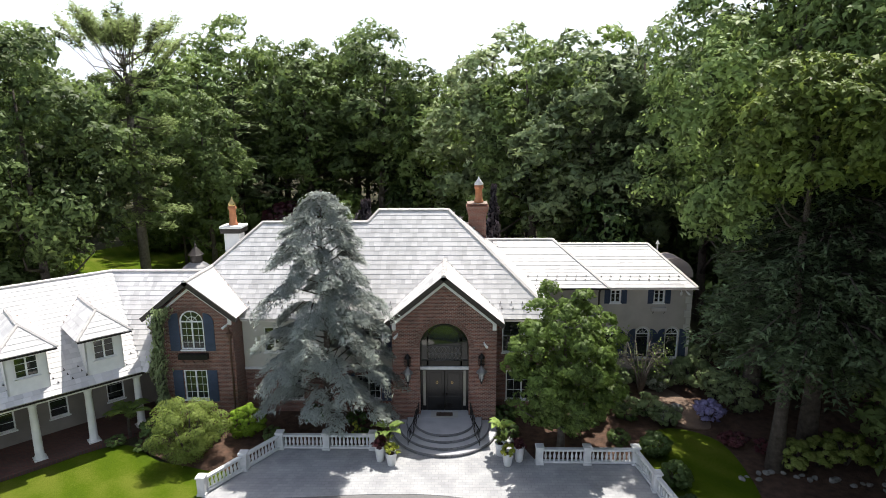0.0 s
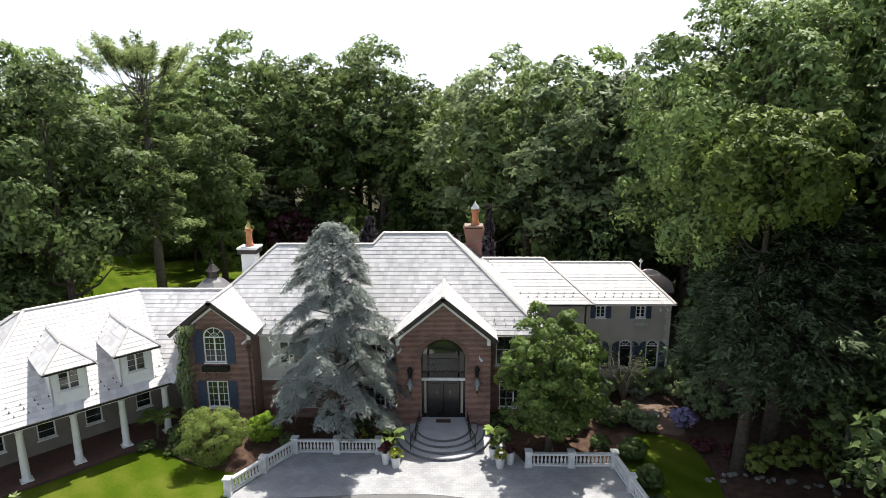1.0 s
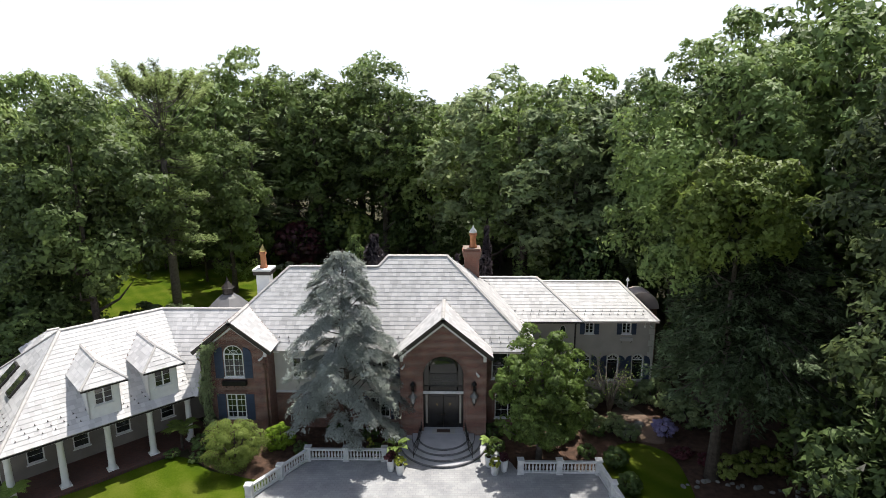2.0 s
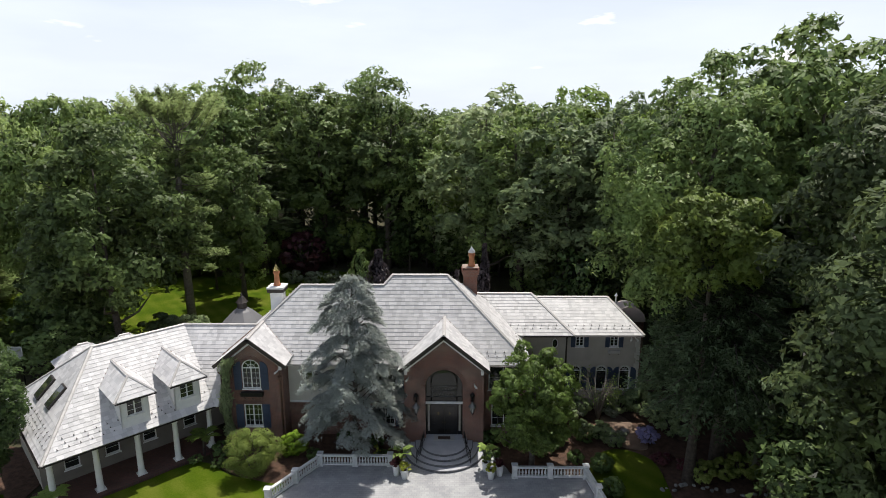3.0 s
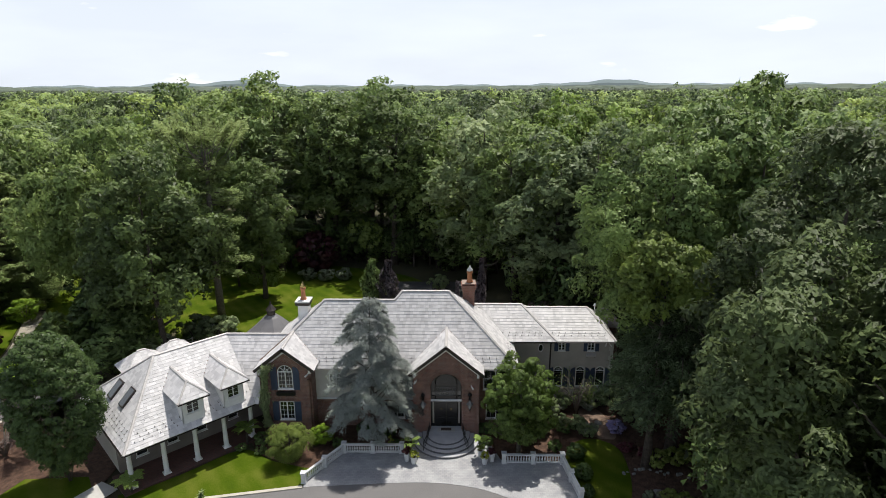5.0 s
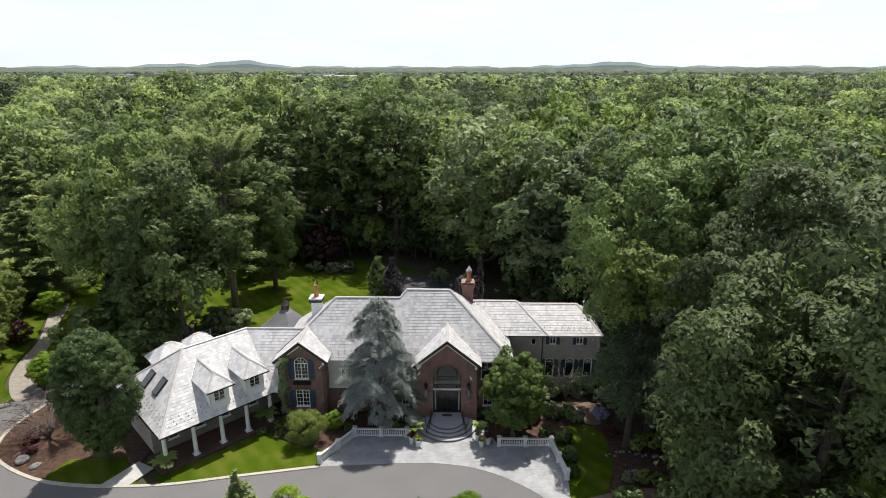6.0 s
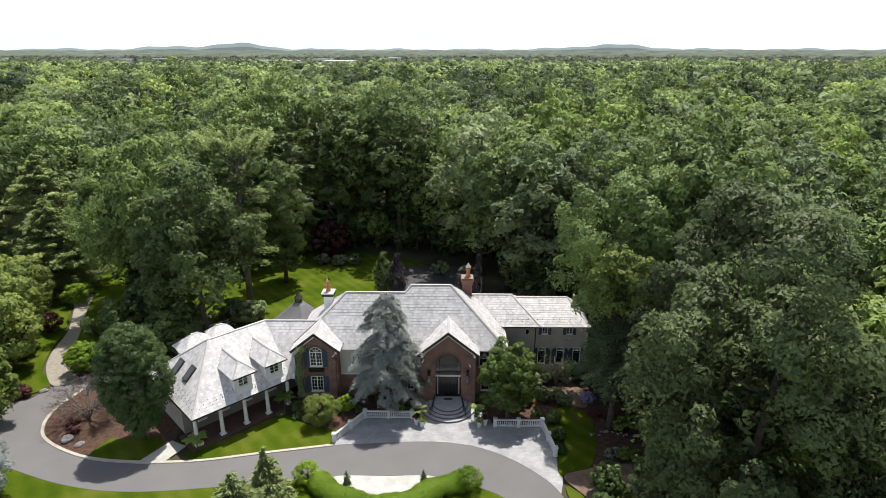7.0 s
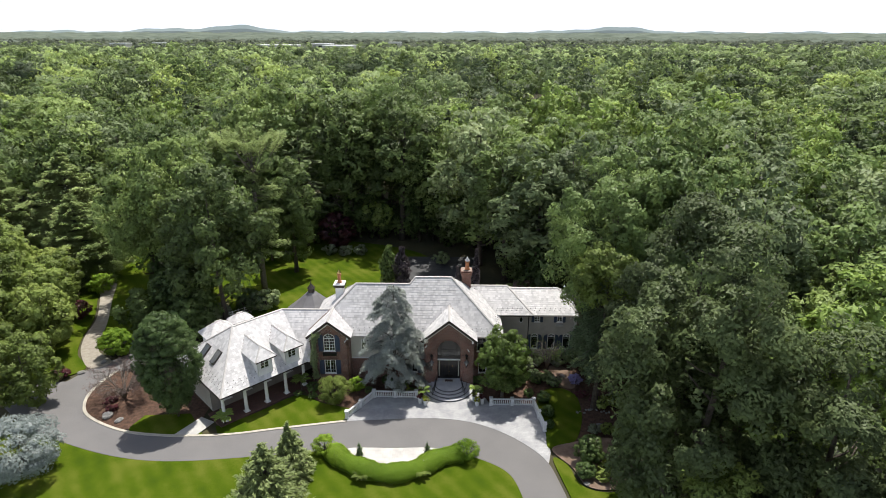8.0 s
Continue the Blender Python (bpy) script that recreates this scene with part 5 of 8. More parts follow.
part("rain_head", lathe([(0.06, 0), (0.14, 0.12), (0.16, 0.3), (0.13, 0.3)], 8, Matrix.Translation((LX + 2.05, 28.88, 5.1))), COPPER, dp)
part("downpipe", tube([(LX - 2.2, 28.6, 5.85), (LX - 2.15, 28.9, 5.55), (LX - 2.15, 28.93, 3.9)], [0.05] * 3, 8), COPPER, house, "dark copper downpipe", smooth=True)

# east wing in stucco
em = Matrix.Translation((0, 35.1, 0))
ARCH_X = (10.1, 12.2, 14.08)
oval = [(8.78 + 0.2 * math.cos(t * 0.5236), 5.45 + 0.36 * math.sin(t * 0.5236)) for t in range(12)]
holes_e = [rect(10.44, 11.1, 5.18, 6.06), rect(13.2, 13.88, 5.18, 6.06)] + [arched(x, x + 0.88, 1.42, 3.08, 12) for x in ARCH_X] + [oval]
part("wall", wall_holes(rect(5.85, 15.6, -0.1, 6.35), holes_e, 0.3), STUCCO, house, "warm grey stucco wing wall", em)
part("wall", box(15.3, 15.6, 35.4, 41.4, -0.1, 6.35), STUCCO, house)
part("wall", box(5.85, 15.6, 41.4, 41.7, -0.1, 6.35), STUCCO, house)
part("wall", box(5.85, 6.15, 35.4, 41.4, -0.1, 6.35), STUCCO, house)
window(em, 10.44, 11.1, 5.18, 6.06, 1, 3)
window(em, 13.2, 13.88, 5.18, 6.06, 1, 3)
for x in ARCH_X:
    window(em, x, x + 0.88, 1.42, 3.52, 1, 1, spring=3.08, mullion=False, label="white arched tall window with fan bars")
    part("arch_trim", ring_of(arched(x - 0.1, x + 0.98, 2.9, 3.08, 12), arched(x - 0.02, x + 0.9, 2.9, 3.08, 12, 0.46), 0.05, em @ Matrix.Translation((0, -0.03, 0))), CREAM, house, "pale plaster moulding over an arched window")
    shutter(em, x - 0.5, x - 0.04, 1.4, 3.45, -1)
    shutter(em, x + 0.92, x + 1.38, 1.4, 3.45, 1)
for x0, x1 in ((10.06, 10.41), (11.13, 11.48), (12.82, 13.17), (13.91, 14.26)):
    shutter(em, x0, x1, 5.14, 6.08)
ov = part("oval_window", ring_of([(8.78 + 0.26 * math.cos(t * 0.5236), 5.45 + 0.43 * math.sin(t * 0.5236)) for t in range(12)], oval, 0.1, em @ Matrix.Translation((0, -0.03, 0))), WHITE, house, "small oval window with white frame")
part("pane", prism(oval, 0.012, em @ Matrix.Translation((0, 0.06, 0))), GLASS, ov)
for i in range(13):
    part("quoin", box(15.22 if i % 2 else 15.34, 15.64, -0.04, 0.02, i * 0.47, i * 0.47 + 0.44, em), CREAM, house, "paler stucco corner quoin")
part("downpipe", tube([(9.72, 34.85, 6.2), (9.7, 35.0, 5.9), (9.7, 35.02, 0.2)], [0.06] * 3, 8), DARK_TRIM, house, "dark downpipe", smooth=True)
fb = part("flower_box", box(13.08, 14.0, 34.85, 35.08, 4.68, 4.92, bevel=0.012), LEAD, house, "empty grey window box")
part("bracket", tube([(13.18, 35.08, 4.48), (13.18, 34.86, 4.66)], [0.018, 0.018], 5), IRON, fb)
part("bracket", tube([(13.9, 35.08, 4.48), (13.9, 34.86, 4.66)], [0.018, 0.018], 5), IRON, fb)
E2a, E2b = (5.0, 34.72, 6.28), (10.25, 34.72, 6.28)
roof_slope([E2a, E2b, (7.14, 38.0, 8.78), (2.6, 38.0, 8.78)], seed=40, guards=2)
roof_slope([E2b, (10.25, 41.4, 6.28), (7.14, 38.0, 8.78)], seed=41)
roof_slope([(10.25, 41.4, 6.28), (4.0, 41.4, 6.28), (2.6, 38.0, 8.78), (7.14, 38.0, 8.78)], seed=42, e=0.5)
E3a, E3b = (9.0, 34.75, 6.3), (15.8, 34.75, 6.3)
roof_slope([E3a, E3b, (13.6, 38.1, 8.44), (7.0, 38.1, 8.44)], seed=43, guards=2)
roof_slope([E3b, (15.8, 41.8, 6.3), (13.6, 38.1, 8.44)], seed=44, guards=1)
roof_slope([(15.8, 41.8, 6.3), (9.0, 41.8, 6.3), (7.0, 38.1, 8.44), (13.6, 38.1, 8.44)], seed=45, e=0.5)
for a, b in (((2.6, 38.0, 8.78), (7.14, 38.0, 8.78)), ((7.14, 38.0, 8.78), E2b), ((7.0, 38.1, 8.44), (13.6, 38.1, 8.44)), ((13.6, 38.1, 8.44), E3b)):
    cap(a, b)
gutter((6.2, 34.72, 6.26), E2b, (0, -1, 0), DARK_TRIM)
gutter((10.25, 34.75, 6.28), E3b, (0, -1, 0), LEAD)
# little curved-roof bay behind the wing
part("bay_roof", prism([(16.0 + 1.4 * math.cos(math.pi * k / 14), 5.75 + 1.4 * math.sin(math.pi * k / 14)) for k in range(15)], 1.9, Matrix.Translation((0, 39.3, 0))), BAY_LEAD, house, "small barrel-shaped roof of a rear bay")
part("bay_wall", box(14.7, 17.3, 39.4, 41.1, -0.1, 5.76), BRICK, house)
part("vent_pipe", tube([(14.6, 39.0, 6.8), (14.6, 39.0, 8.3)], [0.05, 0.05], 8), STONE_WHITE, house)
part("vent_cap", lathe([(0.16, 0), (0.10, 0.12), (0.0, 0.3)], 8, Matrix.Translation((14.6, 39.0, 8.25))), STONE_WHITE, house)

# chimneys
cw = part("chimney", box(-13.92, -12.98, 34.63, 35.57, 0, 9.85), WHITE, house, "white rendered chimney with dark capping")
part("chimney_cap", box(-14.1, -12.8, 34.45, 35.75, 9.85, 10.15, bevel=0.03), DARK_TRIM, cw)
part("chimney_top", box(-14.13, -12.77, 34.42, 35.78, 10.15, 10.3, bevel=0.03), WHITE, cw)
part("chimney_pot", lathe([(0.28, 0), (0.30, 0.1), (0.22, 0.2), (0.20, 0.95), (0.27, 1.02), (0.27, 1.12), (0.24, 1.14), (0.25, 1.25), (0.02, 1.62), (0.0, 1.8)], 12, Matrix.Translation((-13.45, 35.1, 10.3))), TERRACOTTA, cw, "terracotta chimney pot with a pointed cap", smooth=True)
part("pot_cap", lathe([(0.27, 0), (0.275, 0.1), (0.05, 0.4), (0.0, 0.58)], 12, Matrix.Translation((-13.45, 35.1, 11.53))), BRASS, cw, "dull yellow pointed pot cap", smooth=True)
cbk = part("chimney", box(1.4, 2.5, 36.2, 37.3, 0, 10.7), CHIM_BRICK, house, "tall red brick chimney stack")
for z, g in ((10.7, 0.05), (10.9, 0.11), (11.1, 0.16), (11.35, 0.10)):
    part("corbel", box(1.4 - g, 2.5 + g, 36.2 - g, 37.3 + g, z, z + (0.2 if z < 11.3 else 0.12)), CHIM_BRICK, cbk)
part("chimney_pot", lathe([(0.30, 0), (0.32, 0.1), (0.24, 0.2), (0.22, 0.85), (0.3, 0.92), (0.3, 1.02), (0.26, 1.05), (0.27, 1.15), (0.02, 1.45), (0.0, 1.6)], 12, Matrix.Translation((2.05, 36.75, 11.47))), TERRACOTTA, cbk, "terracotta chimney pot with a pale cap", smooth=True)
part("pot_cap", lathe([(0.285, 0), (0.29, 0.1), (0.05, 0.42), (0.0, 0.6)], 12, Matrix.Translation((2.05, 36.75, 12.6))), STONE_WHITE, cbk, "pale pointed pot cap", smooth=True)

# garage wing, turned from the house
GA = radians(45.5)
GM = Matrix.Translation((-23.45, 20.75, 0)) @ Matrix.Rotation(GA, 4, "Z")
GZ, GD, GR = 3.55, 5.69, 8.0


def g(s, d, z):
    return GM @ Vector((s, d, z))


roof_slope([g(0, 0, GZ), g(10.3, 0, GZ), g(10.81, GD, GR), g(4.57, GD, GR)], seed=50, single=300, guards=3)
roof_slope([g(0, 11.4, GZ), g(0, 0, GZ), g(4.57, GD, GR)], seed=51, guards=3)
roof_slope([g(12.5, 11.4, GZ), g(0, 11.4, GZ), g(4.57, GD, GR), g(10.81, GD, GR)], seed=52, e=0.4)
cap(g(4.57, GD, GR), g(10.81, GD, GR))
cap(g(0, 0, GZ), g(4.57, GD, GR), 0.24)
cap(g(0, 11.4, GZ), g(4.57, GD, GR), 0.24)
roof_slope([(-16.15, 28.0, 3.55), (-15.95, 28.0, 3.55), (-15.95, 30.2, 5.75), (-14.0, 32.45, 8.0), (-19.93, 32.45, 8.0)], seed=53)
roof_slope([(-13.8, 36.9, 3.55), (-21.0, 36.9, 3.55), (-19.93, 32.45, 8.0), (-14.0, 32.45, 8.0)], seed=54, e=0.4)
cap((-19.93, 32.45, 8.0), (-14.0, 32.45, 8.0))
out = GM.to_3x3() @ Vector((0, -1, 0))
gutter(g(0, 0, GZ), g(10.3, 0, GZ), out, DARK_TRIM)
gutter(g(0, 11.4, GZ), g(0, 0, GZ), GM.to_3x3() @ Vector((-1, 0, 0)), DARK_TRIM)
part("beam", box(0.3, 10.4, 0.72, 1.08, 3.02, 3.40, GM), WHITE, house, "white porch beam")
part("beam", box(0.3, 0.66, 1.08, 3.4, 3.02, 3.40, GM), WHITE, house, "white porch beam")
part("porch_ceiling", box(0.2, 11.5, 0.3, 3.4, 3.40, 3.46, GM), CREAM, house)
part("porch_floor", box(-0.3, 11.6, 0.2, 3.4, -0.1, 0.10, GM), BRICK_FLOOR, house, "dark red brick porch floor")
gw = GM @ Matrix.Translation((0, 3.4, 0))
part("wall", wall_holes(rect(0.3, 13.0, 0.05, 3.5), [rect(1.6, 2.5, 0.9, 2.3), rect(4.0, 4.9, 0.9, 2.3), rect(6.4, 7.3, 0.9, 2.3), rect(9.2, 10.1, 0.9, 2.3)], 0.25), SHADED_RENDER, house, "taupe porch back wall darkened for the porch shade", gw)
for x in (1.6, 4.0, 6.4, 9.2):
    window(gw, x, x + 0.9, 0.9, 2.3, 1, 3, mullion=False)
part("wall", box(0.3, 0.55, 3.65, 11.0, 0.05, 3.5, GM), CREAM, house)
part("wall", box(0.3, 13.0, 10.75, 11.0, 0.05, 3.5, GM), CREAM, house)
COLUMN_PROFILE = [(0.25, 0.0), (0.25, 0.10), (0.22, 0.12), (0.235, 0.17), (0.20, 0.22), (0.195, 0.9), (0.165, 2.68), (0.185, 2.72), (0.17, 2.76), (0.21, 2.84), (0.21, 2.9)]
for s in (0.48, 2.95, 5.4, 7.8, 10.15):
    col = part("column", lathe(COLUMN_PROFILE, 20, GM @ Matrix.Translation((s, 0.9, 0.12))), WHITE, house, "round white tapered porch column", smooth=True)
    part("plinth", box(s - 0.29, s + 0.29, 0.61, 1.19, -0.05, 0.16, GM, 0.012), WHITE, col)


def dormer(cs):
    """A hipped dormer with white cheeks on the garage slope, centred at cs along it."""
    k = (GR - GZ) / GD
    ez, rz, hw, fd, ff = 6.0, 7.1, 1.24, -0.08, 0.42
    back = lambda z: (z - GZ) / k
    apex = 1.1
    roof_slope([g(cs - hw, back(ez), ez), g(cs - hw, fd, ez), g(cs, apex, rz), g(cs, back(rz), rz)], seed=int(cs * 10), slab=0.1)
    roof_slope([g(cs + hw, fd, ez), g(cs + hw, back(ez), ez), g(cs, back(rz), rz), g(cs, apex, rz)], seed=int(cs * 10) + 1, slab=0.1)
    roof_slope([g(cs - hw, fd, ez), g(cs + hw, fd, ez), g(cs, apex, rz)], seed=int(cs * 10) + 2, slab=0.1)
    cap(g(cs, apex, rz), g(cs, back(rz), rz), 0.2)
    for s in (-1, 1):
        cap(g(cs + s * hw, fd, ez), g(cs, apex, rz), 0.16)
        cap(g(cs + s * hw, back(ez), ez), g(cs, back(rz), rz), 0.2, -0.02, COPPER, "valley")
    w = 0.86
    fm = GM @ Matrix.Translation((cs, ff, 0))
    zb = GZ + k * ff - 0.05
    part("dormer_front", wall_holes(rect(-w, w, zb, ez), [rect(-0.5, 0.5, 4.62, 5.7)], 0.1), WHITE, house, "white dormer front", fm)
    for s in (-1, 1):
        bm = bmesh.new()
        vs = [(ff, zb), (back(ez), ez), (ff, ez)]
        a = [bm.verts.new(g(cs + s * w, d, z)) for d, z in vs]
        b = [bm.verts.new(g(cs + s * (w - 0.08), d, z)) for d, z in vs]
        bm.faces.new(a)
        bm.faces.new(b[::-1])
        for i in range(3):
            bm.faces.new((a[i], b[i], b[(i + 1) % 3], a[(i + 1) % 3]))
        bmesh.ops.recalc_face_normals(bm, faces=bm.faces[:])
        part("dormer_cheek", bm, WHITE, house)
    window(fm, -0.5, 0.5, 4.62, 5.7, 1, 3, label="white twin casement dormer window")
    gutter(g(cs - hw, fd, ez), g(cs + hw, fd, ez), out, DARK_TRIM)


dormer(8.7)
dormer(5.38)
# skylights on the hip end
hip_u, hip_o = GM.to_3x3() @ Vector((0, -1, 0)), g(0, 11.4, GZ)
hip_n = hip_u.cross(g(4.57, GD, GR) - hip_o).normalized()
hip_n = hip_n if hip_n.z > 0 else -hip_n
hip_up = hip_n.cross(hip_u)
hip_up = hip_up if hip_up.z > 0 else -hip_up
HM = Matrix(((hip_u.x, hip_up.x, hip_n.x, hip_o.x), (hip_u.y, hip_up.y, hip_n.y, hip_o.y), (hip_u.z, hip_up.z, hip_n.z, hip_o.z), (0, 0, 0, 1)))
for s, w, h in ((3.7, 1.0, 1.75), (6.18, 0.95, 2.0)):
    sk = part("skylight", box(s, s + w, h, h + 1.62, 0.0, 0.16, HM), DARK_TRIM, house, "dark-framed roof skylight")
    part("pane", box(s + 0.09, s + w - 0.09, h + 0.09, h + 1.53, 0.16, 0.17, HM), GLASS, sk)


# ---- trees ----
# named trees, nearest first
def named_trees():
    cedar_tree()
    t = broadleaf("maple_tree", 11, 8.6, 2.95, LEAF_MAPLE, 0.075, 190, 170, 0.02, "young maple with light green layered leaves", BARK_PALE, 0.12, 0.9, 0.8, 1.15)
    move(t, 5.95, 26.7)
    t = conifer("pine_tree", 12, 16.5, 5.6, LEAF_DARKPINE, 0.12, 26, 15, "tall dark pine with drooping shaded boughs", 0.33, 0.16, 0.04, 0.45, density=210, trunk_r=0.42)
    move(t, 18.4, 26.6, 0, 40)
    # brighter leaf material here paints the sunlight on this crown
    t = broadleaf("oak_tree", 15, 19.4, 3.5, LEAF_FRESH, 0.125, 60, 200, 0.62, "slender oak with sunlit yellow-green top")
    move(t, 15.9, 24.9, 0, 200)
    t = broadleaf("oak_tree", 13, 27.8, 5.3, LEAF_SHADE, 0.13, 66, 560, 0.12, "tall oak with deep green, shade-darkened leaves at the lawn edge", lobe=1.12)
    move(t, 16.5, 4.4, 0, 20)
    t = broadleaf("oak_tree", 14, 27.6, 5.0, LEAF_SHADE, 0.14, 64, 420, 0.12, "tall oak with deep green, shade-darkened leaves", lobe=1.12)
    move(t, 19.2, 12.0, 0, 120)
    t = broadleaf("oak_tree", 22, 27.4, 6.2, LEAF_OAK, 0.14, 84, 330, 0.2, "tall broad oak rising behind the dark pine", lobe=1.08)
    move(t, 17.6, 31.0, 0, 75)
    t = broadleaf("birch_tree", 23, 14.3, 2.5, LEAF_FRESH, 0.12, 60, 150, 0.1, "slender sunlit young tree at the lawn edge")
    move(t, 16.9, -0.4, 0, 10)
    t = broadleaf("ash_tree", 19, 23.0, 5.4, LEAF_SHADE, 0.14, 60, 420, 0.08, "ash in shade-darkened leaves at the lawn edge", lobe=1.12)
    move(t, 24.2, 1.0, 0, 70)
    again(t, spot(24.8, -7.0, 0, 200, 0.85, 0.86))
    t = broadleaf("oak_tree", 20, 23.0, 7.2, LEAF_FOREST, 0.2, 84, 210, 0.10, "broad spreading oak beside the back lawn", lobe=1.1)
    move(t, -31.0, 42.0, 0, 60)
    again(t, spot(-37.8, 49.0, 0, 150, 0.9, 1.1))
    again(t, spot(-45.0, 51.0, 0, 265, 0.85, 1.02))
    old_pine(-28.7, 52.0, 26.4)
    t = conifer("pine_tree", 17, 20.5, 8.4, LEAF_SOFT, 0.2, 26, 14, "soft light green white pine", 0.04, -0.06, 0.03, 0.1, density=270)
    move(t, -66.0, 66.0, 0, 10)
    tagged(again(t, spot(-60.5, 58.5, 0, 160, 0.78, 0.74)), "smaller light green white pine")
    tagged(again(t, spot(-76.0, 62.0, 0, 250, 1.0, 1.0)))
    t = broadleaf("linden_tree", 18, 20.0, 4.2, LEAF_FOREST, 0.16, 130, 130, 0.06, "dense cone-shaped linden with bright edge leaves", None, 0.12)
    move(t, -26.6, 62.5, 0, 0)


def old_pine(x, y, h):
    """An old white pine: tall pale trunk, uneven boughs, and a flat bare-limbed top."""
    rng = np.random.default_rng(16)
    tree = tagged(empty("pine_tree", x, y), "old white pine with a flat bare-limbed top", "tree")
    bm = bmesh.new()
    tube([(x, y, -0.2), (x - 0.1, y, h * 0.4), (x + 0.15, y, h * 0.72), (x + 0.1, y, h * 0.8)], [0.5, 0.4, 0.26, 0.2], 8, bm)
    quads = []

    def bough(store, z, az, ln, rise, n, spread, size, thick, sag=0.07):
        d = np.array([math.cos(az), math.sin(az), 0])
        side = np.array([-d[1], d[0], 0])
        p0 = np.array([x + 0.1, y, z])
        tip = p0 + d * ln + np.array([0, 0, rise])
        tube([tuple(p0), tuple(p0 + (tip - p0) * 0.5 + np.array([0, 0, -sag * ln])), tuple(tip)], [thick, thick * 0.6, 0.015], 5, bm)
        s = rng.uniform(spread, 1.05, n)
        pos = p0 + (tip - p0) * s[:, None] + side * (rng.normal(0, 0.16 * ln, n) * (1.2 - 0.5 * s))[:, None] + np.array([0, 0, 1]) * rng.normal(0.05, 0.2, n)[:, None]
        nrm = unit(np.array([0, 0, 1.0]) + 0.45 * rng.normal(size=(n, 3)))
        store.append(leaf_quads(rng, pos, nrm, size * rng.uniform(0.7, 1.35, n), 1.5, unit(d + 0.5 * rng.normal(size=(n, 3))), 0.15))

    top = []
    for i in range(40):
        t = i / 40
        z = h * (0.30 + 0.50 * t)
        bough(quads, z, i * 2.4 + rng.normal(0, 0.3), rng.uniform(2.0, 4.6) * (1.0 - 0.2 * t), rng.uniform(-0.6, 0.2), 330, 0.22, 0.15, 0.1)
    for i in range(40):
        out = rng.uniform(0.9, 5.4)
        z = h * rng.uniform(0.72, 0.86)
        bough(top, z, i * 2.4 + rng.normal(0, 0.3), out, h * rng.uniform(0.93, 1.0) - 0.035 * out ** 2 - z, 420, 0.66, 0.12, 0.06, 0.2)
    share("crown", quads_mesh("crown", top, LEAF_SOFT), tree, Matrix())
    part("trunk", bm, BARK_PALE, tree, smooth=True)
    share("crown", quads_mesh("crown", quads, LEAF_SOFT), tree, Matrix())


def cedar_tree():
    """A weeping blue cedar: bare leader in the upper part, limbs that arch over and hang in curtains."""
    rng = np.random.default_rng(7)
    tree = tagged(empty("cedar_tree", -6.2, 27.7), "weeping blue atlas cedar with hanging silver-blue sprays", "tree")
    H = 13.7
    x0, y0 = -6.2, 27.75
    bm = bmesh.new()
    tube([(x0, y0, -0.1), (x0 - 0.1, y0, 3.2), (x0 + 0.05, y0, 6.5), (x0 - 0.1, y0, 9.8), (x0 + 0.1, y0, H - 0.4)], [0.24, 0.2, 0.15, 0.10, 0.03], 8, bm)
    quads, lies = [], []
    n = 92
    for i in range(n):
        t = ((i + 0.5) / n) ** 0.9
        z = 1.5 + (H - 2.0) * t
        az = i * 2.39996 + rng.normal(0, 0.3)
        reach = (0.45 + 3.15 * (1 - t ** 2.5) ** 0.75) * min(1.0, 0.86 + 1.2 * t) * rng.uniform(0.66, 1.08)
        d = np.array([math.cos(az), math.sin(az), 0.0])
        side = np.array([-d[1], d[0], 0.0])
        hang = rng.uniform(0.2, 1.0) * (0.3 + 0.16 * reach)
        p0 = np.array([x0, y0, z])
        p1 = p0 + d * reach * 0.55 + np.array([0, 0, 0.24 * reach])
        p2 = p0 + d * reach + np.array([0, 0, -hang * 0.7])
        tube([tuple(p0), tuple(p1), tuple(p2)], [0.06 - 0.03 * t, 0.035, 0.008], 4, bm)
        # flat fans of sprays along the limb, their tips hanging
        for w in range(int(6 + 4.5 * reach)):
            s = rng.uniform(0.22, 1.0) ** 0.7
            at = (1 - s) ** 2 * p0 + 2 * (1 - s) * s * (2 * p1 - 0.5 * p0 - 0.5 * p2) + s ** 2 * p2
            ln = rng.uniform(0.4, 0.95) * (0.6 + 0.12 * reach)
            way = unit(side * rng.choice([-1.0, 1.0]) * rng.uniform(0.3, 1.0) + d * rng.uniform(0.3, 0.9))
            cross = np.array([-way[1], way[0], 0.0])
            k = int(58 * ln + 34)
            u = rng.random(k) ** 0.8
            pos = at + way * (u * ln)[:, None] + cross * (rng.normal(0, 0.24, k) * (1.15 - 0.6 * u))[:, None]
            pos[:, 2] -= 0.55 * ln * u * u + rng.exponential(0.07, k)
            pos[:, 2] = np.maximum(pos[:, 2], 1.0 - 0.7 * rng.random(k))
            along = unit(way + np.array([0, 0, -0.9]) * u[:, None] + 0.35 * rng.normal(size=(k, 3)))
            nrm = unit(way * 0.35 + np.array([0, 0, 0.9]) + 0.4 * rng.normal(size=(k, 3)))
            quads.append(leaf_quads(rng, pos, nrm, rng.uniform(0.035, 0.075, k), 1.7, along, 0.15))
            lies.append(unit(d * 0.5 + way * u[:, None] * 0.6 + np.array([0, 0, 0.7]) + 0.45 * rng.normal(size=3) + 0.25 * rng.normal(size=(k, 3))))
    part("trunk", bm, BARK, tree, smooth=True)
    share("crown", quads_mesh("crown", quads, LEAF_CEDAR, lies), tree, Matrix())


named_trees()

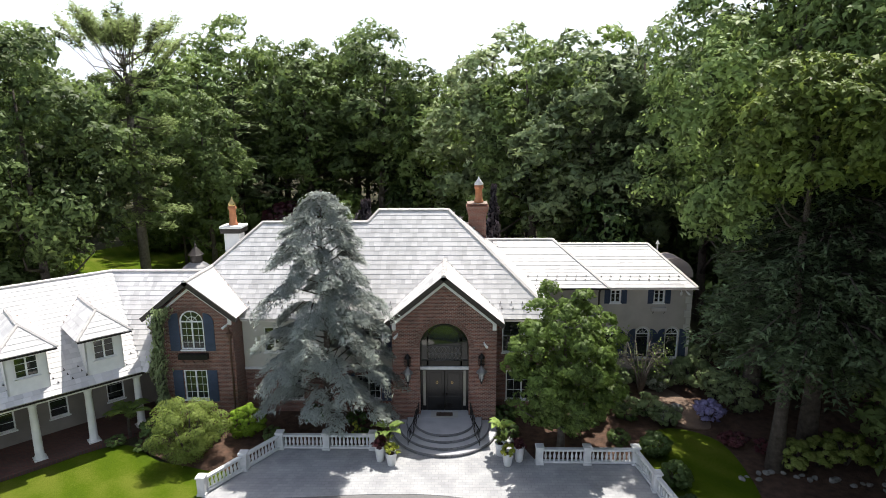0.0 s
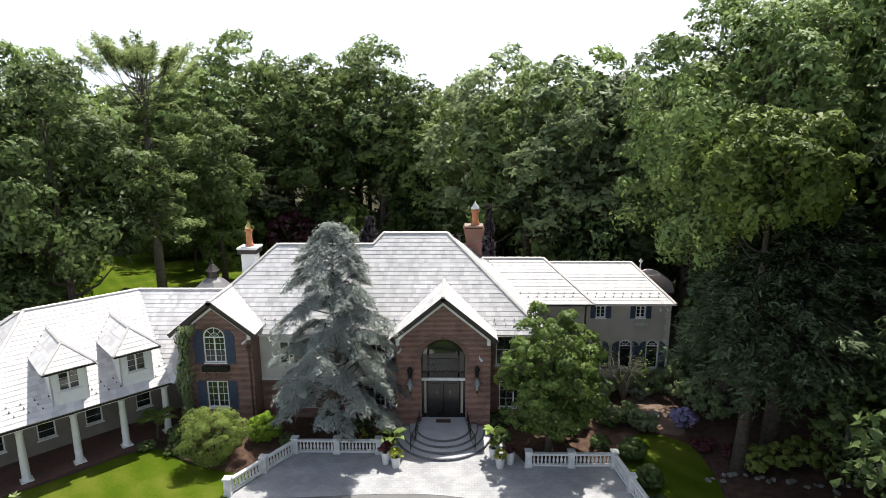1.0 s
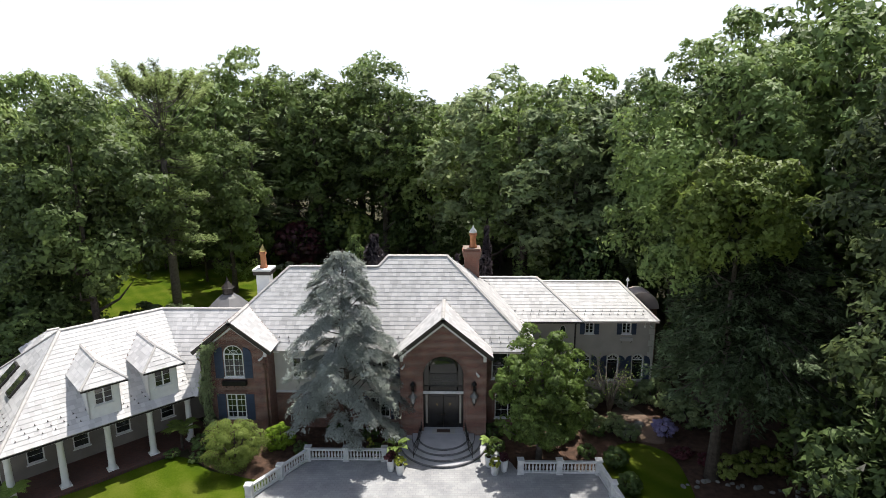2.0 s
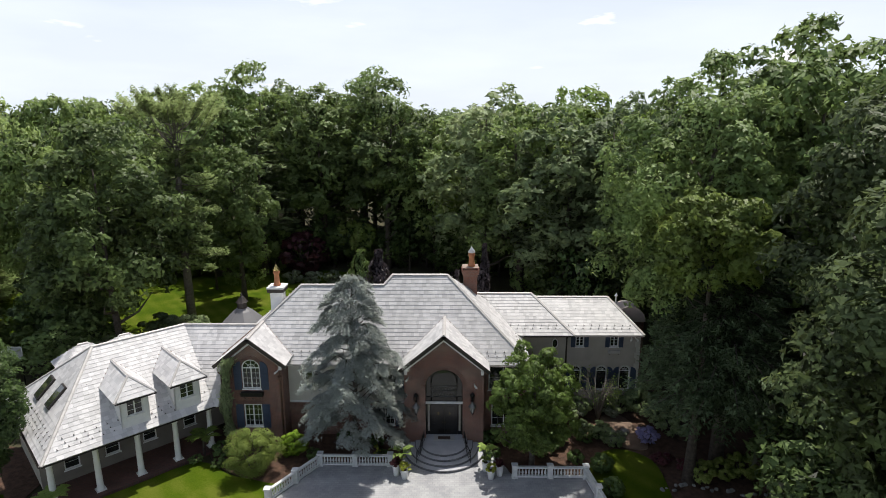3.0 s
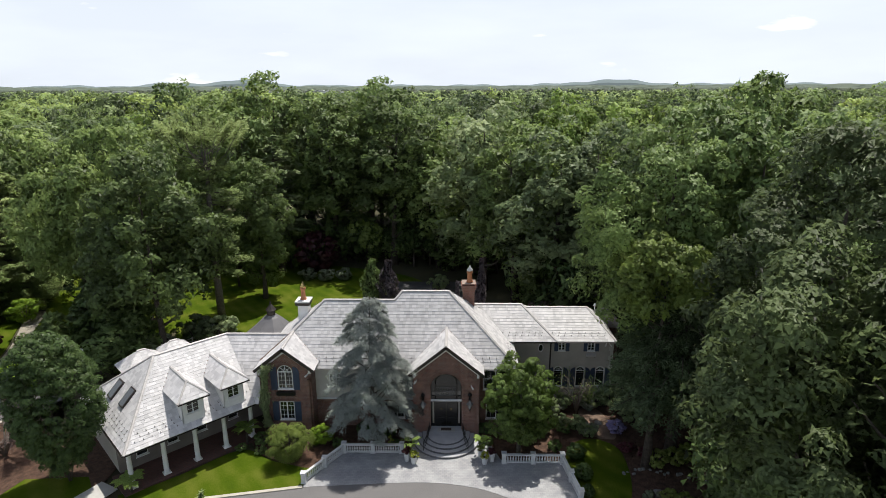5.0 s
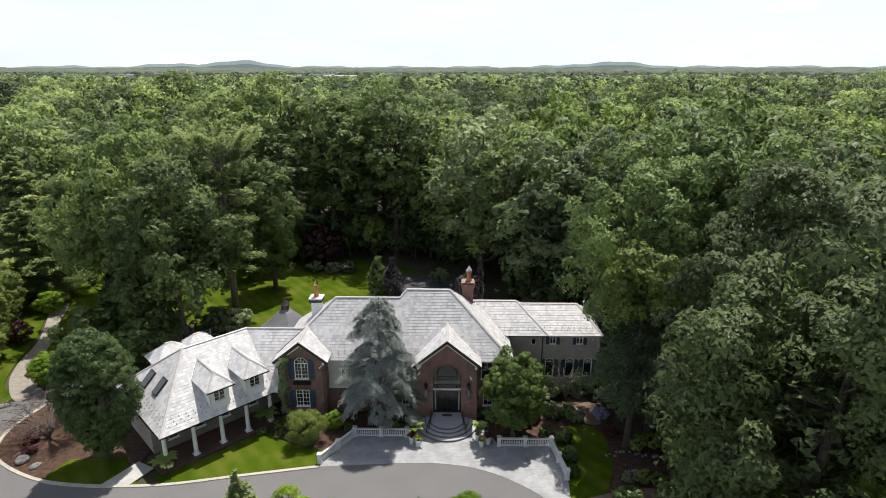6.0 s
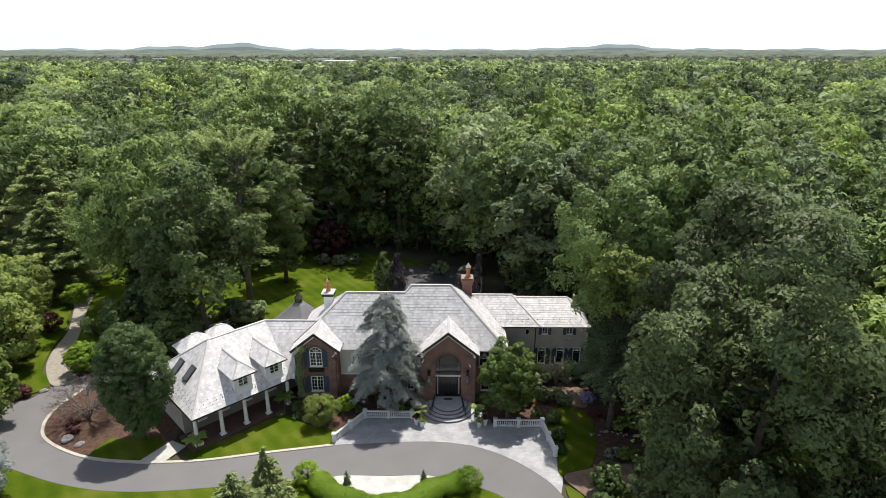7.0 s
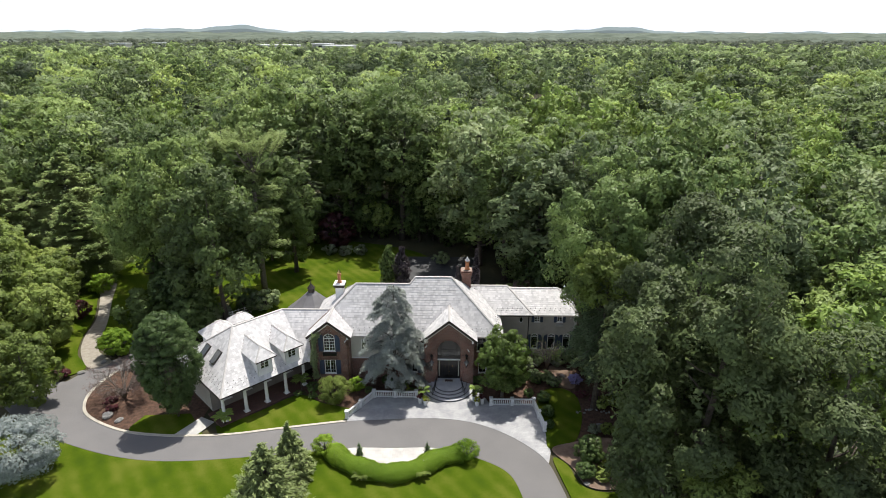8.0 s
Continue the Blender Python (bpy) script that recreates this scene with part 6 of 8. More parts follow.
# sources of the wood's trees, then their copies
WOOD = [
    broadleaf("oak_tree", 101, 24.0, 5.2, LEAF_FOREST, 0.23, 85, 84, 0.10, "tall forest oak in full summer leaf"),
    broadleaf("maple_tree", 102, 22.0, 4.8, LEAF_FOREST, 0.23, 82, 84, 0.08, "tall woodland maple in full leaf"),
    broadleaf("oak_tree", 103, 26.0, 5.8, LEAF_OAK, 0.24, 88, 84, 0.12, "high-crowned dark green oak"),
    broadleaf("beech_tree", 104, 23.0, 5.0, LEAF_GREY, 0.23, 85, 84, 0.08, "grey-green woodland tree with glinting leaves"),
    broadleaf("ash_tree", 105, 21.0, 4.4, LEAF_BRIGHT, 0.23, 80, 84, 0.10, "lighter green woodland tree"),
    conifer("pine_tree", 106, 23.0, 4.4, LEAF_PINE, 0.26, 17, 9, "white pine standing among the oaks", 0.2, 0.02, 0.06, 0.3, density=64),
    broadleaf("oak_tree", 111, 24.0, 5.4, LEAF_FOREST, 0.31, 60, 48, 0.2, "broad forest oak in full summer leaf"),
    broadleaf("maple_tree", 112, 22.0, 5.0, LEAF_FOREST, 0.31, 58, 48, 0.2, "woodland maple in deep green leaf"),
    broadleaf("oak_tree", 113, 26.0, 6.0, LEAF_OAK, 0.32, 62, 48, 0.2, "dark green oak of the deeper wood"),
    broadleaf("beech_tree", 114, 23.0, 5.2, LEAF_GREY, 0.31, 60, 48, 0.2, "grey-green beech of the deeper wood"),
    broadleaf("ash_tree", 115, 21.0, 4.6, LEAF_BRIGHT, 0.31, 58, 48, 0.2, "lighter green ash of the deeper wood"),
    conifer("pine_tree", 116, 23.0, 4.4, LEAF_PINE, 0.36, 13, 8, "dark white pine of the deeper wood", 0.3, 0.02, 0.1, 0.3, density=40),
]
used = set()


def wood_tree(kind, x, y, h, turn, wide=1.0):
    src = WOOD[kind]
    base = (24.0, 22.0, 26.0, 23.0, 21.0, 23.0)[kind % 6]
    m = spot(x, y, -0.1, turn, wide * h / base, h / base)
    if kind not in used:
        used.add(kind)
        src.matrix_basis = m
        WORLDS[src.name] = m.copy()
        return tagged(src, group="trees of the wood")
    return again(src, m)


# trees that can be told apart: kind, place, height, width
for kind, x, y, h, wide in [
        (3, 12.8, 53.0, 24.4, 1.3), (0, 9.0, 60.0, 25.0, 1.2),
        (3, 5.0, 66.5, 27.0, 1.2), (0, -9.8, 79.5, 29.0, 1.15), (1, -19.8, 82.0, 28.5, 1.1), (0, -32.0, 86.5, 32.0, 1.05), (2, -12.8, 87.5, 31.0, 0.9),
        (3, 17.8, 53.5, 25.4, 1.0), (0, 28.4, 36.6, 30.4, 1.0), (2, 23.8, 36.5, 28.5, 0.95), (2, 24.4, 29.0, 27.6, 0.9), (3, 29.0, 23.0, 27.3, 1.0),
        (1, 26.0, 41.5, 27.5, 1.1), (2, 21.5, 47.0, 25.5, 1.0), (0, 31.0, 46.0, 27.0, 1.0), (4, 38.0, 33.0, 26.0, 1.0), (2, 37.0, 20.0, 25.0, 1.0),
        (4, 28.5, 8.5, 23.5, 1.0), (1, 34.0, 13.5, 24.0, 1.0), (2, 25.0, 16.5, 22.0, 1.0),
        (1, -2.0, 78.0, 23.5, 1.15), (4, 18.0, 66.5, 26.8, 1.1), (2, 25.0, 57.0, 24.5, 1.0), (4, 10.5, 76.0, 24.0, 1.0), (1, -40.0, 84.0, 29.0, 1.0), (3, -25.5, 88.0, 29.0, 1.0),
        (2, -46.5, 65.0, 25.5, 1.1), (4, 30.0, 62.0, 23.0, 0.95)]:
    wood_tree(kind, x, y, h, (x * 37 + y * 11) % 360, wide)


def clear(x, y):
    """Where no wood grows: house, lawns, drive, and the open line of flight."""
    if y < 52 + 0.0 * x and -49 < x < 21:
        return True
    if -38 < x < 9 and y < 80 - 0.35 * abs(x + 14):
        return True
    if -68 < x < -38 and y < 84 + 0.12 * (x + 40):
        return True
    if x <= -49 and y < 74 + 0.3 * (x + 60):
        return True
    if 20 < x < 34 and y < 50:
        return True
    return False


rng_w = np.random.default_rng(55)
placed = [(-30, 41), (-36, 47), (-43, 49), (12.6, 52.5), (5, 65), (-10, 78), (-20, 81), (-32, 86), (-13, 88), (21, 47), (31, 46), (-2, 77), (18, 65), (24, 57), (9, 75)]
count = 0
for _ in range(9000):
    y = rng_w.uniform(18, 118)
    half = 0.86 * (y + 30) + 6
    x = rng_w.uniform(-half, half)
    if clear(x, y) or count >= 170:
        continue
    gap = 5.8 if y < 100 else 6.2
    if any((x - a) ** 2 + (y - b) ** 2 < gap * gap for a, b in placed):
        continue
    placed.append((x, y))
    kind = int(rng_w.choice(6, p=[0.26, 0.2, 0.16, 0.14, 0.14, 0.10]))
    if y + abs(x) * 0.25 > 78:
        kind += 6
    wood_tree(kind, x, y, rng_w.normal(24.2, 2.2), rng_w.uniform(0, 360), rng_w.uniform(0.9, 1.2))
    count += 1


def deep_wood():
    """The wood beyond, tree on tree, as one mass of leaf clumps."""
    rng = np.random.default_rng(77)
    spots = []
    for _ in range(60000):
        y = 104 + (430 - 104) * rng.random() ** 0.62
        half = 0.83 * (y + 30) + 8
        x = rng.uniform(-half, half)
        spots.append((x, y))
    grid, keep = {}, []
    for x, y in spots:
        gap = 9.6 if y < 260 else 11.4
        key = (int(x // 8), int(y // 8))
        near = [q for i in (-1, 0, 1) for j in (-1, 0, 1) for q in grid.get((key[0] + i, key[1] + j), ())]
        if any((x - a) ** 2 + (y - b) ** 2 < gap * gap for a, b in near):
            continue
        if y < 125 and any((x - a) ** 2 + (y - b) ** 2 < 30 for a, b in placed):
            continue
        grid.setdefault(key, []).append((x, y))
        keep.append((x, y))
    keep = np.array(keep)
    roll = np.random.default_rng(99).random(len(keep))
    # a stand of old white pines in the middle distance
    stand = ((keep[:, 0] - 35) / 105) ** 2 + ((keep[:, 1] - 330) / 130) ** 2 < 1.0 + 0.35 * np.sin(keep[:, 0] / 17)
    piny = (stand & (roll < 0.8)) | (roll < 0.05)
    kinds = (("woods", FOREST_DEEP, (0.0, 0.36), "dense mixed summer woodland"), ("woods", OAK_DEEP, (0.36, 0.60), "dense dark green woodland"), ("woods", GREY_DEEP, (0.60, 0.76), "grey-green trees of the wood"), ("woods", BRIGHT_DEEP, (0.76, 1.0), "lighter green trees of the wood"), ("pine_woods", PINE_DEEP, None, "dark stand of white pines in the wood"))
    lot = np.random.default_rng(98).random(len(keep))
    for name, mat, part_of, label in kinds:
        mine = keep[piny] if part_of is None else keep[~piny & (lot >= part_of[0]) & (lot < part_of[1])]
        quads, tints, lies = [], [], []
        for x, y in mine:
            far = y > 250
            h = rng.normal(22.4, 2.6)
            if part_of is None:
                # a pine: tiers of flat boughs under a pointed top
                n = 9 if far else 14
                t = (np.arange(n) + 0.5) / n
                az = np.arange(n) * 2.4 + rng.uniform(0, 6)
                out = 3.4 * (1 - t) ** 0.8 + 0.5
                d = np.stack([np.cos(az), np.sin(az), 0.2 + 0 * az], 1)
                c = np.stack([np.cos(az) * out * 0.6, np.sin(az) * out * 0.6, h * (0.5 + 0.53 * t)], 1)
                q, lie = bough_leaves(rng, c, 0.55 * out + 0.5, d, 3, 8 if far else 10, 0.6 if far else 0.45, 0.55)
            else:
                rx = rng.uniform(4.6, 7.2) * (1.12 if far else 1.0)
                rz = rx * rng.uniform(0.9, 1.25)
                c, r, d = crown_boughs(rng, 11 if far else 17, rx, rz, h - rz * 1.1, low=-0.25, lump=0.3)
                q, lie = bough_leaves(rng, c, r, d, 4, 8 if far else 12, 0.74 if far else 0.5, 0.95, whole=2.0)
            q += np.array([x, y, 0])
            quads.append(q)
            lies.append(lie)
            tints.append(np.full(q.shape[0] * 3, rng.uniform(-0.45, 0.55)))
        me = quads_mesh(name, quads, mat, lies)
        me.attributes.new("tint", "FLOAT", "POINT").data.foreach_set("value", np.concatenate(tints).astype(np.float32))
        ob = put(new(name, me), Matrix())
        tagged(ob, label, "woods", kind="stuff")


deep_wood()


def distant_wood(name, y0, y1, gap, quads_each, leaf, rx, mat, label, seed):
    """Coarse tree crowns of the wood towards the horizon."""
    rng = np.random.default_rng(seed)
    area = 0.83 * (y1 * y1 - y0 * y0)
    n = int(area / (gap * gap))
    y = np.sqrt(rng.uniform(y0 * y0, y1 * y1, n))
    x = rng.uniform(-0.84, 0.84, n) * (y + 20)
    top = rng.uniform(17.0, 25.5, n) + 2.0 * np.sin(x / 41 + 1) * np.cos(y / 57)
    r = rng.uniform(0.75, 1.25, n) * rx
    d = unit(rng.normal(size=(n, quads_each, 3)))
    d[..., 2] = np.abs(d[..., 2]) * 1.1 - 0.12
    c = np.stack([x, y, top - r * 1.1], -1)
    pos = c[:, None, :] + d * r[:, None, None] * np.array([1, 1, 1.1]) * rng.uniform(0.7, 1.0, (n, quads_each, 1))
    nrm = unit(d + 0.4 * np.array([0, 0, 1.0]) + 0.3 * rng.normal(size=d.shape))
    q = leaf_quads(rng, pos.reshape(-1, 3), nrm.reshape(-1, 3), leaf * rng.uniform(0.7, 1.35, n * quads_each))
    me = quads_mesh(name, q, mat, unit(d).reshape(-1, 3))
    me.attributes.new("tint", "FLOAT", "POINT").data.foreach_set("value", np.repeat(rng.uniform(-0.45, 0.55, n), quads_each * 3).astype(np.float32))
    ob = put(new(name, me), Matrix())
    return tagged(ob, label, "woods", kind="stuff")


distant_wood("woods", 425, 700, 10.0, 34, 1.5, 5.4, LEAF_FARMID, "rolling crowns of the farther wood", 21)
distant_wood("woods", 425, 1000, 15.0, 30, 1.6, 5.6, LEAF_FARMID, "haze-paled crowns of the farther wood", 22)
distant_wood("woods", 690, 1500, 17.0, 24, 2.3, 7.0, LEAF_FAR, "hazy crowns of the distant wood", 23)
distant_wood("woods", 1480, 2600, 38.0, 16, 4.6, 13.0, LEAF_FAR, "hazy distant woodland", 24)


def far_canopy(name, r0, r1, step0, step1, base, rough, mat, label, seed, rise=0.0):
    """The top of the endless wood: a bumpy sheet out to the horizon."""
    rng = np.random.default_rng(seed)
    rs = [r0]
    while rs[-1] < r1:
        t = (rs[-1] - r0) / (r1 - r0)
        rs.append(rs[-1] + step0 + (step1 - step0) * t)
    rs = np.array(rs)
    n = int(2 * radians(50) * r0 / step0)
    n = min(n, 620)
    az = np.linspace(-radians(50), radians(50), n)
    R, Az = np.meshgrid(rs, az, indexing="ij")
    R = R + rng.normal(0, 0.15, R.shape) * step0
    X, Y = R * np.sin(Az), -14 + R * np.cos(Az)
    Z = base + rng.normal(0, 1.0, R.shape) * rough
    Z += rise * (R - r0) / (r1 - r0)
    Z += 2.2 * np.sin(X / 41 + 1) * np.cos(Y / 57) + 1.6 * np.sin(X / 93 + Y / 71)
    V = np.stack([X, Y, Z], -1).reshape(-1, 3)
    i, j = np.meshgrid(np.arange(len(rs) - 1), np.arange(n - 1), indexing="ij")
    k = (i * n + j).ravel()
    F = np.stack([k, k + 1, k + n + 1, k + n], -1)
    ob = put(new(name, np_mesh(name, V, F, mat)), Matrix())
    return tagged(ob, label, "woods", kind="stuff")


FAR_A = plain("far_canopy_green", (0.035, 0.055, 0.022), (0.11, 0.145, 0.055), 0.05, 0.9, 1.0, 0.22, detail=12, spec=0.15)
# the canopy's colour is lightened and greyed to carry the haze
FAR_B = plain("haze_greyed_canopy", (0.075, 0.095, 0.075), (0.16, 0.19, 0.145), 0.012, 0.95, 1.0, 0.05, detail=12, spec=0.1)
HILL = plain("haze_paled_hill", (0.105, 0.135, 0.135), (0.135, 0.165, 0.162), 0.002, 0.95, 0.2, 0.02, spec=0.1)
# a weak grey-blue glow stands in for haze in front of the hills
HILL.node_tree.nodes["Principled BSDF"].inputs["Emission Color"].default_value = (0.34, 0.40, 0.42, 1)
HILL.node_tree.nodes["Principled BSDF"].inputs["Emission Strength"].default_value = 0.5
far_canopy("woods_far", 400, 1500, 4.0, 14.0, 15.0, 2.4, FAR_A, "unbroken canopy of the farther wood", 5)
far_canopy("backdrop_woods", 1450, 4850, 20.0, 80.0, 15.0, 3.0, FAR_B, "haze-greyed flat woodland to the horizon", 6, 20.0)


def hills():
    """Low wooded hills along the horizon, their haze put into colour and glow."""
    bm = bmesh.new()
    n = 160
    rows = []
    for i in range(n + 1):
        a = radians(-50 + 100 * i / n)
        deg = math.degrees(a)
        h = 45 + 5 * math.sin(deg * 0.9) + 4 * math.sin(deg * 2.3 + 1) + 40 * math.exp(-((deg + 19.5) / 3.2) ** 2) + 16 * math.exp(-((deg + 25) / 3) ** 2) + 34 * math.exp(-((deg - 14.5) / 4.0) ** 2)
        r = 4780
        rows.append((bm.verts.new((r * math.sin(a), -14 + r * math.cos(a), 0)), bm.verts.new(((r - 30) * math.sin(a), -14 + (r - 30) * math.cos(a), h * 0.7)), bm.verts.new((r * math.sin(a), -14 + r * math.cos(a), h))))
    for p, q in zip(rows, rows[1:]):
        bm.faces.new((p[0], q[0], q[1], p[1]))
        bm.faces.new((p[1], q[1], q[2], p[2]))
    return tagged(part("backdrop_hills", bm, HILL), "low hills on the horizon, haze put in as colour and glow", "hills", kind="structure")


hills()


def far_building(x, y, w, d, h):
    """A long pale building that stands out of the far wood."""
    thing = tagged(empty("far_building", x, y), "long pale flat-roofed building far off in the wood", "building", group="far buildings")
    part("wall", box(x - w / 2, x + w / 2, y, y + d, -0.1, h), CREAM, thing)
    part("roof", box(x - w / 2 - 0.5, x + w / 2 + 0.5, y - 0.5, y + d + 0.5, h + 0.004, h + 0.9), WHITE, thing)
    for k in range(int(w / 7)):
        part("window", box(x - w / 2 + 2 + 7 * k, x - w / 2 + 6 + 7 * k, y - 0.12, y - 0.004, h - 3.6, h - 1.6), GLASS, thing)


for x, y, w, d, h in ((-215, 705, 46, 30, 23.6), (-172, 760, 24, 26, 24.4), (-140, 700, 34, 40, 23.2), (-455, 790, 22, 16, 24.0), (-420, 830, 14, 12, 24.4), (-86, 860, 18, 14, 25.0)):
    far_building(x, y, w, d, h)



# ---- undergrowth at the edge of the wood ----
def undergrowth():
    rng = np.random.default_rng(31)
    srcs = [broadleaf("sapling_tree", 121, 8.0, 3.0, LEAF_OAK, 0.19, 44, 50, 0.02, "dark shaded young tree at the wood's edge"),
            broadleaf("sapling_tree", 122, 6.5, 2.6, LEAF_FOREST, 0.19, 44, 50, 0.02, "leafy sapling at the wood's edge"),
            broadleaf("sapling_tree", 123, 9.5, 3.0, LEAF_YEW, 0.22, 50, 24, 0.02, "dark evergreen undergrowth tree")]
    first = set()
    spots = []
    for x in np.arange(-40, 46, 3.4):
        for row in range(2):
            y = (82 - 0.35 * abs(x + 14) if x < 9 else 54) + row * 4.5 + rng.uniform(-1.5, 1.5)
            spots.append((x + rng.uniform(-1.2, 1.2), y))
    for x, y in [(20.5, 33.0), (23.0, 26.0), (22.0, 21.5), (26.0, 24.0), (19.5, 35.5), (24.5, 33.0), (28.0, 30.0), (30.0, 18.0), (27.5, 12.5), (21.5, 8.5), (22.5, 15.0), (-34.0, 39.0), (-38.0, 43.5), (-40.5, 46.0), (-35.5, 43.0), (-45.0, 53.0), (-42.0, 41.0), (-47.0, 62.0), (-39.0, 52.0), (8.5, 47.0), (13.0, 46.5), (19.0, 13.5), (20.5, 3.5)]:
        spots.append((x, y))
    for i, (x, y) in enumerate(spots):
        k = int(rng.integers(3))
        m = spot(x, y, -0.1, rng.uniform(0, 360), rng.uniform(0.8, 1.2), rng.uniform(0.75, 1.25))
        if k not in first:
            first.add(k)
            srcs[k].matrix_basis = m
        else:
            again(srcs[k], m)


undergrowth()

# ---- forecourt: balustrades, steps, planters ----
BALUSTER = lathe([(0.055, 0.0), (0.055, 0.04), (0.035, 0.06), (0.05, 0.10), (0.075, 0.20), (0.07, 0.27), (0.038, 0.40), (0.032, 0.46), (0.05, 0.49), (0.05, 0.53)], 10)
BALUSTER_MESH = bpy.data.meshes.new("baluster")
BALUSTER.to_mesh(BALUSTER_MESH)
BALUSTER.free()
BALUSTER_MESH.materials.append(STONE_WHITE)
BALUSTER_MESH.shade_smooth()


def balustrade(points, label):
    """A stone balustrade through posts at the given places of the plan."""
    thing = tagged(empty("balustrade", *points[0]), label, "balustrade")
    for x, y in points:
        bm = box(x - 0.17, x + 0.17, y - 0.17, y + 0.17, 0.0, 0.93, bevel=0.012)
        add_box(bm, x - 0.20, x + 0.20, y - 0.20, y + 0.20, 0.0, 0.14)
        add_box(bm, x - 0.21, x + 0.21, y - 0.21, y + 0.21, 0.90, 0.98)
        part("post", bm, STONE_WHITE, thing)
    for (x0, y0), (x1, y1) in zip(points, points[1:]):
        ln = math.hypot(x1 - x0, y1 - y0)
        m = Matrix.Translation((x0, y0, 0)) @ Matrix.Rotation(math.atan2(y1 - y0, x1 - x0), 4, "Z")
        part("top_rail", box(0.15, ln - 0.15, -0.11, 0.11, 0.71, 0.83, m, 0.02), STONE_WHITE, thing)
        part("bottom_rail", box(0.15, ln - 0.15, -0.10, 0.10, 0.06, 0.18, m, 0.015), STONE_WHITE, thing)
        n = int((ln - 0.4) / 0.2)
        for i in range(n):
            share("baluster", BALUSTER_MESH, thing, m @ Matrix.Translation((0.2 + (ln - 0.4) * (i + 0.5) / n, 0, 0.18)))
    return thing


balustrade([(-3.75, 26.42), (-6.15, 26.42), (-8.55, 26.42), (-9.75, 24.5), (-10.95, 22.55)], "white cast stone balustrade with urn-shaped balusters by the cedar")
balustrade([(4.62, 25.2), (6.95, 25.2), (9.3, 25.2), (9.6, 23.05), (9.9, 20.9)], "white cast stone balustrade beside the maple and side lawn")

steps = tagged(empty("entry_steps", 0, 27), "half-round bluestone entry steps", "steps", kind="structure")
for i, r in enumerate((2.85, 2.45, 2.05, 1.66)):
    pts = [(-r, 28.9)] + [(-r * math.cos(math.pi * k / 28), 28.45 - r * math.sin(math.pi * k / 28)) for k in range(29)] + [(r, 28.9)]
    pts = [(x + GX, y) for x, y in pts]
    bm = bmesh.new()
    z1 = 0.15 * (i + 1) + 0.02
    for zz0, zz1, grow in ((z1 - 0.15, z1 - 0.05, 0.0), (z1 - 0.05, z1, 0.03)):
        lo = [bm.verts.new((GX + (x - GX) * (1 + grow / r), 28.9 + (y - 28.9) * (1 + grow / r), zz0)) for x, y in pts]
        hi = [bm.verts.new((v.co.x, v.co.y, zz1)) for v in lo]
        bm.faces.new(hi)
        for k in range(len(lo)):
            j = (k + 1) % len(lo)
            bm.faces.new((lo[k], lo[j], hi[j], hi[k]))
    bmesh.ops.recalc_face_normals(bm, faces=bm.faces[:])
    one = part("step", bm, BLUESTONE, steps)
    bm = bmesh.new()
    rim = [(GX + (x - GX) * 0.99, y + 0.02) for x, y in pts]
    lo = [bm.verts.new((x, y, z1 - 0.002)) for x, y in rim]
    hi = [bm.verts.new((x, y, z1 + 0.012)) for x, y in rim]
    bm.faces.new(hi)
    for k in range(len(lo)):
        j = (k + 1) % len(lo)
        bm.faces.new((lo[k], lo[j], hi[j], hi[k]))
    bmesh.ops.recalc_face_normals(bm, faces=bm.faces[:])
    part("tread", bm, TREAD, one, "pale bluestone tread")
part("landing", box(GX - 1.34, GX + 1.34, 28.6, 29.46, 0.02, 0.64), TREAD, steps)
mat_ob = part("door_mat", box(GX - 0.75, GX + 0.75, 28.55, 29.25, 0.642, 0.66), CONCRETE)
tagged(mat_ob, "brown coir door mat with pale woven border", "door mat")
part("mat_centre", box(GX - 0.45, GX + 0.45, 28.7, 29.1, 0.66, 0.67), RUG, mat_ob)


def hand_rail(s):
    """A scrolled iron stair rail on one side of the steps."""
    thing = tagged(empty("stair_railing", GX + s * 1.6, 27.5), "black wrought iron stair railing with scrolls", "railing")
    top = [Vector((GX + s * 1.42, 28.55, 1.5)), Vector((GX + s * 1.5, 27.9, 1.42)), Vector((GX + s * 1.62, 27.2, 1.12)), Vector((GX + s * 1.85, 26.5, 0.98))]
    part("hand_rail", tube(top, [0.028] * 4, 6), IRON, thing, smooth=True)
    part("lower_rail", tube([p - Vector((0, 0, 0.68)) for p in top], [0.016] * 4, 6), IRON, thing, smooth=True)
    for i, p in enumerate(top):
        part("post", tube([p, p - Vector((0, 0, 0.84 if i else 0.86))], [0.02, 0.02], 6), IRON, thing)
    for a, b in zip(top, top[1:]):
        for t in (0.25, 0.5, 0.75):
            c = a.lerp(b, t) - Vector((0, 0, 0.34))
            pts = [c + Vector((0, (b - a).normalized().y * 0.085 * math.cos(k * 0.5236) * (1 - 0.04 * k), 0.26 * math.sin(k * 0.5236) * (1 - 0.04 * k))) for k in range(15)]
            part("scroll", tube(pts, [0.012] * 15, 4), IRON, thing)


hand_rail(-1)
hand_rail(1)


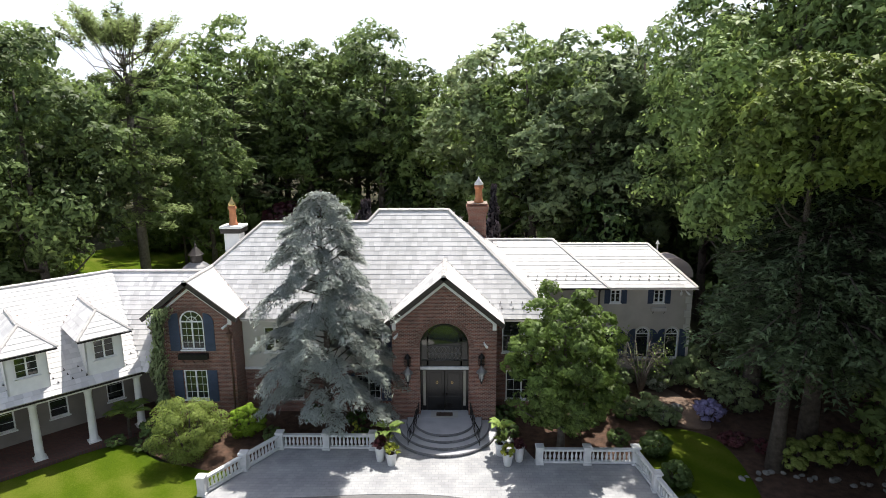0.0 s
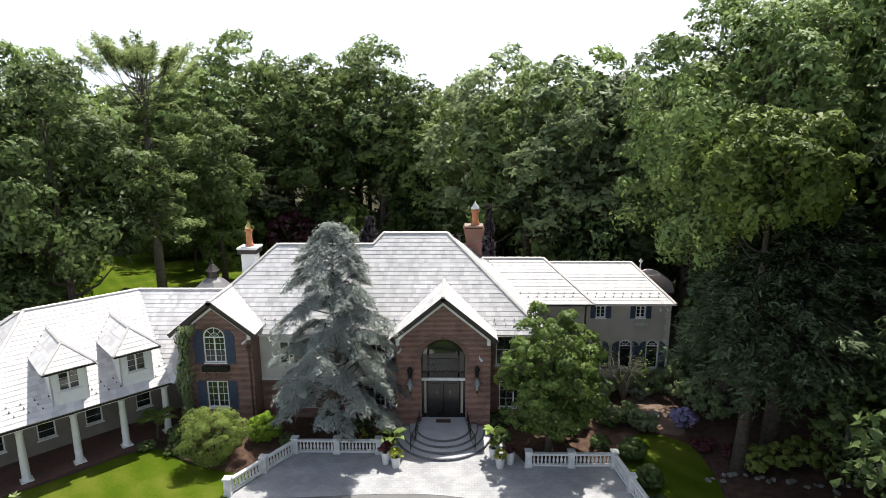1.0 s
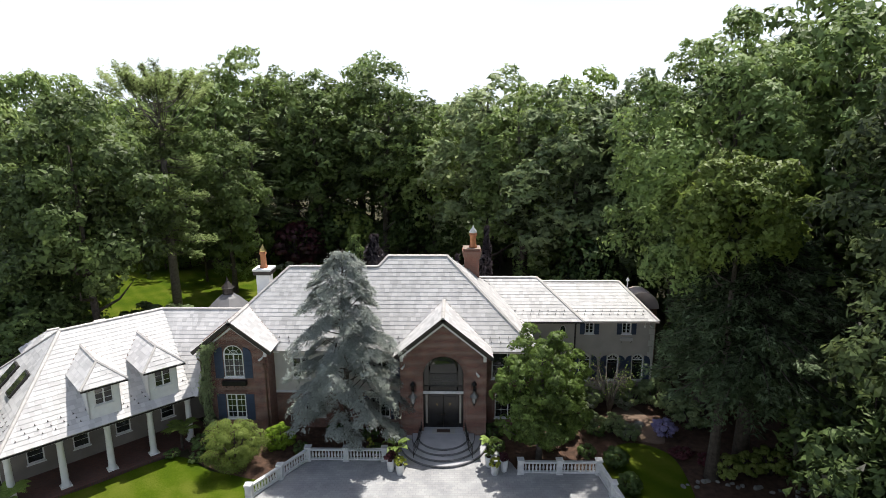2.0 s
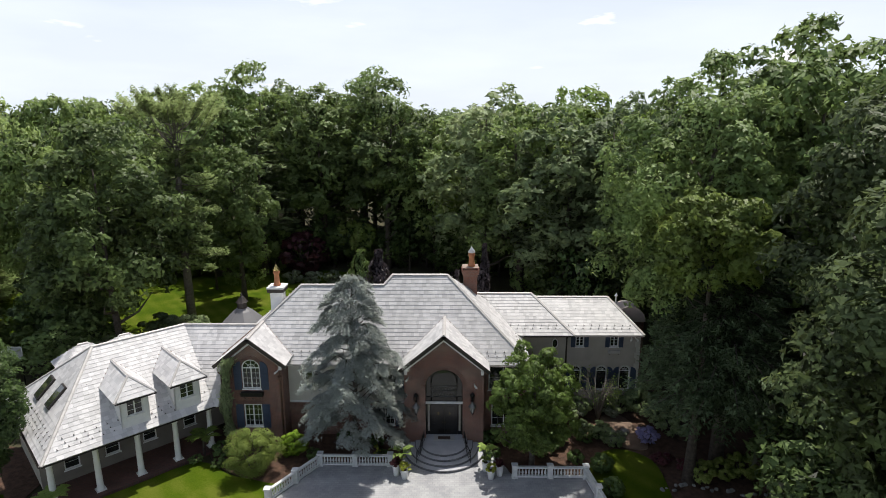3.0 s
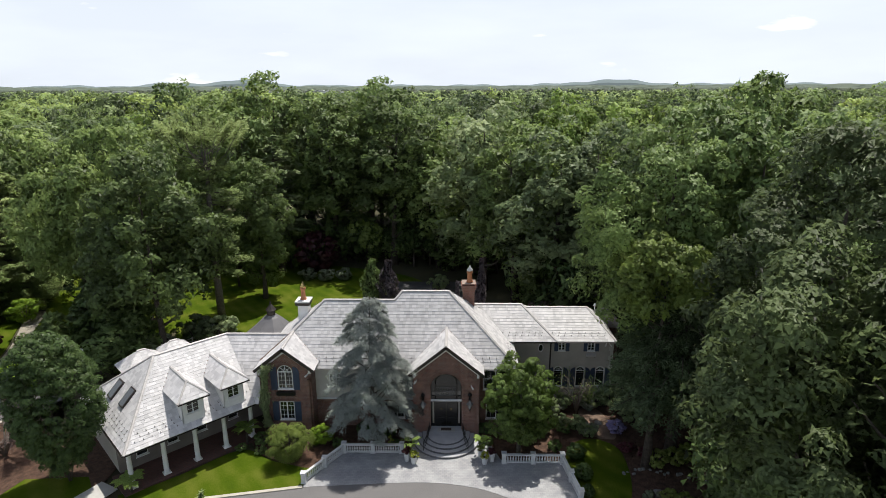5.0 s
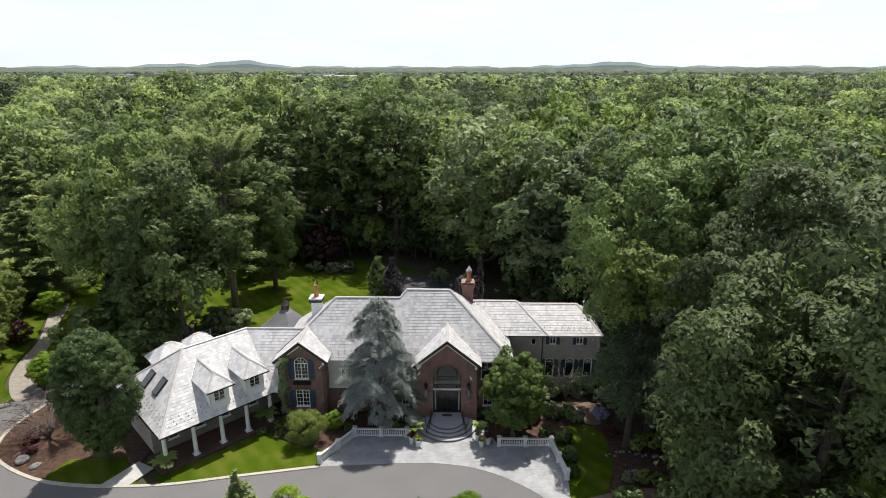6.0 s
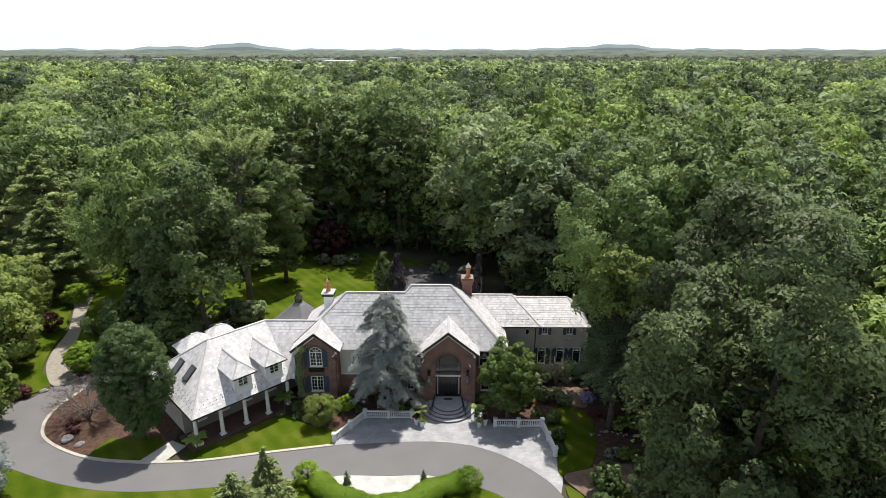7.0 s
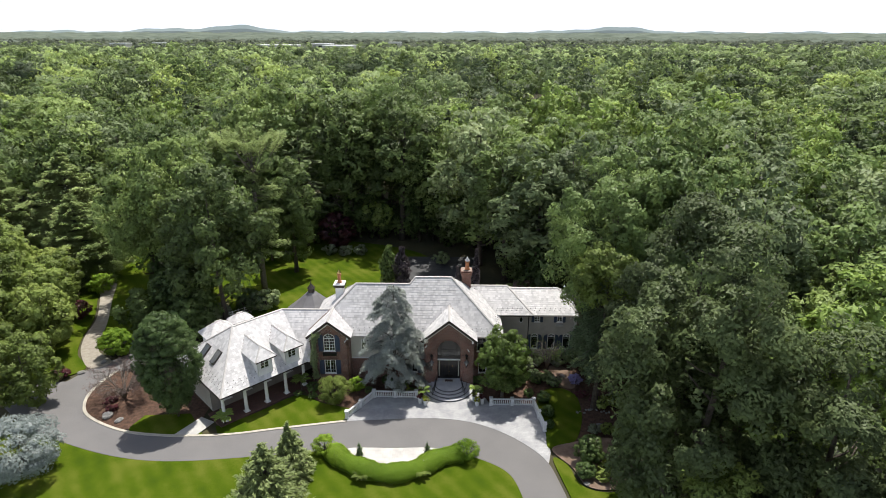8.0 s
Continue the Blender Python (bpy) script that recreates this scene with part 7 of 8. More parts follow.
def big_leaves(rng, n, r, h, size, droop=0.5):
    """Broad paddle leaves on stalks, for pots: quads in strips."""
    quads = []
    for i in range(n):
        az = i * 2.4 + rng.normal(0, 0.3)
        el = rng.uniform(0.35, 1.2)
        tip = np.array([math.cos(az) * r * math.cos(el), math.sin(az) * r * math.cos(el), h * (0.45 + 0.55 * math.sin(el))])
        d = unit(np.array([math.cos(az), math.sin(az), 0.8 - droop]))
        side = np.array([-math.sin(az), math.cos(az), 0])
        s = size * rng.uniform(0.7, 1.2)
        p = [tip - d * s * 0.5, tip - d * s * 0.1, tip + d * s * 0.4, tip + d * s * 0.8 - np.array([0, 0, s * 0.3])]
        w = [0.10, 0.36, 0.30, 0.02]
        up = np.array([0, 0, s * 0.12])
        for k in range(3):
            for sg in (-1, 1):
                quads.append([p[k], p[k] + sg * side * s * w[k] + up, p[k + 1] + sg * side * s * w[k + 1] + up, p[k + 1]])
    return np.array(quads)


def planter(x, y, kind, seed, r=0.27, h=0.72):
    rng = np.random.default_rng(seed)
    labels = {"lime": "white glazed pot with lime yellow foliage", "ear": "white glazed pot with tall elephant ear leaves", "dark": "white glazed pot with dark purple foliage"}
    thing = tagged(empty("planter", x, y), labels[kind], "planter")
    at = Matrix.Translation((x, y, 0.02))
    part("pot", lathe([(r * 0.66, 0), (r * 0.72, 0.05), (r * 0.92, h * 0.6), (r, h - 0.06), (r * 1.06, h), (r * 0.95, h), (r * 0.9, h - 0.06)], 20, at), POT, thing, smooth=True)
    part("soil", lathe([(r * 0.9, h - 0.08), (r * 0.4, h - 0.05)], 14, at), MULCH, thing)
    if kind == "ear":
        q = big_leaves(rng, 9, 0.55, 1.3, 0.62)
        q[:, :, 2] += h * 0.8
        share("leaves", quads_mesh("leaves", q, LEAF_BRIGHT), thing, at)
        bm = bmesh.new()
        for i in range(9):
            az = i * 2.4
            tube([(0, 0, h - 0.1), (0.12 * math.cos(az), 0.12 * math.sin(az), h + 0.5), (0.3 * math.cos(az), 0.3 * math.sin(az), h + 0.95)], [0.02, 0.015, 0.01], 5, bm)
        part("stalks", bm, LEAF_BRIGHT, thing, at=at)
        c, rr = crown_clumps(rng, 14, 0.3, 0.22, h + 0.2)
        share("filler", quads_mesh("filler", clump_leaves(rng, c, rr * 1.3, 22, 0.06), LEAF_GOLD), thing, at)
    else:
        c, rr = crown_clumps(rng, 22, r * 1.25, 0.26, h + 0.12, low=-0.5)
        q = clump_leaves(rng, c, rr * 1.2, 26, 0.06 if kind == "lime" else 0.08)
        share("foliage", quads_mesh("foliage", q, LEAF_LIME if kind == "lime" else LEAF_RED), thing, at)


planter(-3.25, 25.35, "dark", 1, 0.25, 0.85)
planter(-2.65, 25.0, "lime", 2, 0.27, 0.68)
planter(-2.9, 25.75, "ear", 3, 0.25, 0.7)
planter(3.05, 25.05, "lime", 4, 0.27, 0.68)
planter(3.65, 25.4, "dark", 5, 0.25, 0.8)
planter(2.75, 25.9, "ear", 6, 0.25, 0.7)


def lantern(x, y, z):
    """A tall wrought iron wall lantern: scrolled upper basket, glazed lower lamp."""
    thing = tagged(empty("wall_lantern", x, y, z), "large black wrought iron wall lantern", "lantern")
    at = Matrix.Translation((x, y - 0.22, z))
    part("back_plate", box(x - 0.05, x + 0.05, y - 0.03, y, z + 0.4, z + 1.5), IRON, thing)
    part("arm", tube([(x, y, z + 1.1), (x, y - 0.2, z + 1.15), (x, y - 0.22, z + 1.0)], [0.025] * 3, 6), IRON, thing)
    part("lamp_body", lathe([(0.06, 0.1), (0.14, 0.28), (0.17, 0.55), (0.17, 0.6)], 6, at), LAMP_GLASS, thing, "seeded glass lamp body")
    part("roof", lathe([(0.30, 0.58), (0.27, 0.66), (0.10, 0.84), (0.07, 0.95), (0.05, 0.97)], 6, at), PEWTER, thing, "weathered grey metal lamp roof")
    bm = bmesh.new()
    for k in range(6):
        a = k * math.pi / 3
        c, s = math.cos(a), math.sin(a)
        tube([at @ Vector((0.06 * c, 0.06 * s, 0.08)), at @ Vector((0.145 * c, 0.145 * s, 0.28)), at @ Vector((0.175 * c, 0.175 * s, 0.6))], [0.014] * 3, 4, bm)
        tube([at @ Vector((0.07 * c, 0.07 * s, 0.95)), at @ Vector((0.17 * c, 0.17 * s, 1.05)), at @ Vector((0.17 * c, 0.17 * s, 1.45)), at @ Vector((0.10 * c, 0.10 * s, 1.6))], [0.013] * 4, 4, bm)
    part("cage", bm, IRON, thing)
    part("finial", lathe([(0.0, -0.12), (0.03, -0.08), (0.05, 0.0), (0.09, 0.06), (0.06, 0.1)], 8, at), IRON, thing, smooth=True)
    part("crown", lathe([(0.19, 1.44), (0.19, 1.48), (0.11, 1.6), (0.03, 1.68), (0.0, 1.75)], 8, at), IRON, thing, smooth=True)


lantern(-2.08, 28.9, 2.6)
lantern(1.92, 28.9, 2.65)


def flood_lamp(x, y, z, yaw):
    thing = tagged(empty("security_lamp", x, y, z), "small white security lamp fixed under the eaves", "lamp")
    m = Matrix.Translation((x, y, z)) @ Matrix.Rotation(yaw, 4, "Z") @ Matrix.Rotation(radians(115), 4, "X")
    part("head", lathe([(0.04, 0.0), (0.06, 0.05), (0.075, 0.3), (0.065, 0.32)], 10, m), WHITE, thing, smooth=True)
    part("bracket", tube([(x, y + 0.12, z + 0.05), (x, y, z)], [0.03, 0.03], 6), WHITE, thing)


flood_lamp(-2.62, 28.78, 5.35, -0.6)
flood_lamp(2.05, 28.78, 4.85, 0.6)
flood_lamp(-11.85, 28.88, 5.85, -0.7)
flood_lamp(14.9, 34.98, 5.95, -0.5)
flood_lamp(15.2, 34.98, 5.95, 0.5)

# ---- planting near the house ----
t = bush("weeping_cypress", 201, 1.95, 1.8, 3.2, LEAF_GOLD, 0.045, 120, 170, "golden weeping dwarf cypress, mounded on the lawn edge", lump=0.25)
move(t, -12.8, 25.35)
t = bush("dwarf_conifer", 202, 0.6, 0.55, 0.55, LEAF_YEW, 0.07, 30, 40, "low green dwarf conifer cushion")
move(t, -15.5, 26.2)
t = bush("variegated_shrub", 203, 1.15, 0.9, 1.75, LEAF_HEDGE, 0.055, 80, 90, "rounded variegated shrub against the brick wall")
move(t, -10.7, 27.6)
GREEN_LOW = bush("low_shrub", 204, 0.7, 0.6, 0.7, LEAF_YEW, 0.05, 36, 60, "low dark green shrub in the mulch bed")
move(GREEN_LOW, -9.2, 27.2)
for x, y, s in ((-4.4, 27.4, 0.8), (-12.4, 27.3, 1.0), (-15.8, 27.6, 1.3), (-17.2, 26.6, 0.8), (3.4, 27.6, 1.0), (9.0, 27.0, 1.1), (8.2, 29.2, 1.4), (10.2, 29.6, 1.2), (7.2, 28.4, 1.3), (-7.4, 29.3, 1.2), (-5.0, 28.9, 1.1), (11.6, 30.2, 1.1), (3.3, 29.4, 1.2)):
    again(GREEN_LOW, spot(x, y, 0, x * 50, s))
t = bush("yellow_sapling", 205, 0.3, 0.3, 1.1, LEAF_LIME, 0.08, 12, 18, "thin yellow-green sapling by the balustrade", stems=2)
move(t, -4.75, 27.1)


def fern_tree(x, y, h, r, label, seed, material=None):
    """A tree fern or palm: short stem and arching fronds."""
    rng = np.random.default_rng(seed)
    thing = tagged(empty("tree_fern", x, y), label, "fern")
    part("stem", tube([(x, y, -0.05), (x + 0.03, y, h * 0.55)], [0.10, 0.07], 7), BARK, thing, smooth=True)
    quads = []
    for i in range(13):
        az = i * 2.4 + rng.normal(0, 0.2)
        d = np.array([math.cos(az), math.sin(az), 0])
        side = np.array([-d[1], d[0], 0])
        ln = r * rng.uniform(0.75, 1.1)
        rise = rng.uniform(0.2, 0.6) * ln
        m = 22
        s = np.linspace(0.08, 1, m)
        p = np.array([x, y, h * 0.55]) + d * (s * ln)[:, None] + np.array([0, 0, 1]) * (rise * np.sin(s * 2.2) - 0.1 * ln * s)[:, None]
        for sg in (-1, 1):
            w = 0.26 * r * np.sin(np.clip(s * 3.0, 0.25, 3.0)) * 0.8 + 0.03
            pos = p + side * (sg * w * 0.5)[:, None]
            quads.append(leaf_quads(rng, pos, np.tile(unit(np.array([0, 0, 1.0]) - 0.25 * d), (m, 1)), w * 0.55 + 0.02, 1.0, np.tile(side * sg + 0.5 * d, (m, 1)), 0.1))
    share("fronds", quads_mesh("fronds", quads, material or LEAF_BRIGHT), thing, Matrix())


fern_tree(-17.1, 27.6, 2.4, 1.2, "tree fern with arching fronds beside the porch", 1)
fern_tree(-23.6, 21.2, 1.7, 1.25, "potted palm with arching fronds on the lawn", 2, LEAF_MAPLE)
for i, (x, y) in enumerate(((-8.0, 13.5), (-2.5, 14.2))):
    fern_tree(x, y, 0.8, 0.95, "spiky yucca in the hedge bed", 5 + i, LEAF_GOLD)


def wall_cedar():
    """A weeping cedar trained up the gable's corner."""
    rng = np.random.default_rng(21)
    thing = tagged(empty("trained_cedar", -15.6, 28.6), "weeping blue cedar trained up the brick gable corner", "tree")
    part("trunk", tube([(-15.7, 28.5, -0.1), (-15.5, 28.6, 3.0), (-15.75, 28.65, 5.4), (-15.0, 28.5, 6.9)], [0.12, 0.09, 0.07, 0.03], 7), BARK, thing, smooth=True)
    n = 5200
    z = rng.uniform(1.1, 6.9, n)
    w = 0.26 + 0.12 * np.sin(z * 2.1)
    pos = np.stack([-15.55 + 0.10 * np.sin(z * 1.4) + rng.normal(0, 1, n) * w * 0.62 + np.clip(z - 6.0, 0, 1) * 0.5, 28.55 + rng.uniform(-0.35, 0.25, n), z], 1)
    nrm = unit(np.array([0, -1.0, 0.3]) + 0.7 * rng.normal(size=(n, 3)))
    along = np.tile(np.array([0.0, 0.0, -1.0]), (n, 1))
    share("crown", quads_mesh("crown", leaf_quads(rng, pos, nrm, rng.uniform(0.04, 0.085, n), 1.6, along, 0.15), LEAF_GREY), thing, Matrix())


wall_cedar()

# great clipped yew, bare maple, shrubs round the drive
t = bush("yew_tree", 211, 3.7, 3.3, 12.2, LEAF_YEW, 0.085, 620, 110, "huge dome-shaped evergreen beside the garage", "tree", 3, 0.5, 0.10, 0.9, 0.5)
move(t, -29.1, 22.5)


def bare_maple(x, y, h, r, seed, label, limbs=17, twigs=8, leaves=7, material=None):
    """A twiggy laceleaf maple with hardly a leaf."""
    rng = np.random.default_rng(seed)
    thing = tagged(empty("laceleaf_maple", x, y), label, "shrub")
    bm = bmesh.new()
    tips = []
    for i in range(limbs):
        az = i * 2.4 + rng.normal(0, 0.3)
        p = [Vector((x, y, -0.05)), Vector((x + 0.25 * r * math.cos(az), y + 0.25 * r * math.sin(az), h * 0.4)), Vector((x + 0.62 * r * math.cos(az), y + 0.62 * r * math.sin(az), h * rng.uniform(0.65, 0.95)))]
        tube(p, [0.07, 0.045, 0.025], 5, bm)
        for k in range(twigs):
            a2 = az + rng.normal(0, 0.6)
            st = p[1].lerp(p[2], rng.uniform(0.2, 1.0))
            en = st + Vector((math.cos(a2) * r * 0.45, math.sin(a2) * r * 0.45, rng.uniform(-0.1, 0.35) * h * 0.5))
            tube([st, st.lerp(en, 0.5) + Vector((0, 0, 0.12)), en], [0.03, 0.02, 0.01], 4, bm)
            for q in range(3):
                e2 = en + Vector((rng.normal(0, 0.3), rng.normal(0, 0.3), rng.uniform(-0.1, 0.3)))
                tube([st.lerp(en, 0.6), e2], [0.016, 0.007], 3, bm)
                tips.append(e2)
    part("branchwork", bm, BARK_PALE, thing, smooth=True)
    pos = np.repeat(np.array([tuple(v) for v in tips]), leaves, axis=0) + rng.normal(0, 0.16, (len(tips) * leaves, 3))
    share("leaves", quads_mesh("leaves", leaf_quads(rng, pos, unit(rng.normal(size=pos.shape)), np.full(len(pos), 0.07)), material or LEAF_PINK), thing, Matrix())


bare_maple(-36.6, 25.6, 3.6, 3.0, 41, "twiggy laceleaf maple almost bare, in the mulch island")
bare_maple(11.9, 32.6, 3.9, 1.6, 42, "small branching ornamental tree by the stucco wing", 9, 4, 4, LEAF_BRIGHT)
t = bush("rhododendron", 221, 2.5, 2.2, 3.7, LEAF_HEDGE, 0.15, 90, 50, "broad rounded rhododendron beside the gravel path")
move(t, -42.3, 34.6)
RH = bush("rhododendron", 222, 1.1, 1.0, 1.5, LEAF_GREY, 0.075, 55, 70, "leafy rhododendron under the stucco wing")
move(RH, 10.6, 33.4)
for x, y, s in ((12.6, 34.0, 1.0), (14.0, 34.0, 1.15), (15.4, 33.8, 1.3), (9.2, 32.6, 1.1), (16.4, 32.2, 1.2), (8.0, 31.6, 1.2), (11.4, 29.9, 0.9), (10.0, 30.4, 0.8), (16.5, 35.6, 1.4), (17.0, 30.5, 1.4), (6.8, 32.5, 1.0), (12.2, 28.9, 0.7)):
    again(RH, spot(x, y, 0, x * 31, s))
WHITE_RH = bush("white_azalea", 223, 0.9, 0.8, 1.0, LEAF_WHITE, 0.09, 40, 40, "pale flowering azalea beside the earth path")
move(WHITE_RH, 12.3, 29.4)
for x, y, s in ((13.2, 33.4, 1.0), (10.0, 33.0, 1.1), (-28.5, 48.0, 2.0), (-33.2, 45.2, 2.2), (-22.5, 71.0, 1.8), (-19.6, 70.6, 1.8), (-16.8, 71.0, 1.8), (15.0, 20.7, 0.9), (-13.9, 21.0, 0.0)):
    if s:
        again(WHITE_RH, spot(x, y, 0, x * 71, s))
t = bush("hydrangea", 224, 0.85, 0.8, 1.25, LEAF_MAUVE, 0.10, 50, 30, "mauve-blue flowering hydrangea by the earth path")
move(t, 14.7, 29.5)
BALL = bush("boxwood", 225, 0.85, 0.85, 1.25, LEAF_YEW, 0.045, 80, 90, "clipped dark boxwood ball outside the balustrade", lump=0.08)
move(BALL, 10.5, 25.9)
again(BALL, spot(10.6, 23.4, 0, 80, 0.95))
again(BALL, spot(10.5, 21.4, 0, 80, 0.7))
AZ = bush("azalea", 226, 1.0, 0.9, 1.35, LEAF_GOLD, 0.075, 55, 70, "sunlit yellow-green azalea by the stones")
move(AZ, 16.8, 24.9)
for x, y, s in ((18.2, 25.2, 0.95), (19.6, 25.3, 1.15), (20.9, 24.9, 0.7), (16.2, 20.6, 0.8), (17.2, 20.2, 0.8), (-15.2, 47.6, 1.7), (-13.0, 48.4, 1.5), (-17.0, 46.4, 1.2)):
    again(AZ, spot(x, y, 0, x * 23, s))
RED_LOW = bush("barberry", 227, 0.9, 0.7, 0.6, LEAF_RED, 0.08, 40, 30, "low dark red barberry cushion")
move(RED_LOW, 15.0, 27.0)
for x, y, s in ((16.2, 26.4, 0.9), (-46.6, 29.8, 1.7), (-36.9, 23.2, 1.0), (-37.8, 24.8, 1.0)):
    again(RED_LOW, spot(x, y, 0, x * 13, s))
t = bush("japanese_maple", 228, 1.7, 1.6, 2.7, LEAF_RED, 0.12, 60, 44, "dark red Japanese maple beside the path")
move(t, -53.2, 44.8)
tagged(again(t, spot(-22.0, 75.5, 0, 40, 2.6, 2.4)), "large dark copper beech at the lawn's far end")
t = bush("smoke_bush", 229, 2.4, 2.0, 5.8, LEAF_PINK, 0.14, 80, 44, "pinkish brown smoke bush behind the wing")
move(t, 10.2, 46.0)

# left of the drive
t = broadleaf("birch_tree", 231, 8.6, 4.1, LEAF_FRESH, 0.13, 110, 140, 0.02, "bright green leafy tree at the drive's edge", BARK_PALE, 0.25)
move(t, -46.2, 24.0)
LEAFY = broadleaf("laurel_tree", 232, 9.4, 3.3, LEAF_FRESH, 0.15, 80, 110, 0.02, "tall leafy evergreen laurel in the shrub border", None, 0.2)
move(LEAFY, -51.4, 35.4)
for x, y, s, sz in ((-53.8, 40.0, 1.0, 1.05), (-56.6, 46.0, 1.0, 1.0), (-61.0, 41.0, 1.1, 1.2), (-60.5, 50.5, 1.0, 0.9), (-57.0, 33.0, 1.1, 1.1), (-64.0, 46.5, 1.2, 1.3), (-53.0, 29.6, 0.8, 0.75), (-63.0, 36.0, 1.2, 1.3), (-68.0, 52.0, 1.2, 1.3), (-72.0, 44.0, 1.3, 1.4), (-60.0, 28.0, 1.1, 1.1), (-66.0, 31.0, 1.2, 1.3)):
    again(LEAFY, spot(x, y, 0, x * 17, s, sz))
t = bush("privet", 233, 2.3, 2.2, 3.2, LEAF_HEDGE, 0.13, 70, 44, "rounded light green privet")
move(t, -55.2, 53.6)
t = bush("blue_spruce", 234, 4.9, 4.2, 5.3, LEAF_BLUE, 0.10, 150, 170, "broad silver-blue spruce mound on the lawn", lump=0.2)
move(t, -40.2, 13.6)
t = conifer("spruce_tree", 235, 5.7, 2.1, LEAF_PALE, 0.12, 24, 15, "young pale-tipped spruce beside the drive", 0.04, 0.05, 0.0, 0.0, density=40)
move(t, -14.5, 13.8)
t = conifer("fir_tree", 236, 7.2, 3.4, LEAF_PALE, 0.13, 22, 14, "young yellow-green fir on the lawn", 0.04, -0.04, 0.0, 0.0, density=40)
move(t, -15.4, 9.6)

# hedge of the half-round court
HEDGE_LINE = smooth_line([(-11.2, 16.7), (-10.0, 15.5), (-8.2, 14.5), (-6.2, 13.9), (-4.4, 14.0), (-2.6, 14.8), (-1.0, 16.0), (0.9, 16.7)], 10)


def court_hedge():
    rng = np.random.default_rng(61)
    thing = tagged(empty("hedge", -5.5, 14.0), "clipped bright green crescent hedge with ball ends", "hedge")
    quads = []
    for i, (x, y) in enumerate(HEDGE_LINE):
        a, b = HEDGE_LINE[max(i - 1, 0)], HEDGE_LINE[min(i + 1, len(HEDGE_LINE) - 1)]
        d = unit(np.array([b[0] - a[0], b[1] - a[1], 0.0]))
        side = np.array([-d[1], d[0], 0.0])
        n = 640
        th = rng.uniform(-0.35, math.pi + 0.35, n)
        ca, sa = np.cos(th), np.sin(th)
        rad = 0.95 + 0.10 * math.sin(i * 0.37) + 0.05 * math.sin(i * 1.1) + rng.normal(0, 0.04, n)
        pos = np.array([x, y, 0.45]) + side * (ca * rad)[:, None] + np.array([0, 0, 1.0]) * (sa * rad * 0.85)[:, None] + d * rng.uniform(-0.22, 0.22, n)[:, None]
        pos[:, 2] = np.maximum(pos[:, 2], 0.06)
        nrm = unit(side * ca[:, None] + np.array([0, 0, 1.0]) * sa[:, None] + 0.32 * rng.normal(size=(n, 3)))
        quads.append(leaf_quads(rng, pos, nrm, rng.uniform(0.04, 0.075, n)))
    share("body", quads_mesh("body", quads, LEAF_HEDGE), thing, Matrix())
    bm = bmesh.new()
    for x, y in HEDGE_LINE[::4]:
        tube([(x, y, -0.05), (x + 0.05, y, 0.6)], [0.06, 0.03], 5, bm)
    part("stems", bm, BARK, thing)


court_hedge()
HB = bush("boxwood", 241, 1.3, 1.3, 1.95, LEAF_HEDGE, 0.05, 90, 80, "clipped bright green boxwood ball ending the hedge", lump=0.05)
move(HB, -12.2, 17.0)
again(HB, spot(1.8, 16.6, 0, 90, 1.0))
CONE = conifer("cone_topiary", 242, 1.25, 0.36, LEAF_DARKPINE, 0.06, 14, 10, "small dark cone-shaped conifer in the court", 0.02, 0.0, 0.0, 0.0, density=18)
move(CONE, -8.7, 16.7)
again(CONE, spot(-2.1, 16.95, 0, 100))

# corner bed by the drive
t = broadleaf("holly_tree", 243, 3.0, 1.35, LEAF_YEW, 0.08, 90, 50, 0.06, "small round-headed holly in the corner bed", None, 0.1)
move(t, 13.5, 16.2)
again(BALL, spot(12.7, 14.4, 0, 30, 1.25, 1.1))
again(RH, spot(16.8, 16.2, 0, 30, 1.7))
again(AZ, spot(15.0, 15.0, 0, 10, 1.1, 0.5))
again(AZ, spot(14.2, 14.0, 0, 70, 0.8, 0.5))
LIME_LOW = bush("lime_groundcover", 244, 0.8, 0.5, 0.35, LEAF_LIME, 0.07, 30, 30, "lime yellow ground cover")
move(LIME_LOW, 15.6, 15.4)
again(LIME_LOW, spot(15.0, 16.1, 0, 60, 0.8))


# ---- stones ----
def stone(x, y, r, seed, name="boulder", label="weathered grey boulder in the planting bed", flat=0.55):
    rng = np.random.default_rng(seed)
    bm = bmesh.new()
    bmesh.ops.create_icosphere(bm, subdivisions=2, radius=1.0)
    ph = rng.uniform(0, 6, 3)
    for v in bm.verts:
        k = 1 + 0.18 * math.sin(2.3 * v.co.x + ph[0]) + 0.15 * math.sin(3.1 * v.co.y + ph[1]) + 0.1 * math.sin(4.0 * v.co.z + ph[2])
        v.co = Vector((v.co.x * r * k, v.co.y * r * k * 0.75, v.co.z * r * flat * k))
    ob = part(name, bm, ROCK, at=spot(x, y, r * flat * 0.55, float(rng.uniform(0, 360))))
    return tagged(ob, label, "stone")


rng_s = np.random.default_rng(71)
for i in range(26):
    a = i / 25
    stone(13.9 + 9.0 * a + rng_s.normal(0, 0.15), 23.9 + 0.5 * math.sin(a * 7) + rng_s.normal(0, 0.2), rng_s.uniform(0.10, 0.22), 300 + i, "edging_stone", "pale grey fieldstone edging the path")
for x, y, r in ((-44.6, 30.6, 0.45), (-36.6, 22.2, 0.6), (-35.0, 21.6, 0.45), (12.6, 13.3, 0.3), (15.6, 21.3, 0.55), (-43.2, 32.9, 0.4), (13.6, 30.9, 0.35)):
    stone(x, y, r, int(abs(x * 10)))


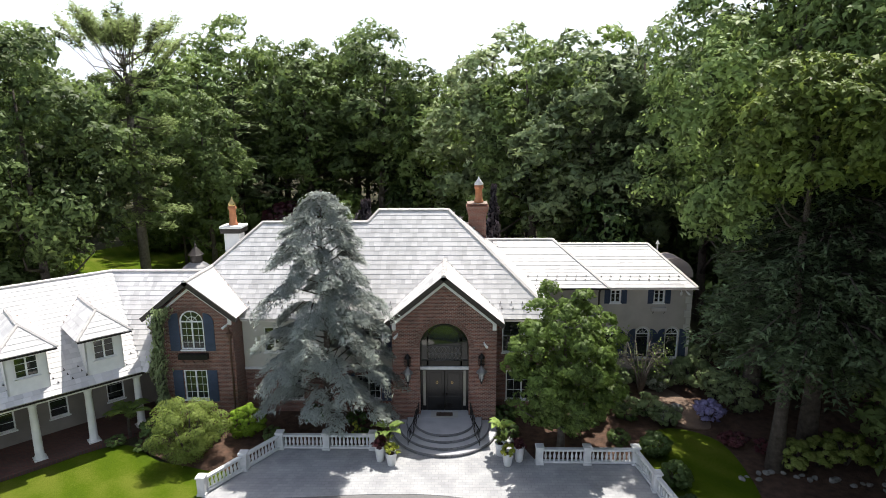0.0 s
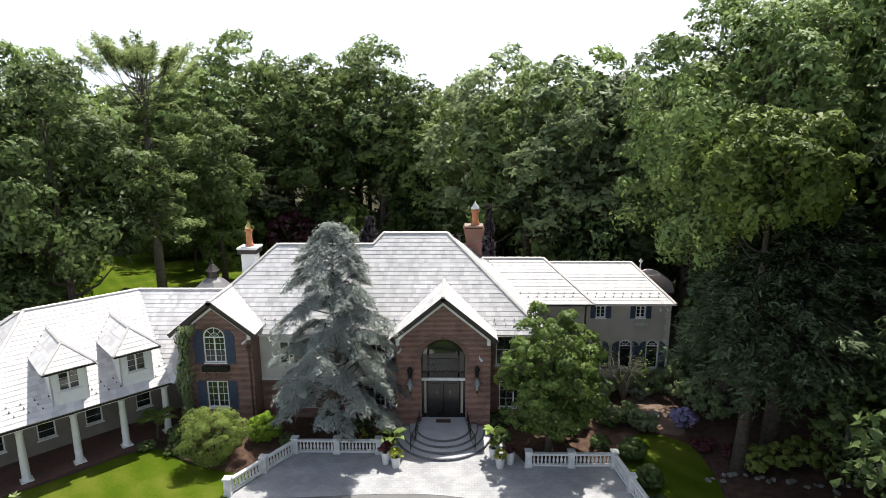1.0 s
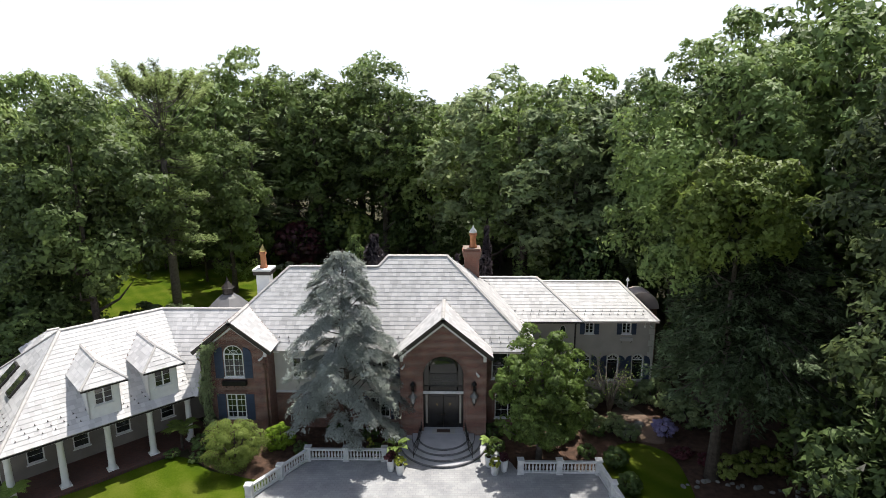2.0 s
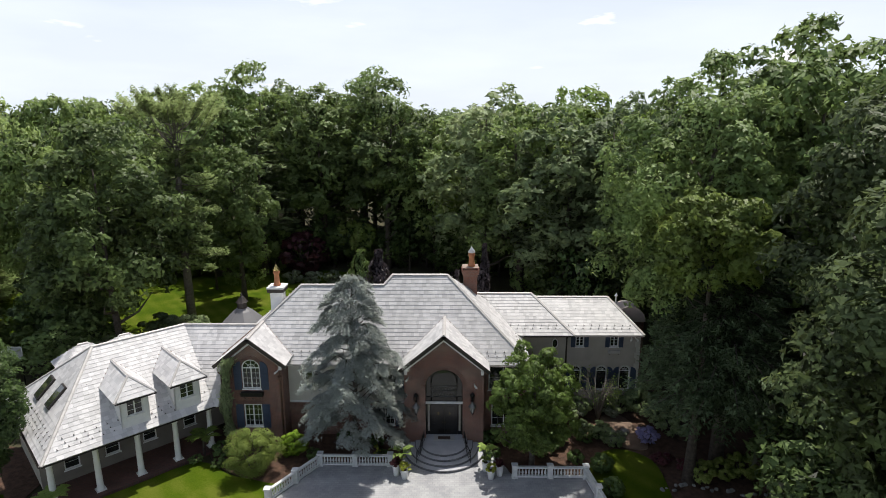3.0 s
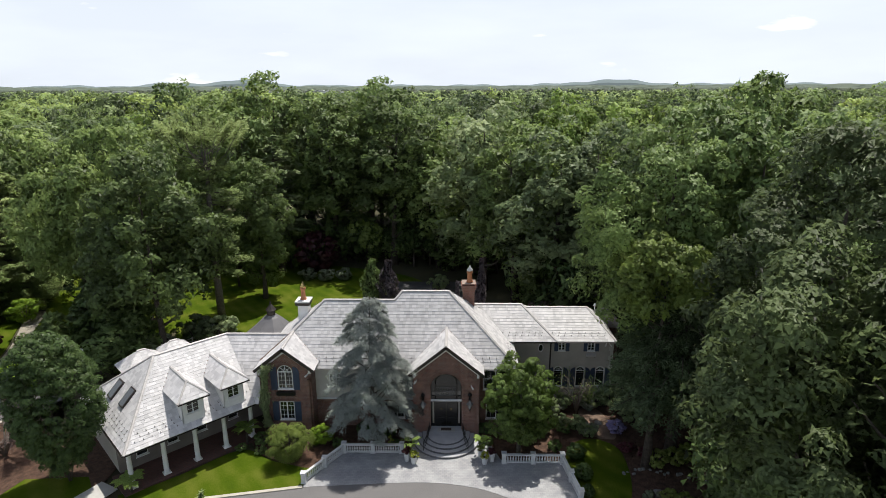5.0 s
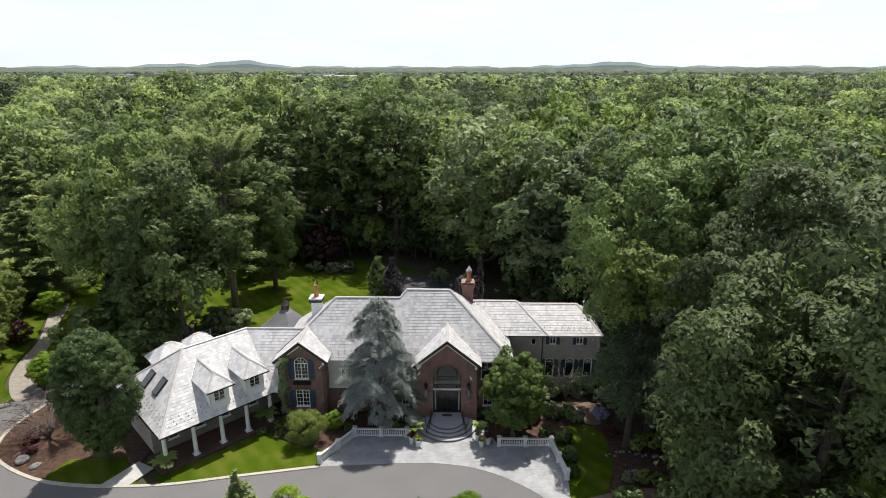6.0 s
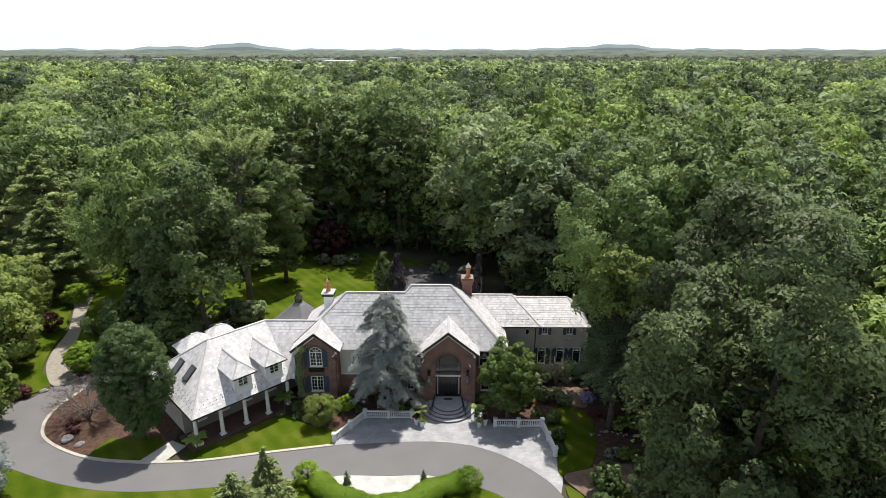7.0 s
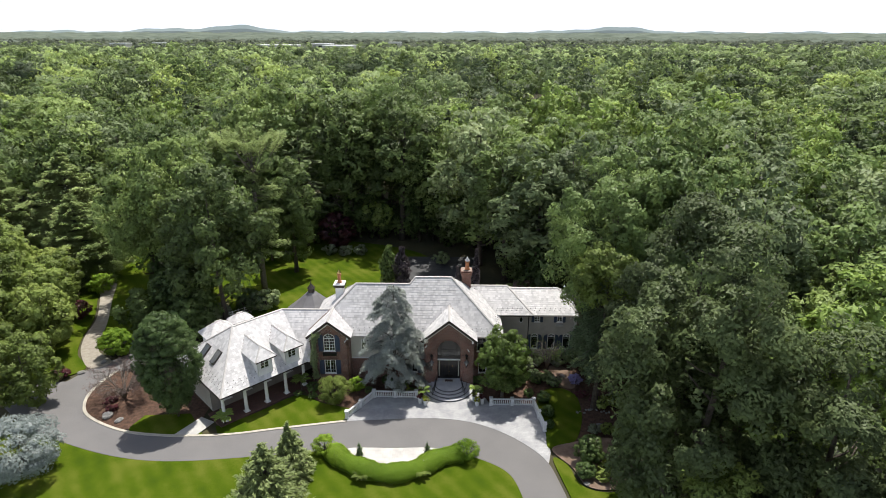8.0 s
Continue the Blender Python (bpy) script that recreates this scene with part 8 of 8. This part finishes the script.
# ---- behind the house ----
def gazebo(x, y):
    thing = tagged(empty("gazebo", x, y), "garden pavilion with dark slate roof and lantern cupola", "gazebo")
    at = Matrix.Translation((x, y, 0)) @ Matrix.Rotation(radians(22.5), 4, "Z")
    part("roof", lathe([(4.1, 3.6), (4.1, 3.72), (1.9, 5.5), (0.85, 6.5), (0.5, 6.75)], 8, at), SLATE_DARK, thing, "dark grey slate octagonal roof")
    part("cupola", lathe([(0.42, 6.6), (0.42, 7.25), (0.56, 7.3), (0.5, 7.36), (0.2, 7.75), (0.07, 7.9), (0.10, 8.0), (0.05, 8.1), (0.0, 8.35)], 8, at), DARK_TRIM, thing, "small louvred cupola with finial")
    part("floor", lathe([(3.7, -0.1), (3.7, 0.15)], 8, at), BLUESTONE, thing)
    for k in range(8):
        a = k * math.pi / 4
        part("post", tube([at @ Vector((3.5 * math.cos(a), 3.5 * math.sin(a), 0.1)), at @ Vector((3.5 * math.cos(a), 3.5 * math.sin(a), 3.95))], [0.09, 0.09], 8), WHITE, thing)


gazebo(-18.3, 40.0)


def hoop(x, y):
    thing = tagged(empty("basketball_hoop", x, y), "basketball hoop with a clear backboard on a dark pole", "basketball hoop")
    part("pole", tube([(x, y + 0.9, 0), (x, y + 0.9, 2.7), (x, y + 0.1, 3.3)], [0.07, 0.07, 0.05], 8), IRON, thing, smooth=True)
    part("backboard", box(x - 0.9, x + 0.9, y, y + 0.03, 2.95, 4.0), LAMP_GLASS, thing, "greyish clear backboard")
    part("board_frame", ring_of(rect(x - 0.92, x + 0.92, 2.93, 4.02), rect(x - 0.87, x + 0.87, 2.98, 3.97), 0.05, Matrix.Translation((0, y - 0.01, 0))), WHITE, thing)
    part("rim", tube([(x + 0.23 * math.cos(k * 0.5236), y - 0.28 + 0.23 * math.sin(k * 0.5236), 3.05) for k in range(13)], [0.012] * 13, 5), TERRACOTTA, thing, "orange metal rim")


hoop(-37.8, 37.4)


def white_fence():
    thing = tagged(empty("garden_fence", -30.8, 45.6), "low white garden railing behind the garage", "fence")
    a, b = Vector((-32.0, 44.4, 0)), Vector((-29.4, 47.0, 0))
    for k in range(5):
        p = a.lerp(b, k / 4)
        part("post", box(p.x - 0.06, p.x + 0.06, p.y - 0.06, p.y + 0.06, -0.05, 1.25), WHITE, thing)
    for z in (0.35, 0.75, 1.1):
        part("rail", tube([a + Vector((0, 0, z)), b + Vector((0, 0, z))], [0.04, 0.04], 6), WHITE, thing)


white_fence()
# roofs of the rear service wing that show above the garage ridge
def rear_roof(s0, s1, d0, d1, eave, top, seed):
    """A small hipped roof of the rear wing."""
    dm, k = (d0 + d1) / 2, (d1 - d0) / 2
    p, q = g(s0 + k, dm, top), g(s1 - k, dm, top)
    roof_slope([g(s0, d1, eave), g(s0, d0, eave), p], seed=seed, slab=0.1)
    roof_slope([g(s0, d0, eave), g(s1, d0, eave), q, p], seed=seed + 1, slab=0.1)
    roof_slope([g(s1, d0, eave), g(s1, d1, eave), q], seed=seed + 2, slab=0.1)
    roof_slope([g(s1, d1, eave), g(s0, d1, eave), p, q], seed=seed + 3, slab=0.1)
    cap(p, q, 0.2)
    part("rear_wing_wall", box(s0 + 0.35, s1 - 0.35, d0 + 0.35, d1 - 0.35, 0.0, eave, GM), WHITE, house)


rear_roof(3.1, 7.0, 9.2, 12.4, 5.25, 6.6, 60)
rear_roof(6.8, 9.5, 10.7, 12.7, 5.5, 6.25, 66)


def draped_trunk(x, y, h, r, seed, material, label):
    """A narrow weeping tree, hanging close about its stem."""
    rng = np.random.default_rng(seed)
    thing = tagged(empty("weeping_tree", x, y), label, "tree")
    part("trunk", tube([(x, y, -0.1), (x + 0.15, y, h * 0.5), (x - 0.1, y, h * 0.97)], [0.18, 0.12, 0.03], 7), BARK, thing, smooth=True)
    n = 5600
    z = rng.uniform(0.2, h, n)
    w = r * (0.8 + 0.2 * np.sin(z / h * 7 + 1)) * np.clip((h - z) / (h * 0.35), 0.2, 1)
    a = rng.uniform(0, 6.283, n)
    w = w * (0.72 + 0.3 * np.sin(3 * a + z * 1.1) * np.sin(z * 2.3)) * rng.uniform(0.6, 1.15, n)
    pos = np.stack([x + np.cos(a) * w, y + np.sin(a) * w, z], 1)
    nrm = unit(np.stack([np.cos(a), np.sin(a), 0.3 + 0 * a], 1) + 0.6 * rng.normal(size=(n, 3)))
    share("crown", quads_mesh("crown", leaf_quads(rng, pos, nrm, rng.uniform(0.1, 0.2, n), 1.2, np.tile(np.array([0, 0, -1.0]), (n, 1))), material), thing, Matrix())


draped_trunk(3.4, 42.5, 12.0, 0.95, 81, LEAF_PURPLE, "tall dusky purple weeping beech behind the chimney")
draped_trunk(0.9, 42.0, 9.6, 0.7, 84, LEAF_PURPLE, "smaller purple weeping beech behind the chimney")
draped_trunk(-7.0, 47.5, 10.3, 2.3, 82, LEAF_PURPLE, "dusky purple weeping beech behind the house")
draped_trunk(-9.0, 48.8, 10.0, 2.6, 83, LEAF_YEW, "green weeping conifer behind the house")
t = broadleaf("dogwood_tree", 251, 7.5, 2.8, LEAF_BRIGHT, 0.16, 90, 40, 0.3, "small pale-leaved dogwood before the dark wood")
move(t, -14.4, 80.0)
t = broadleaf("crabapple_tree", 252, 8.0, 3.8, LEAF_OAK, 0.17, 120, 44, 0.28, "small dark tree standing on the back lawn")
move(t, -32.3, 67.6)
again(RH, spot(-30.0, 47.6, 0, 20, 2.2))
again(RH, spot(-27.2, 48.2, 0, 80, 2.0))
again(RH, spot(-33.5, 41.5, 0, 80, 2.2))
again(RH, spot(5.8, 45.2, 0, 10, 2.4))
again(RH, spot(-1.6, 66.4, 0, 10, 1.5))
again(RH, spot(-12.4, 46.5, 0, 60, 2.6))
again(RH, spot(-14.6, 48.6, 0, 160, 2.2))
tagged(part("low_wall", box(-8.0, 4.6, 55.6, 56.0, 0, 0.7), BLUESTONE), "low stone wall of the patio", "wall", kind="structure")
